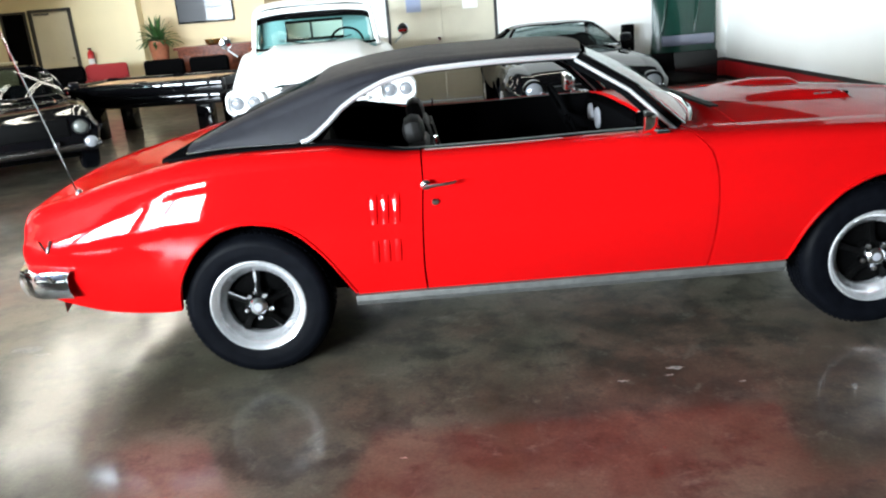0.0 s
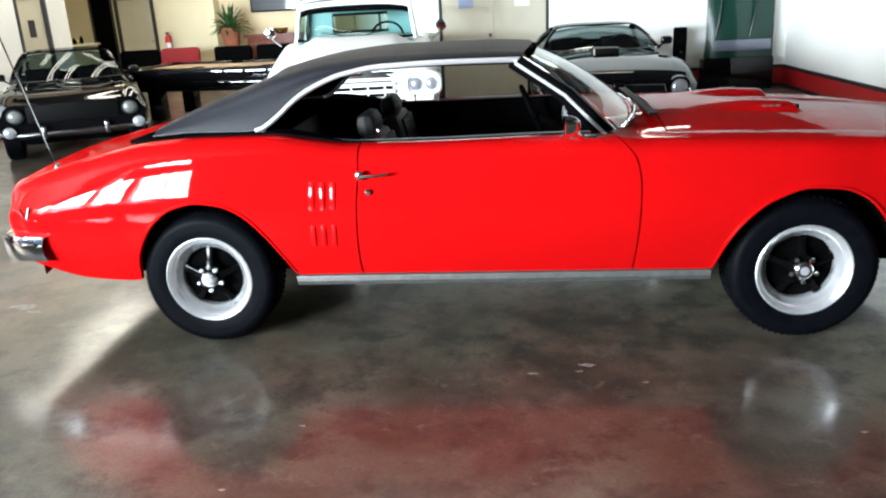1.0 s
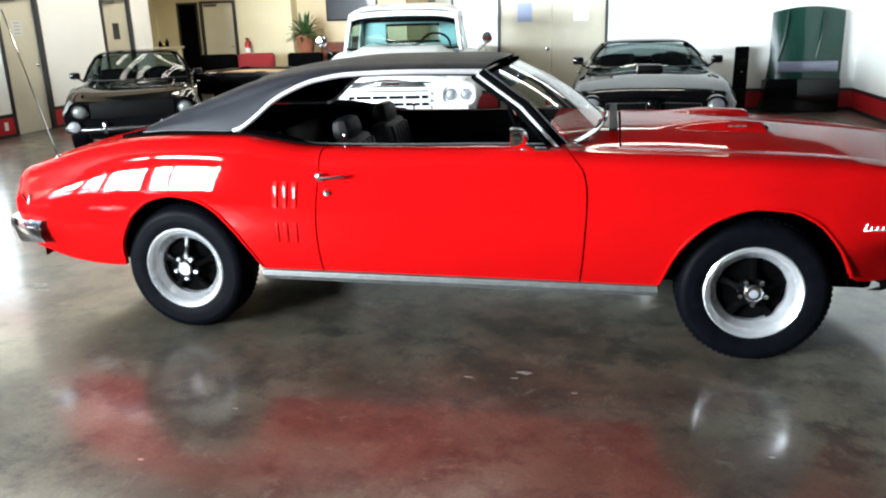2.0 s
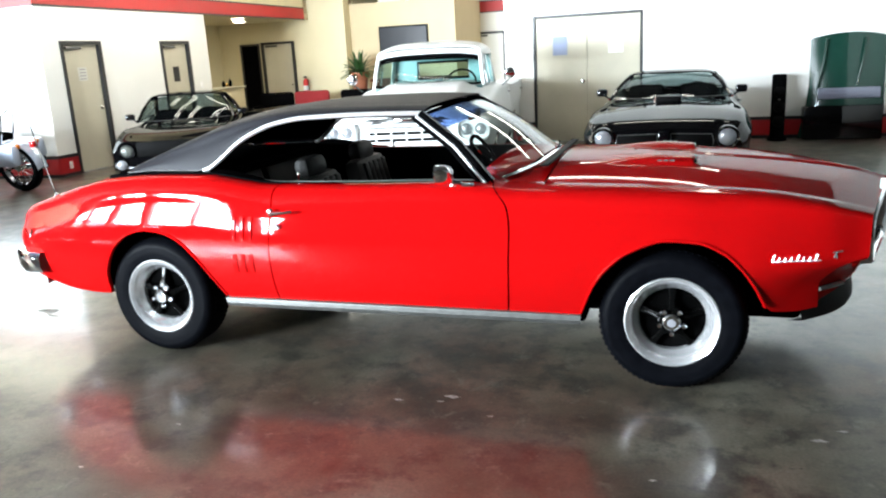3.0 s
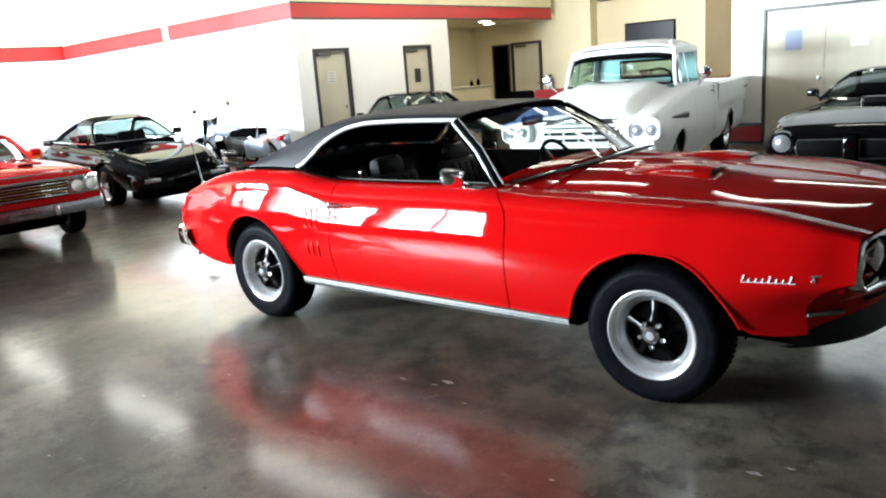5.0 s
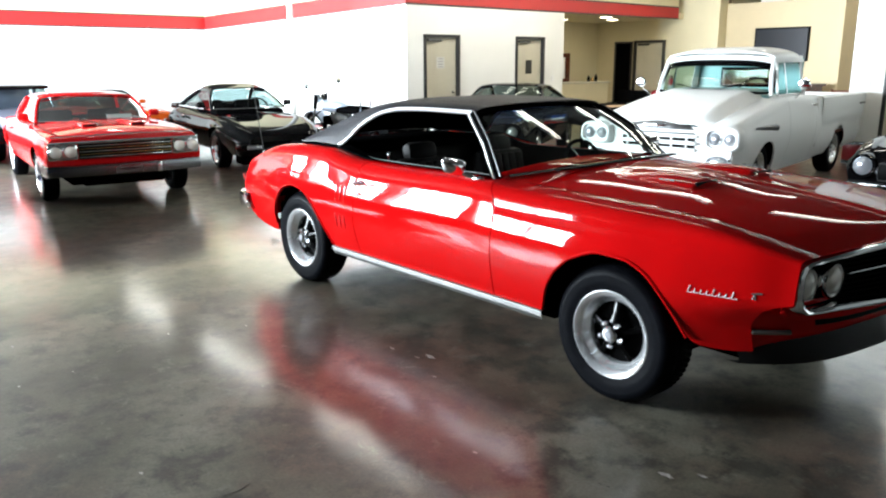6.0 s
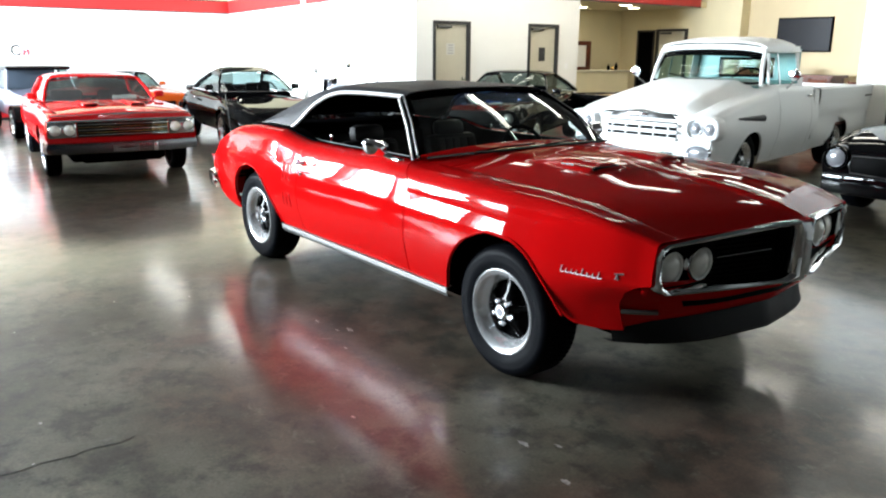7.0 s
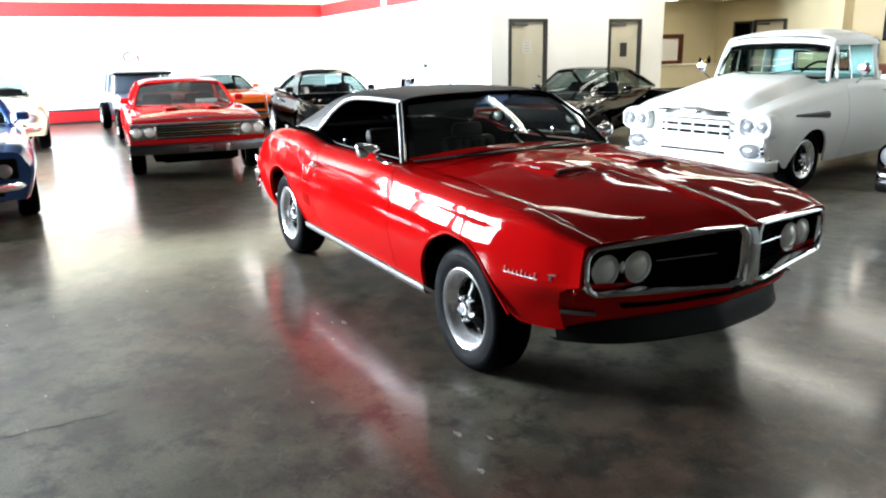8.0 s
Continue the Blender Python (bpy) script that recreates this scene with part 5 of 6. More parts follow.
# black sixties coupe beside the pool table
def black_sixties():
    ax = (-1.37, 1.37)
    sh = Shell(arches(curve((-2.3, .36), (2.25, .36)), ax, .37, .68), curve((-2.3, .80), (-1.9, .84), (-1.3, .87), (1.3, .87), (2.1, .84), (2.25, .80)),
               curve((-2.3, .80), (-1.2, .95), (-.3, .90), (.7, .90), (1.3, .92), (1.8, .90), (2.25, .80)), curve((-2.3, .82), (-1.6, .98), (.7, .93), (1.3, .91), (1.8, .87), (2.25, .77)), ry=.16, rz=.12, high=.05)
    c = plain_car("sixties_coupe", "black sixties two-door coupe with round headlamps", scaled(-5.90, 5.90, -60, .95, .88), BLACK, sh, -2.3, 2.25, ax, (.55, .02, -.75, -1.85, .72, .56, .94, 1.33), R=.32, rim=.20, wheel_style="disc")
    for sgn in (-1, 1):
        headlamp(c, 2.27, sgn * .62, .66, .085, ring=BLACKTRIM, lens=DULLLENS)
        part("driving_lamp", turned([(0, .03), (.05, .022), (.07, .0), (.06, -.05)], 20, "x"), DULL, c, "small round driving lamp").matrix_local = pose(2.30, sgn * .70, .47)
        part("lamp_ring", turned([(.094, -.16), (.112, -.02), (.104, .015), (.092, .006)], 24, "x", caps=False), BLACK, c).matrix_local = pose(2.27, sgn * .62, .66)
        part("hood_strip", tube(bmesh.new(), [(.75, sgn * .50, .952), (1.3, sgn * .50, .925), (1.9, sgn * .44, .825)], .008, 6), CHROME, c, "thin chrome hood strip")
        part("fender_strip", tube(bmesh.new(), [(.95, sgn * .80, .885), (1.5, sgn * .79, .875), (2.0, sgn * .74, .80)], .007, 6), CHROME, c)
        part("overrider", boxed(2.25, 2.32, sgn * .34 - .03, sgn * .34 + .03, .36, .52, bevel=.02), GUNMETAL, c)
    part("grille", boxed(2.235, 2.27, -.50, .50, .56, .78, bevel=.02), GRILLE, c, "dark grille")
    bumper_bar(c, 2.24, .80, .38, .46, GUNMETAL)
    return c


# black rear-engined sports car
def black_sports():
    ax = (-1.13, 1.14)
    sh = Shell(arches(curve((-2.15, .32), (2.1, .24)), ax, .38, .68), curve((-2.15, .72), (-1.9, .84), (-1.13, .90), (-.3, .83), (.5, .82), (1.14, .85), (1.8, .78), (2.1, .62)),
               curve((-2.15, .62), (-1.7, .80), (-1.1, .90), (0, .86), (.7, .84), (1.2, .82), (1.7, .74), (2.0, .64), (2.1, .56)), curve((-2.15, .66), (-1.7, .86), (-1.2, 1.0), (.7, .88), (1.2, .80), (1.7, .71), (2.0, .63), (2.1, .57)), ry=.16, high=.06, rz=.12)
    c = plain_car("sports_car", "glossy black sports car with raked nose and dark glass", scaled(-8.78, 2.32, -7, .93, .92), BLACK, sh, -2.15, 2.1, ax, (.66, .12, -.62, -1.42, .66, .50, .92, 1.255), R=.31, rim=.22, wheel_style="five", dome=.07)
    for sgn in (-1, 1):
        part("driving_lamp", boxed(2.12, 2.185, min(sgn * .40, sgn * .64), max(sgn * .40, sgn * .64), .37, .43, bevel=.012), DULL, c, "narrow driving lamp")
        part("brake_duct", boxed(2.14, 2.178, min(sgn * .42, sgn * .62), max(sgn * .42, sgn * .62), .27, .33, bevel=.01), GRILLE, c)
        part("lamp_flap", boxed(1.66, 1.86, sgn * .56 - .13, sgn * .56 + .13, .715, .735, bevel=.008), BLACK, c, "closed headlamp flap").matrix_local = pose(0, 0, .03, 0, 8, 0)
        part("rear_wing_end", boxed(-2.05, -1.65, sgn * .60 - .05, sgn * .60 + .05, .84, .93, bevel=.03), BLACK, c)
    part("front_bumper", boxed(1.86, 2.17, -.76, .76, .25, .47, bevel=.07), BLACK, c)
    part("front_spoiler", boxed(1.80, 2.13, -.72, .72, .13, .27, bevel=.04), TRIM, c, "black front spoiler")
    part("plate_blank", boxed(2.165, 2.18, -.20, .20, .30, .40, bevel=.006), UNDER, c)
    part("rear_wing", boxed(-2.12, -1.70, -.62, .62, .90, .945, bevel=.02), BLACK, c, "black whale-tail rear wing")
    return c


def small_front(c, xf, hw, z, bump_z, lamp_r=.085, chrome=CHROME):
    for sgn in (-1, 1):
        headlamp(c, xf + .0, sgn * hw, z, lamp_r)
    part("grille", boxed(xf - .03, xf + .012, -hw + .14, hw - .14, z - .09, z + .07, bevel=.01), GRILLE, c, "dark grille")
    bumper_bar(c, xf + .02, hw + .16, bump_z - .05, bump_z + .05, chrome)


def generic_shell(ax, xr, xf):
    return Shell(arches(curve((xr, .34), (xf, .32)), ax, .39, .70), curve((xr, .82), (xr + .3, .88), (ax[0], .92), (ax[1], .92), (xf - .15, .88), (xf, .84)),
                 curve((xr, .84), (ax[0], .93), (-.2, .90), (.8, .91), (xf - .2, .86), (xf, .80)), curve((xr, .88), (ax[0], .97), (.8, .97), (xf - .2, .90), (xf, .83)))


def other_cars():
    red_hardtop()
    black_coupe()
    black_sixties()
    black_sports()
    ax = (-1.37, 1.37)
    c = plain_car("blue_coupe", "metallic blue muscle coupe with black grille", scaled(-5.70, -3.44, 0, .97, .92), BLUE, generic_shell(ax, -2.3, 2.25), -2.3, 2.25, ax, (.55, .05, -.9, -1.5, .74, .58, .93, 1.30))
    small_front(c, 2.25, .62, .62, .46)
    part("lower_grille", boxed(2.18, 2.262, -.60, .60, .36, .46, bevel=.02), GRILLE, c)
    part("upper_grille", boxed(2.22, 2.266, -.74, .74, .53, .74, bevel=.03), GRILLE, c, "wide black grille")
    part("hood_stripe", boxed(.75, 1.9, -.20, -.06, .955, .985, bevel=.01), PAPER, c)
    c = plain_car("tan_roadster", "cream and tan vintage car with dark glass", scaled(-11.90, -3.0, 0, .97, .90), TAN, generic_shell(ax, -2.2, 2.2), -2.2, 2.2, ax, (.45, .05, -.7, -1.3, .74, .60, .94, 1.33))
    small_front(c, 2.2, .60, .64, .45)
    c = plain_car("orange_coupe", "metallic orange coupe with a black roof", scaled(-13.05, 1.42, 0, .90, .80), ORANGE, generic_shell(ax, -2.2, 2.2), -2.2, 2.2, ax, (.50, .05, -.8, -1.45, .74, .58, .94, 1.30), roof_paint=BLACK)
    small_front(c, 2.2, .62, .63, .45)


def hot_rod():
    t = thing("hot_rod", scaled(-12.6, -.22, 0, .92, .745), "grey-silver vintage hot rod with open front wheels", "hot rod", "parked cars")
    sh = Shell(lambda x: .42, curve((-1.6, .62), (-.2, .66), (.4, .60), (1.7, .34)), curve((-1.6, 1.0), (.2, 1.04), (.5, .98), (1.7, .86)), curve((-1.6, 1.05), (.4, 1.08), (1.7, .92)), mid=.6, low=.02, high=.02, rz=.05, ry=.06)
    for side in (-1, 1):
        part("body_side", sh.panel(-1.6, .4, 0, KTOP + 1, 12, side=side), SILVER, t)
        part("hood_side", sh.panel(.4, 1.7, 0, KTOP + 1, 14, side=side), SILVER, t)
        for x, R in ((-1.2, .37), (1.55, .33)):
            wheel(t, x, side * .72, side, R, .20, .21, "multi")
        b = grid([[(x + .42 * math.cos(a), side * y, .34 + .42 * math.sin(a)) for y in (.62, .80)] for x in (1.55,) for a in span(.2, 2.6, 12)])
        part("front_wing", lip(b, lambda p: Vector((0, 0, -1)), .02), BLACK, t, "black open wing")
        headlamp(t, 1.72, side * .46, .80, .10)
        part("side_window", grid([[(-.95, side * .63, 1.06), (.25, side * .63, 1.06)], [(-.90, side * .57, 1.50), (.15, side * .57, 1.50)]]), DARKGLASS, t).visible_shadow = False
        for x0, x1 in ((.30, .18), (-.95, -.90), (-1.55, -1.40)):
            part("pillar", tube(bmesh.new(), [(x0, side * .64, 1.02), (x1, side * .58, 1.53)], .03, 8), SILVER, t)
    part("hood_top", sh.panel(.35, 1.7, KTOP + 1, KTOP + NT, 12, both=True), SILVER, t)
    part("roof", boxed(-1.45, .22, -.62, .62, 1.50, 1.60, bevel=.045), BLACK, t, "black padded roof")
    part("windscreen", grid([[(.32, -.62, 1.05), (.32, .62, 1.05)], [(.18, -.57, 1.51), (.18, .57, 1.51)]]), DARKGLASS, t).visible_shadow = False
    part("back_panel", boxed(-1.60, -1.50, -.60, .60, .45, 1.52, bevel=.04), SILVER, t)
    part("radiator", boxed(1.68, 1.76, -.32, .32, .42, .92, bevel=.04), CHROME, t, "chrome radiator shell")
    part("radiator_core", boxed(1.755, 1.768, -.26, .26, .48, .86), GRILLE, t, smooth=False)
    part("frame", boxed(-1.5, 1.75, -.36, .36, .30, .44, bevel=.02), UNDER, t)
    part("axle", tube(bmesh.new(), [(1.55, -.70, .33), (1.55, .70, .33)], .03, 8), CHROME, t)


# ---- white pickup truck ----
def pickup():
    t = thing("pickup_truck", pose(-1.62, 3.88, 0, 0, 0, -82.3) @ Matrix.Diagonal((1.03, .99, 1.005, 1)), "white fifties pickup truck with twin headlamps and turquoise cab", "truck", "parked cars")
    ax = (-3.72, -.84)
    sh = Shell(arches(curve((-4.75, .34), (-1.35, .27), (-.45, .27), (-.3, .36), (0, .42)), ax, .385, .665), curve((-4.75, .95), (-2.7, .97), (-1.2, .97), (-.3, .965), (-.08, .93), (0, .88)),
               curve((-4.75, 1.10), (-2.66, 1.12), (-1.7, 1.14), (-1.3, 1.095), (-.6, .985), (-.12, .89), (0, .83)), curve((-4.75, 1.1), (-1.5, 1.225), (-.6, 1.11), (-.15, .975), (0, .895)), mid=.70, low=.10, high=.05, rz=.09, ry=.09, peak=2.2, step=.14)
    for side in (-1, 1):
        part("front_fender", sh.panel(-1.52, 0, 0, KTOP + 2, 70, side=side, nk=20), WHITE, t)
        d = part("door", sh.panel(-2.48, -1.52, 0, KTOP + .5, 16, side=side), WHITE, t)
        part("door_handle", boxed(-2.40, -2.26, side * .965 - .02, side * .965 + .02, 1.0, 1.025, bevel=.006), CHROME, d, "chrome door handle")
        part("cab_corner", sh.panel(-2.715, -2.48, 0, KTOP + .5, 4, side=side), WHITE, t)
        part("cab_rear_corner", boxed(-2.716, -2.56, min(side * .78, side * .957), max(side * .78, side * .957), .45, 1.088, bevel=.03), WHITE, t)
        # bed side with its swage
        rows = []
        for i, x in enumerate(span(-4.72, -2.72, 70)):
            row = []
            b0 = sh.b(x)
            for k in range(15):
                z = b0 + (1.08 - b0) * k / 14
                y = .955 - (.04 if z < .80 else 0) * ease((.80 - z) / .10) + .012 * ease((z - .86) / .1) - .05 * max(0, (.55 - z) / .2) ** 2
                row.append((x, side * y, z))
            row += [(x, side * .93, 1.10), (x, side * .88, 1.10), (x, side * .87, 1.08), (x, side * .87, .60)]
            rows.append(row)
        part("bed_side", grid(rows), WHITE, t, "white fleetside bed panel", sharp=50)
        sp = grid([[(x, side * (.955 + o * e), lerp(.835, .805, u) + q * .042 * e) for o, q in ((0, 1), (.026, .6), (.032, 0), (.026, -.6), (0, -1))] for u in span(0, 1, 8) for x, e in ((lerp(-.42, -1.08, u), .25 + .75 * u),)])
        part("fender_spear", sp, BLACKTRIM, t, "dark metal fender spear")
        part("bed_spear", boxed(-4.72, -4.45, side * .965 - .01, side * .965 + .01, .93, .955, bevel=.006), STEEL, t)
        for xc in ax:
            wheel(t, xc, side * .765, side, .33, .21, .20, "five")
            rows = [[(xc + r * math.cos(a), side * y, .35 + r * math.sin(a)) for y, r in ((.88, .395), (.55, .395), (.53, 0))] for a in span(.0, math.pi, 16)]
            part("wheel_well", grid(rows), UNDER, t)
        # lamp pods
        pod = []
        for dx, gy, gz in ((-.10, .205, .135), (-.01, .20, .13), (.03, .19, .115), (.035, .175, .10), (-.01, .168, .094)):
            pod.append([(dx, side * .775 + gy * math.copysign(abs(math.cos(a)) ** .6, math.cos(a)), .738 + gz * math.copysign(abs(math.sin(a)) ** .6, math.sin(a))) for a in span(0, 2 * math.pi, 32)])
        part("lamp_pod", grid(pod), WHITE, t, "white twin headlamp pod", sharp=60)
        part("lamp_backing", boxed(-.03, -.012, side * .775 - .17, side * .775 + .17, .645, .835), WHITE, t, smooth=False)
        for dy in (-.082, .082):
            headlamp(t, .0, side * .775 + dy, .738, .066, ring=CHROME)
        pl = turned([(0, .025), (.08, .012), (.10, 0), (.11, -.02)], 20, "x")
        ob = part("park_lamp", pl, DULL, t, "oval park lamp")
        ob.matrix_local = pose(.015, side * .74, .485) @ Matrix.Diagonal((1, 1.05, .62, 1))
        part("park_lamp_ring", turned([(.11, -.02), (.125, .012), (.14, -.02)], 20, "x", caps=False), CHROME, ob)
        # cab: pillars, side glass
        a0, a1 = Vector((-1.42, side * .73, 1.14)), Vector((-1.582, side * .675, 1.575))
        b0, b1 = Vector((-2.46, side * .76, 1.14)), Vector((-2.42, side * .69, 1.582))
        a2 = Vector((-1.562, side * .76, 1.14))
        part("screen_pillar", tube(bmesh.new(), [a0, (a0 + a1) / 2 + Vector((.03, 0, 0)), a1], .024, 8), WHITE, t)
        part("rear_pillar", grid([[(-2.46, side * .78, 1.10), (-2.62, side * .74, 1.10)], [(-2.43, side * .71, 1.40), (-2.60, side * .69, 1.40)], [(-2.40, side * .69, 1.612), (-2.56, side * .69, 1.612)]]), WHITE, t)
        part("side_window", grid([[a2, b0], [Vector((-1.622, side * .69, 1.562)), b1]]), CABGLASS, t, "side window").visible_shadow = False
        part("window_frame", tube(bmesh.new(), [a2, b0, b1, Vector((-1.622, side * .69, 1.582)), a2], .016, 6), WHITE, t)
        part("vent_bar", tube(bmesh.new(), [Vector((-1.88, side * .765, 1.14)), Vector((-1.86, side * .69, 1.582))], .010, 6), CHROME, t)
        mm = part("door_mirror", tube(bmesh.new(), [(-1.622, side * .95, 1.12), (-1.58, side * 1.04, 1.20), (-1.56, side * 1.06, 1.26)], .010, 6), CHROME, t, "round chrome door mirror")
        part("mirror_head", turned([(0, -.03), (.05, -.02), (.068, .0), (.06, .02), (0, .03)], 18, "x"), CHROME, mm).matrix_local = pose(-1.56, side * 1.06, 1.28)
    part("hood", sh.panel(-1.45, 0, KTOP + 2, KTOP + NT, 40, both=True, nk=20), WHITE, t, "white domed hood")
    part("cowl", sh.panel(-1.70, -1.45, KTOP + .5, KTOP + NT, 4, both=True), WHITE, t)
    part("hood_lip", grid([[(x - .10 * abs(q) ** 3, q * hw, z + .012 * (1 - q * q)) for q in span(-1, 1, 16)] for hw, x, z in ((.47, -.02, .808), (.46, .045, .815), (.42, .05, .838), (.35, .035, .878), (.30, -.03, .898))]), STEELDARK, t, "dark metal hood ornament bar")
    part("hood_badge", boxed(.045, .062, -.13, .13, .848, .878, bevel=.006), CHROME, t)
    # grille
    part("grille_panel", boxed(-.10, -.045, -.58, .58, .42, .85), WHITE, t, smooth=False)
    gb = part("grille_opening", boxed(-.05, -.03, -.44, .44, .555, .785), GRILLE, t, "dark grille opening", smooth=False)
    for i in range(3):
        z = .582 + i * .075
        part("grille_bar", boxed(-.04, .02, -.47, .47, z, z + .042, bevel=.015), WHITE, gb, "white grille bar")
    for i in range(5):
        y = -.36 + i * .18
        part("grille_rib", boxed(-.035, .0, y - .008, y + .008, .565, .775, bevel=.003), WHITE, gb)
    part("front_apron", boxed(-.12, -.01, -.90, .90, .28, .63, bevel=.05), WHITE, t)
    part("apron_slot", boxed(-.012, .0, -.42, .42, .425, .45), GRILLE, t, smooth=False)
    bumper_bar(t, .04, .92, .27, .39, WHITE, wrap=.22)
    # cab roof, screens, back
    rows = []
    for x in span(-1.58, -2.58, 12):
        u = (x + 1.58) / -1.0
        zz = 1.665 + .06 * math.sin(math.pi * min(1, u * 1.0)) - .05 * max(0, u - .85) / .15
        yw = .705 + .02 * math.sin(math.pi * u)
        rows.append([(x + (.06 * math.cos(a) if u < .01 else 0), yw * math.copysign(abs(math.sin(a)) ** .62, math.sin(a)), 1.535 + (zz - 1.535) * math.cos(a) ** .62) for a in span(-1.5707, 1.5707, 20)])
    part("cab_roof", lip(grid(rows), lambda p: (Vector((-2.0, 0, 1.3)) - p).normalized(), .04), WHITE, t, "white rounded cab roof", sharp=60)
    part("visor_peak", tube(bmesh.new(), [(-1.57 + .05 * (1 - s * s), .675 * s, 1.568 + .028 * (1 - s * s) - .02 * s ** 6) for s in span(-1, 1, 16)], .032, 8), WHITE, t)
    rows = []
    for s in span(-1, 1, 14):
        a = Vector((-1.26 - .20 * s * s * s * s, .745 * s, 1.155 + .05 * (1 - s * s) + .03 * abs(s) ** 10))
        b = Vector((-1.53 - .09 * s ** 4, .675 * s, 1.545 - .055 * abs(s) ** 6))
        rows.append([a.lerp(b, q) for q in span(0, 1, 4)])
    part("windscreen", grid(rows), CABGLASS, t, "wrap-round windscreen").visible_shadow = False
    part("screen_seal", tube(bmesh.new(), [r[0] for r in rows] + [r[-1] for r in reversed(rows)] + [rows[0][0]], .017, 6), TRIM, t)
    # opaque dark strip just inside the top of the windscreen
    part("screen_top_band", grid([[r[-1].lerp(r[0], q) - Vector((.02, 0, 0)) for q in (.0, .16)] for r in rows]), TRIM, t, "dark band along the screen top")
    bk = bmesh.new()
    for a in ((-2.64, -2.60, -.74, .74, .45, 1.22), (-2.64, -2.60, -.68, -.36, 1.22, 1.582), (-2.64, -2.60, .36, .68, 1.22, 1.582), (-2.64, -2.60, -.36, .36, 1.45, 1.60)):
        box(bk, *a)
    part("cab_back", bk, WHITE, t, smooth=False)
    for a in ((-.72, .72, .60, 1.215), (-.70, -.38, 1.215, 1.582), (.38, .70, 1.215, 1.582), (-.38, .38, 1.455, 1.582)):
        part("cab_back_trim", boxed(-2.598, -2.575, *a), AQUA, t, "turquoise cab trim", smooth=False)
    part("head_lining", boxed(-2.56, -1.622, -.60, .60, 1.587, 1.597), AQUA, t, smooth=False)
    part("rear_window", grid([[(-2.62, -.37, 1.22), (-2.62, .37, 1.22)], [(-2.62, -.37, 1.455), (-2.62, .37, 1.455)]]), CABGLASS, t).visible_shadow = False
    part("rear_window_frame", tube(bmesh.new(), [(-2.568, -.37, 1.225), (-2.568, .37, 1.225), (-2.568, .37, 1.45), (-2.568, -.37, 1.45), (-2.568, -.37, 1.225)], .020, 6), TRIM, t)
    part("dashboard", boxed(-1.582, -1.36, -.72, .72, .92, 1.15, bevel=.04), AQUA, t)
    part("bench_seat", boxed(-2.52, -2.10, -.70, .70, .60, .80, bevel=.05), AQUA, t)
    part("bench_back", boxed(-2.56, -2.42, -.70, .70, .78, 1.18, bevel=.05), AQUA, t, "turquoise bench seat back")
    part("cab_floor", boxed(-2.6, -1.4, -.80, .80, .44, .50), TRIM, t, smooth=False)
    st = part("steering_wheel", tube(bmesh.new(), [(0, .20 * math.cos(a), .20 * math.sin(a)) for a in span(0, 6.283, 24)], .014, 6), TRIM, t)
    st.matrix_local = pose(-1.78, .38, 1.18, 0, -35, 0)
    part("bed_floor", boxed(-4.70, -2.70, -.87, .87, .56, .60), WOOD, t, "dark wooden bed floor", smooth=False)
    part("bed_front", boxed(-2.74, -2.667, -.935, .935, .45, 1.085), WHITE, t, smooth=False)
    part("tailgate", boxed(-4.75, -4.71, -.93, .93, .50, 1.08, bevel=.01), WHITE, t)
    part("chassis", boxed(-4.6, -.2, -.50, .50, .26, .50, bevel=.02), UNDER, t)
    for sgn in (-1, 1):
        part("wiper", tube(bmesh.new(), [(-1.24, sgn * .12, 1.215), (-1.30, sgn * .42, 1.27)], .007, 6), TRIM, t)
    return t


other_cars()
hot_rod()
pickup()


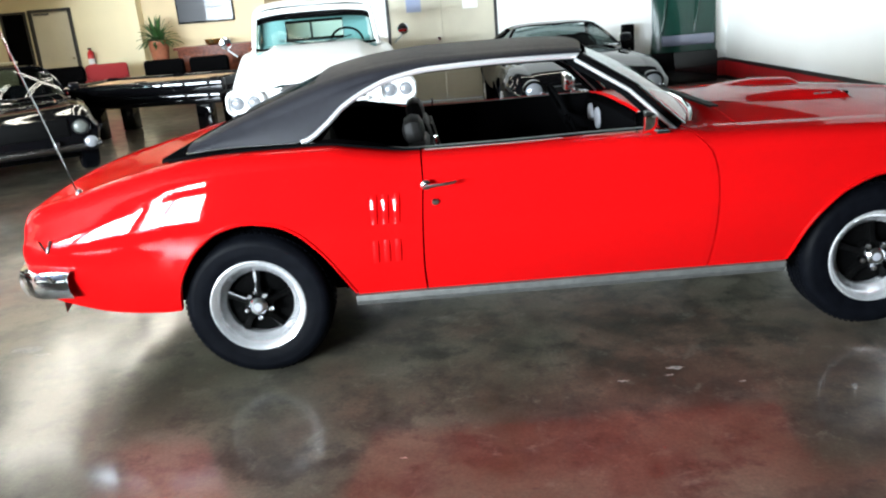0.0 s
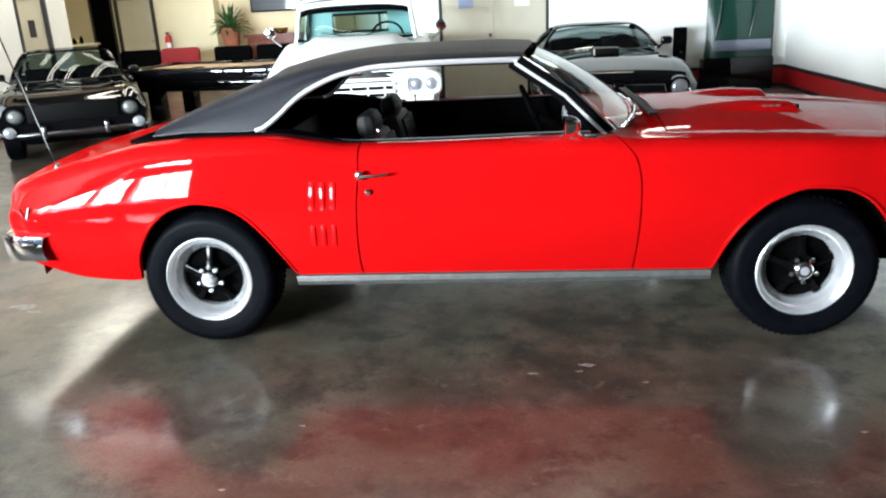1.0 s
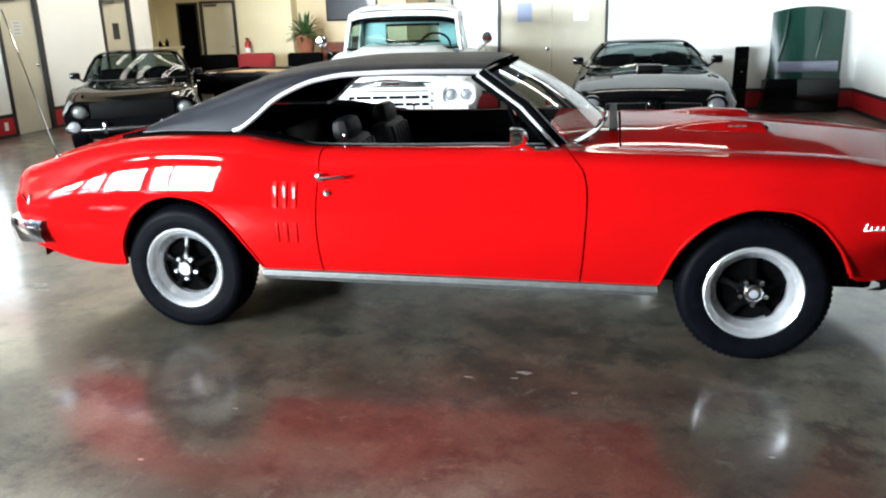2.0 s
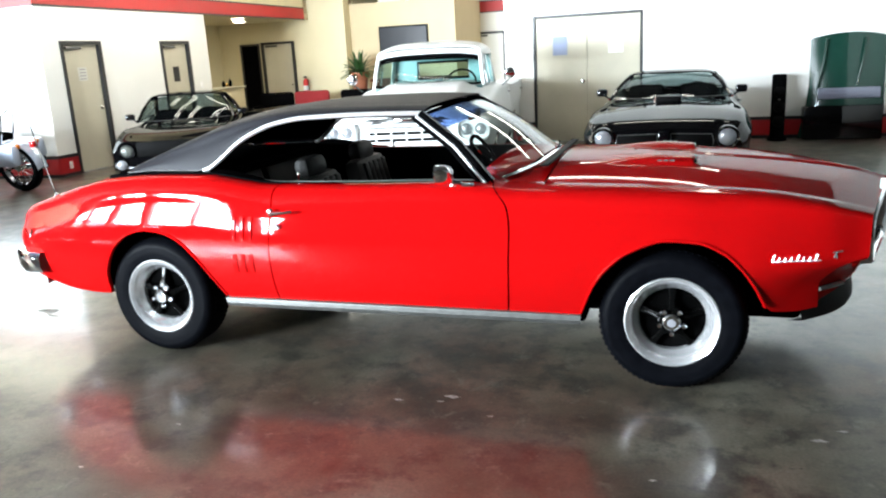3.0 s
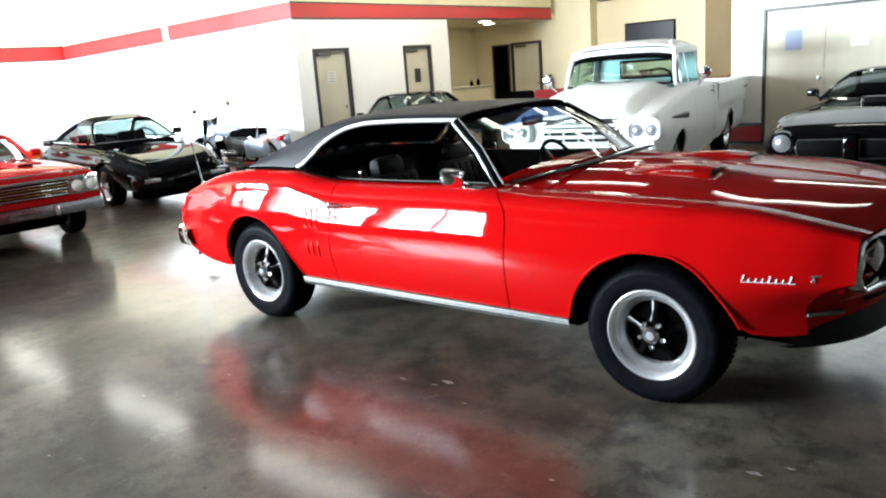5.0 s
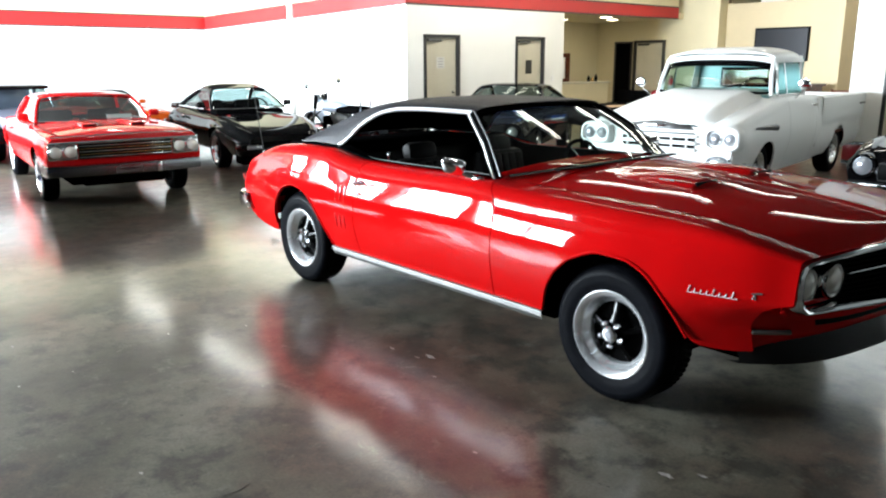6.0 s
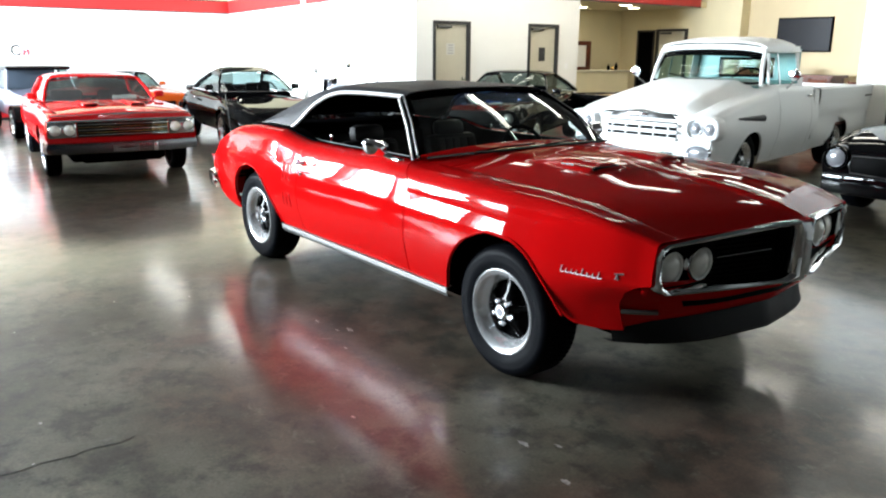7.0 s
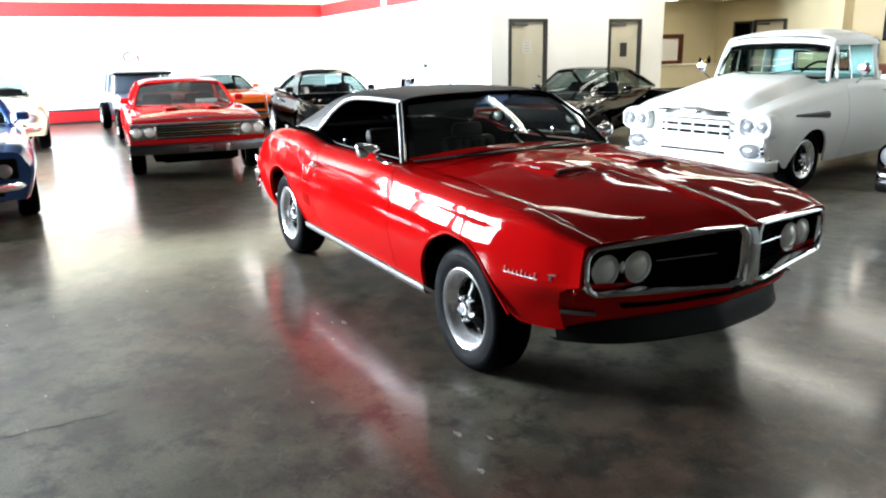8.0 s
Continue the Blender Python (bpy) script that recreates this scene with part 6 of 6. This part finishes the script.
# ---- motorcycle ----
def motorcycle():
    t = thing("motorcycle", pose(-8.28, 4.15, 0, 0, 0, 182) @ pose(0, 0, 0, -7, 0, 0) @ Matrix.Scale(1.08, 4), "pale blue and chrome cruiser motorcycle on its side stand", "motorcycle")
    for x, R in ((.78, .33), (-.72, .32)):
        w = part("wheel", turned([(R * .72, -.05), (R * .9, -.06), (R, -.03), (R, .03), (R * .9, .06), (R * .72, .05)], 36, "y", caps=False), RUBBER, t, "black motorcycle tyre")
        w.matrix_local = pose(x, 0, R)
        part("rim", turned([(R * .74, -.04), (R * .66, 0), (R * .74, .04)], 36, "y", caps=False), CHROME, w)
        sp = bmesh.new()
        for i in range(20):
            a = 2 * math.pi * i / 20
            tube(sp, [(.03 * math.cos(a + .6), .03 * (-1) ** i, .03 * math.sin(a + .6)), (R * .68 * math.cos(a), 0, R * .68 * math.sin(a))], .004, 4)
        part("spokes", sp, CHROME, w)
        part("hub", turned([(0, -.05), (.05, -.05), (.05, .05), (0, .05)], 16, "y"), CHROME, w)
        b = grid([[(R * 1.10 * math.cos(a), y, R * 1.10 * math.sin(a) - abs(y) * .3) for y in (-.09, -.05, 0, .05, .09)] for a in (span(.3, 2.6, 14) if x > 0 else span(.6, 3.1, 14))])
        ob = part("mudguard", lip(b, lambda p: Vector((0, 0, -1)), .015), PALEBLUE, t, "pale blue mudguard")
        ob.matrix_local = pose(x, 0, R)
    part("tank", turned([(0, -.34), (.06, -.30), (.115, -.12), (.13, .06), (.11, .20), (0, .27)], 20, "x"), PALEBLUE, t, "pale blue fuel tank").matrix_local = pose(.20, 0, .76) @ Matrix.Diagonal((1, 1.15, .85, 1))
    part("seat", boxed(-.62, -.02, -.15, .15, .66, .76, bevel=.045), TRIM, t, "black leather saddle")
    part("engine_case", boxed(-.22, .28, -.16, .16, .28, .48, bevel=.05), CHROME, t, "chrome engine case")
    for a in (-25, 25):
        c = bmesh.new()
        for i in range(7):
            box(c, -.075, .075, -.09, .09, .02 + i * .03, .036 + i * .03, bevel=.004)
        box(c, -.05, .05, -.06, .06, 0, .23)
        part("cylinder", c, STEEL, t, "finned cylinder").matrix_local = pose(.06, 0, .44, 0, a, 0)
    for y, z in ((-.17, .26), (-.17, .36)):
        part("exhaust", tube(bmesh.new(), [(.25, y * .8, .48), (.20, y, z + .02), (-.20, y - .02, z), (-.95, y - .03, z + .02)], .035, 10), CHROME, t, "chrome exhaust pipe")
    for y in (-.10, .10):
        part("fork", tube(bmesh.new(), [(.78, y, .33), (.52, y, .95)], .022, 8), CHROME, t, "chrome fork leg")
    part("handlebar", tube(bmesh.new(), [(.36, -.40, .98), (.44, -.30, 1.01), (.50, -.08, .95), (.50, .08, .95), (.44, .30, 1.01), (.36, .40, .98)], .014, 8), CHROME, t)
    headlamp(t, .66, 0, .88, .085)
    part("lamp_shell", turned([(0, -.12), (.06, -.10), (.088, -.02), (.088, 0)], 20, "x"), CHROME, t).matrix_local = pose(.66, 0, .88)
    for y in (-.30, .30):
        part("mirror", turned([(0, -.01), (.05, -.008), (.05, .006), (0, .01)], 14, "x"), CHROME, t).matrix_local = pose(.44, y * 1.1, 1.13)
        part("mirror_stem", tube(bmesh.new(), [(.44, y, 1.0), (.44, y * 1.1, 1.12)], .006, 5), CHROME, t)
    part("tail_lamp", boxed(-1.06, -1.0, -.05, .05, .58, .66, bevel=.015), REDLENS, t, "red tail lamp")
    part("air_cleaner", turned([(0, -.03), (.09, -.03), (.10, 0), (.085, .03), (0, .035)], 20, "y"), CHROME, t, "round chrome air cleaner").matrix_local = pose(.08, -.20, .58)
    part("primary_cover", boxed(-.30, .22, .15, .21, .26, .44, bevel=.05), CHROME, t, "chrome engine cover")
    part("crash_bar", tube(bmesh.new(), [(.40, -.05, .72), (.44, -.30, .60), (.44, -.30, .36), (.36, -.10, .25)], .016, 8), CHROME, t)
    part("crash_bar", tube(bmesh.new(), [(.40, .05, .72), (.44, .30, .60), (.44, .30, .36), (.36, .10, .25)], .016, 8), CHROME, t)
    part("oil_tank", boxed(-.40, -.20, -.16, -.06, .46, .66, bevel=.03), STEELDARK, t)
    part("sissy_bar", tube(bmesh.new(), [(-.62, -.10, .62), (-.74, -.10, 1.0), (-.76, 0, 1.06), (-.74, .10, 1.0), (-.62, .10, .62)], .012, 8), CHROME, t)
    part("rear_strut", tube(bmesh.new(), [(-.72, -.16, .34), (-.55, -.16, .68)], .028, 10), CHROME, t)
    part("rear_strut", tube(bmesh.new(), [(-.72, .16, .34), (-.55, .16, .68)], .028, 10), CHROME, t)
    for y in (-.16, .16):
        part("turn_signal", turned([(0, -.03), (.03, -.02), (.035, .015), (0, .025)], 12, "x"), AMBER, t).matrix_local = pose(-.92, y, .62)
    part("frame_tube", tube(bmesh.new(), [(.50, 0, .92), (.30, 0, .66), (.30, 0, .26), (-.40, 0, .26), (-.72, 0, .34)], .022, 8), BLACK, t)
    for y in (-1, 1):
        part("saddlebag", boxed(-.95, -.50, min(y * .15, y * .30), max(y * .15, y * .30), .38, .66, bevel=.06), PALEBLUE, t, "pale blue hard saddlebag")
        part("side_cover", boxed(-.36, -.08, min(y * .10, y * .17), max(y * .10, y * .17), .42, .64, bevel=.03), STEEL, t)
        part("fork_shroud", tube(bmesh.new(), [(.62, y * .10, .72), (.53, y * .10, .94)], .036, 10), BLACK, t)
    part("radiator_block", boxed(.30, .38, -.14, .14, .34, .60, bevel=.02), UNDER, t)
    part("side_stand", tube(bmesh.new(), [(-.05, .12, .28), (-.10, .26, .035)], .012, 6), STEEL, t)


motorcycle()

# white post in front of the side wall
post = thing("post", pose(-9.9, 4.05, 0), "slim white painted steel post", "post", kind="structure")
part("shaft", tube(bmesh.new(), [(0, 0, 0.02), (0, 0, CEIL)], .05, 16), WALL, post)
part("base_plate", boxed(-.11, .11, -.11, .11, 0, .02, bevel=.004), WALL, post)


# ---- pool table and lounge ----
def pool_table():
    t = thing("pool_table", pose(-4.55, 7.85, 0, 0, 0, -8), "black pool table with tan cloth", "pool table")
    part("slate_bed", boxed(-1.12, 1.12, -.62, .62, .72, .765), FELT, t, "tan cloth bed", smooth=False)
    for a in ((-1.27, 1.27, -.77, -.62), (-1.27, 1.27, .62, .77)):
        part("rail", boxed(*a, .62, .80, bevel=.02), BLACK, t, "glossy black rail")
    for a in ((-1.27, -1.12, -.62, .62), (1.12, 1.27, -.62, .62)):
        part("rail", boxed(*a, .62, .80, bevel=.02), BLACK, t)
    for x in (-1.12, 0, 1.12):
        for y in (-.62, .62):
            ob = part("pocket", turned([(.055, .74), (.075, .806), (.085, .806), (.085, .74)], 16, "z", caps=False), TRIM, t)
            ob.matrix_local = pose(x, y, 0)
    part("apron", boxed(-1.18, 1.18, -.68, .68, .45, .62, bevel=.02), BLACK, t)
    for x in (-.85, .85):
        for y in (-.48, .48):
            part("leg", boxed(x - .11, x + .11, y - .11, y + .11, 0, .45, bevel=.02), BLACK, t, "square black leg")
    for x in (-1.2, -.6, .6, 1.2):
        part("rail_sight", turned([(0, 0), (.012, 0), (0, .004)], 10, "z"), PAPER, t).matrix_local = pose(x, -.70, .80)
    return t


pool_table()


def armchair(m, mat, label):
    t = thing("armchair", m, label, "armchair", "lounge chairs")
    part("seat", boxed(-.30, .30, -.32, .30, .22, .44, bevel=.06), mat, t)
    part("backrest", boxed(-.42, .42, .26, .44, .22, .88, bevel=.07), mat, t)
    for x in (-1, 1):
        part("arm", boxed(min(x * .30, x * .44), max(x * .30, x * .44), -.34, .30, .10, .60, bevel=.05), mat, t)
        for y in (-.26, .34):
            part("leg", boxed(x * .36 - .03, x * .36 + .03, y - .03, y + .03, 0, .12), WOOD, t, smooth=False)
    return t


armchair(pose(-7.15, 12.4, 0, 0, 0, 20), REDCLOTH, "red upholstered lounge armchair")
armchair(pose(-8.0, 12.1, 0, 0, 0, 10), TRIM, "black leather lounge armchair")
armchair(pose(-6.0, 12.2, 0, 0, 0, 0), TRIM, "black leather lounge armchair")
armchair(pose(-5.1, 12.2, 0, 0, 0, -6), TRIM, "black leather lounge armchair")


def bar_cabinet():
    t = thing("bar_cabinet", pose(-5.15, 13.85, 0), "dark cherry wood bar cabinet with bowed front", "cabinet")
    part("body", grid([[(x, .35 - (.62 + .10 * math.cos(x / .85 * 1.5)) * (1 - q), z) for x in span(-.85, .85, 16)] for q, z in ((0, 0), (0, 1.0), (0, 1.02))]), WOOD, t)
    part("sides", boxed(-.85, .85, -.20, .35, 0, 1.0), WOOD, t, smooth=False)
    top = grid([[(x, .37 - (.70 + .10 * math.cos(x / .92 * 1.5)), z) for x in span(-.92, .92, 16)] + [(.92, .37, z), (-.92, .37, z)] for z in (1.0, 1.06)])
    part("top_edge", top, WOOD, t)
    b = bmesh.new()
    ring = [(x, .37 - (.70 + .10 * math.cos(x / .92 * 1.5)), 1.06) for x in span(-.92, .92, 16)] + [(.92, .37, 1.06), (-.92, .37, 1.06)]
    b.faces.new([b.verts.new(p) for p in ring])
    part("top", b, WOOD, t, smooth=False)
    for i in range(5):
        x = -.68 + i * .34
        y = .35 - (.62 + .10 * math.cos(x / .85 * 1.5))
        part("front_panel", boxed(x - .13, x + .13, y - .02, y + .01, .15, .88, bevel=.012), WOOD, t)
    return t


bar_cabinet()
bowl = tagged(part("copper_bowl", turned([(0, 1.062), (.09, 1.062), (.15, 1.10), (.17, 1.19), (.16, 1.19), (.13, 1.10), (0, 1.08)], 24), BRASS), "brass bowl on the bar cabinet", "bowl")
bowl.matrix_world = pose(-5.2, 13.6, 0)


def potted_plant():
    t = thing("potted_plant", pose(-6.42, 13.7, 0), "leafy green plant in a terracotta pot on a wooden stand", "plant")
    part("stand", turned([(0, 0), (.20, 0), (.20, .05), (.10, .12), (.09, .55), (.17, .62), (.19, .66), (0, .66)], 20), WOOD, t, "turned wooden stand")
    part("pot", turned([(0, .66), (.15, .66), (.22, 1.16), (.24, 1.18), (.24, 1.24), (.20, 1.24), (.19, 1.18), (0, 1.17)], 24), TERRA, t, "terracotta pot")
    rng = random.Random(4)
    for i in range(130):
        a, lean, ln = rng.uniform(0, 6.283), rng.uniform(.2, 1.5), rng.uniform(.28, .58)
        d = Vector((math.cos(a) * math.sin(lean), math.sin(a) * math.sin(lean), math.cos(lean)))
        s = d.cross(Vector((0, 0, 1))).normalized() * rng.uniform(.022, .045)
        rows = []
        for q in span(0, 1, 5):
            p = Vector((0, 0, 1.2)) + d * ln * q + Vector((0, 0, -.30 * q * q * math.sin(lean) + .12 * q))
            wd = math.sin(math.pi * (.12 + .86 * q)) ** .8
            rows.append([p - s * wd, p + Vector((0, 0, -.012)), p + s * wd])
        part("leaf", grid(rows), LEAF, t)
    return t


potted_plant()


def storage_box(m, w, h, mat, label):
    t = thing("storage_box", m, label, "box", "boxes on the loft")
    part("body", boxed(-w / 2, w / 2, -.20, .20, 0, h - .03, bevel=.008), mat, t)
    part("lid", boxed(-w / 2 - .012, w / 2 + .012, -.212, .212, h - .03, h, bevel=.008), mat, t)
    return t


storage_box(pose(-5.95, TVW + .50, 2.88), .62, .40, SHADE, "pale grey storage box on the loft")
storage_box(pose(-4.95, TVW + .52, 2.88), .95, .32, DOORPAINT, "beige storage box on the loft")
tv = thing("television", pose(-5.5, TVW - 0.03, 1.93), "dark flat wall-hung television", "television")
part("screen", boxed(-.62, .62, -.035, -.03, -.35, .35), SCREEN, tv, smooth=False)
part("case", boxed(-.65, .65, -.03, .03, -.385, .385, bevel=.01), TRIM, tv)


def extinguisher():
    t = thing("fire_extinguisher", pose(-8.12, BACK_WALL - .09, .70), "red fire extinguisher hung on the wall", "fire extinguisher")
    part("cylinder", turned([(0, 0), (.065, .005), (.075, .03), (.075, .36), (.05, .42), (.025, .44), (.025, .47), (0, .47)], 20), EXTRED, t, "red steel cylinder")
    part("valve", boxed(-.03, .03, -.07, .03, .46, .50, bevel=.01), BLACKTRIM, t)
    part("hose", tube(bmesh.new(), [(.0, -.05, .47), (.09, -.04, .40), (.085, -.02, .15)], .012, 6), BLACKTRIM, t)
    part("label_band", turned([(.0765, .14), (.0765, .26)], 20, caps=False), PAPER, t)
    part("bracket", boxed(-.04, .04, .06, .09, .15, .40), STEEL, t, smooth=False)


extinguisher()
ct = thing("counter", pose(0, 0, 0), "cream reception counter with a pale top", "counter")
part("counter_front", boxed(-10.55, -9.35, 10.9, 11.05, 0, 1.02), CREAM, ct, smooth=False)
part("counter_side", boxed(-9.5, -9.35, 11.05, 13.1, 0, 1.02), CREAM, ct, smooth=False)
part("counter_top", boxed(-9.95, -9.30, 10.85, 13.15, 1.02, 1.06, bevel=.01), DOORPAINT, ct)
pic = thing("framed_picture", pose(-9.36, 11.05, 1.45), "framed picture in a wide dark wooden frame", "picture")
pic.matrix_world = pose(RX + .03, 12.45, 1.40) @ Matrix.Diagonal((1, 1.2, .92, 1))
part("picture_sheet", boxed(0, .012, -.30, .30, -.32, .32), PAPER, pic, smooth=False)
for a in ((-.42, .42, .30, .42), (-.42, .42, -.42, -.30), (-.42, -.28, -.30, .30), (.28, .42, -.30, .30)):
    part("frame", boxed(0, .035, *a, bevel=.01), WOOD, pic, "dark wooden frame")
for i, (y, h) in enumerate(((12.6, .16), (12.75, .10), (12.9, .2))):
    o = tagged(part("desk_ornament", turned([(0, 0), (.04, 0), (.045, h * .5), (.02, h * .8), (0, h)], 14), TRIM if i != 1 else BRASS), "small dark ornament on the counter", "ornament", "counter ornaments")
    o.matrix_world = pose(-9.6, y, 1.06)


def wooden_chair(m):
    t = thing("wooden_chair", m, "brown wooden chair with a panelled back", "chair", "wooden chairs")
    part("seat", boxed(-.24, .24, -.24, .24, .42, .47, bevel=.012), WOOD, t)
    part("backrest", boxed(-.23, .23, .20, .235, .55, 1.0, bevel=.015), WOOD, t)
    for x in (-.21, .21):
        part("rear_leg", boxed(x - .022, x + .022, .20, .245, 0, 1.02, bevel=.006), WOOD, t)
        part("front_leg", boxed(x - .022, x + .022, -.235, -.19, 0, .43, bevel=.006), WOOD, t)
    return t


c0 = wooden_chair(pose(-3.9, 12.6, 0, 0, 0, 160))
copy_thing(c0, pose(-3.0, 12.2, 0, 0, 0, 200))
tb = thing("round_table", pose(-3.45, 13.3, 0), "dark wooden pedestal table", "table")
part("tabletop", turned([(0, .72), (.55, .72), (.57, .74), (.55, .76), (0, .76)], 32), WOOD, tb)
part("pedestal", turned([(.26, 0), (.24, .04), (.06, .12), (.05, .72), (0, .72)], 20), WOOD, tb)

# black loudspeaker tower and green display panel by the north wall
sp = thing("loudspeaker_tower", pose(2.70, 8.62, 0), "slim black loudspeaker tower", "loudspeaker")
part("cabinet", turned([(0, 0), (.14, 0), (.14, .04), (.105, .06), (.105, .98), (.09, 1.0), (0, 1.0)], 24), TRIM, sp)
for z in (.30, .52, .74):
    part("driver", turned([(0, .0), (.05, .012), (.075, .0), (.08, .012), (.085, 0)], 20, "y"), GRILLE, sp).matrix_local = pose(0, -.100, z, 0, 0, 180)
part("badge", boxed(-.02, .02, -.112, -.104, .62, .64), CHROME, sp, smooth=False)


def green_panel():
    t = thing("display_hood", pose(3.62, 8.72, 0, -4, 0, 0), "tall glossy dark green car hood stood on end against the wall", "car hood")
    rows = []
    for z in span(0.02, 1.56, 26):
        u = z / 1.56
        hw0 = .50 + .14 * max(0, 1 - u / .55) ** 1.5
        hw1 = .52
        rows.append([(lerp(-hw0, hw1, q) , -.10 - .13 * math.sin(math.pi * q) ** .7 * (.5 + .5 * math.sin(math.pi * min(1, u + .15))) , z - (.07 * (2 * q - 1) ** 2 if u > .8 else 0) * (u - .8) / .2) for q in span(0, 1, 18)])
    part("panel", lip(grid(rows), lambda p: Vector((0, 1, 0)), .05), GREEN, t, "dark green lacquered panel")
    for x in (-.30, .22):
        part("pressed_rib", tube(bmesh.new(), [(x - .10, -.20, .74), (x - .04, -.225, 1.1), (x, -.20, 1.48)], .016, 8), GREEN, t)
    part("glass_band", boxed(-.40, .44, -.262, -.235, .60, .76, bevel=.012), SILVER, t, "pale grey-green band")
    part("foot_block", boxed(-.58, .50, -.26, .02, 0, .50, bevel=.03), BLACK, t, "black lower block")


green_panel()

# wall lettering on the west wall: readable letters as text, the rest as bars


LW = WCX + .018
lt = thing("wall_logo", pose(LW, -.10, 1.47, 90, 0, 90) @ Matrix.Diagonal((.62, .62, 1, 1)), "black and red painted wall logo", "logo")
arc = [(.16 * math.cos(a), .16 * math.sin(a), 0) for a in span(.7, 5.6, 18)]
part("logo_ring", tube(bmesh.new(), arc, .030, 6, .3), BLACKTRIM, lt)
for x, h in ((.20, .20), (.34, .24)):
    part("logo_bar", boxed(x, x + .045, -.18, -.18 + h, 0, .012), LOGORED, lt, smooth=False)
part("logo_bar", boxed(.245, .34, -.04, .0, 0, .012), LOGORED, lt, smooth=False)
for i in range(5):
    part("logo_bar", boxed(.55 + i * .19, .68 + i * .19, -.03, .05, 0, .006), PAPER, lt, smooth=False)

# short irregular crack in the floor
cr = bmesh.new()
pts = [(.95 + .012 * math.sin(i * 2.1), -3.15 + i * .06, .0015) for i in range(12)]
tube(cr, pts, .003, 4, .3)
tagged(part("floor_crack", cr, JOINT), "thin irregular crack in the concrete floor", "crack", kind="structure")


# pale scuffs and dark spots on the floor
def floor_mark(x, y, r, seed, mat, label):
    rng = random.Random(seed)
    b = bmesh.new()
    n = 18
    ring = [b.verts.new((x + r * (1 + .5 * rng.uniform(-1, 1)) * math.cos(2 * math.pi * i / n) * 1.4, y + r * (1 + .5 * rng.uniform(-1, 1)) * math.sin(2 * math.pi * i / n) * .6, .0012)) for i in range(n)]
    b.faces.new(ring)
    return tagged(part("floor_scuff", b, mat, smooth=False), label, "scuff", "floor scuffs", "structure")


SCUFF = material("pale_scuff", (0.36, 0.34, 0.31), 0.5, noise_scale=40, noise_amount=0.4)
SPOT = material("dark_spot", (0.05, 0.04, 0.033), 0.4, noise_scale=40, noise_amount=0.4)
for i, (x, y, r) in enumerate(((.40, -1.14, .022), (.36, -1.20, .012), (.16, -1.22, .014), (-2.71, -.37, .06), (-2.60, -.45, .03), (.62, -1.30, .010), (1.95, -1.25, .02), (2.05, -1.15, .014), (2.25, -1.32, .02))):
    floor_mark(x, y, r, i, SCUFF, "pale scuff mark on the concrete floor")
for i, (x, y, r) in enumerate(((-.95, -2.25, .012), (.30, -1.02, .010), (.75, -2.0, .014), (.20, -2.45, .010), (1.30, -1.85, .012), (2.9, -1.6, .016), (-.3, -1.9, .009))):
    floor_mark(x, y, r, i + 40, SPOT, "dark spot on the concrete floor")

speck = random.Random(21)
for i in range(36):
    x, y = speck.uniform(-1.4, 2.6), speck.uniform(-3.0, -1.05)
    floor_mark(x, y, speck.uniform(.004, .011), i + 90, SPOT if i % 4 else SCUFF, "small dark speck on the concrete floor" if i % 4 else "small pale scuff on the concrete floor")


# small wall plates
def wall_plate(m, label):
    ob = part("wall_plate", boxed(-.035, .035, 0, .012, -.058, .058, bevel=.004), PAPER)
    ob.matrix_world = m
    part("switch", boxed(-.008, .008, .010, .020, -.016, .016, bevel=.002), FIXTURE, ob)
    return tagged(ob, label, "wall plate", "wall plates")


wall_plate(pose(PCX, 9.28, 1.22, 0, 0, -90), "white plastic light switch plate on the wall")
wall_plate(pose(PCX + .014, 5.50, .17, 0, 0, -90), "white plastic socket plate on the baseboard")
wall_plate(pose(-1.36, NORTH_WALL - .002, 1.22, 0, 0, 180), "white plastic light switch plate on the wall")
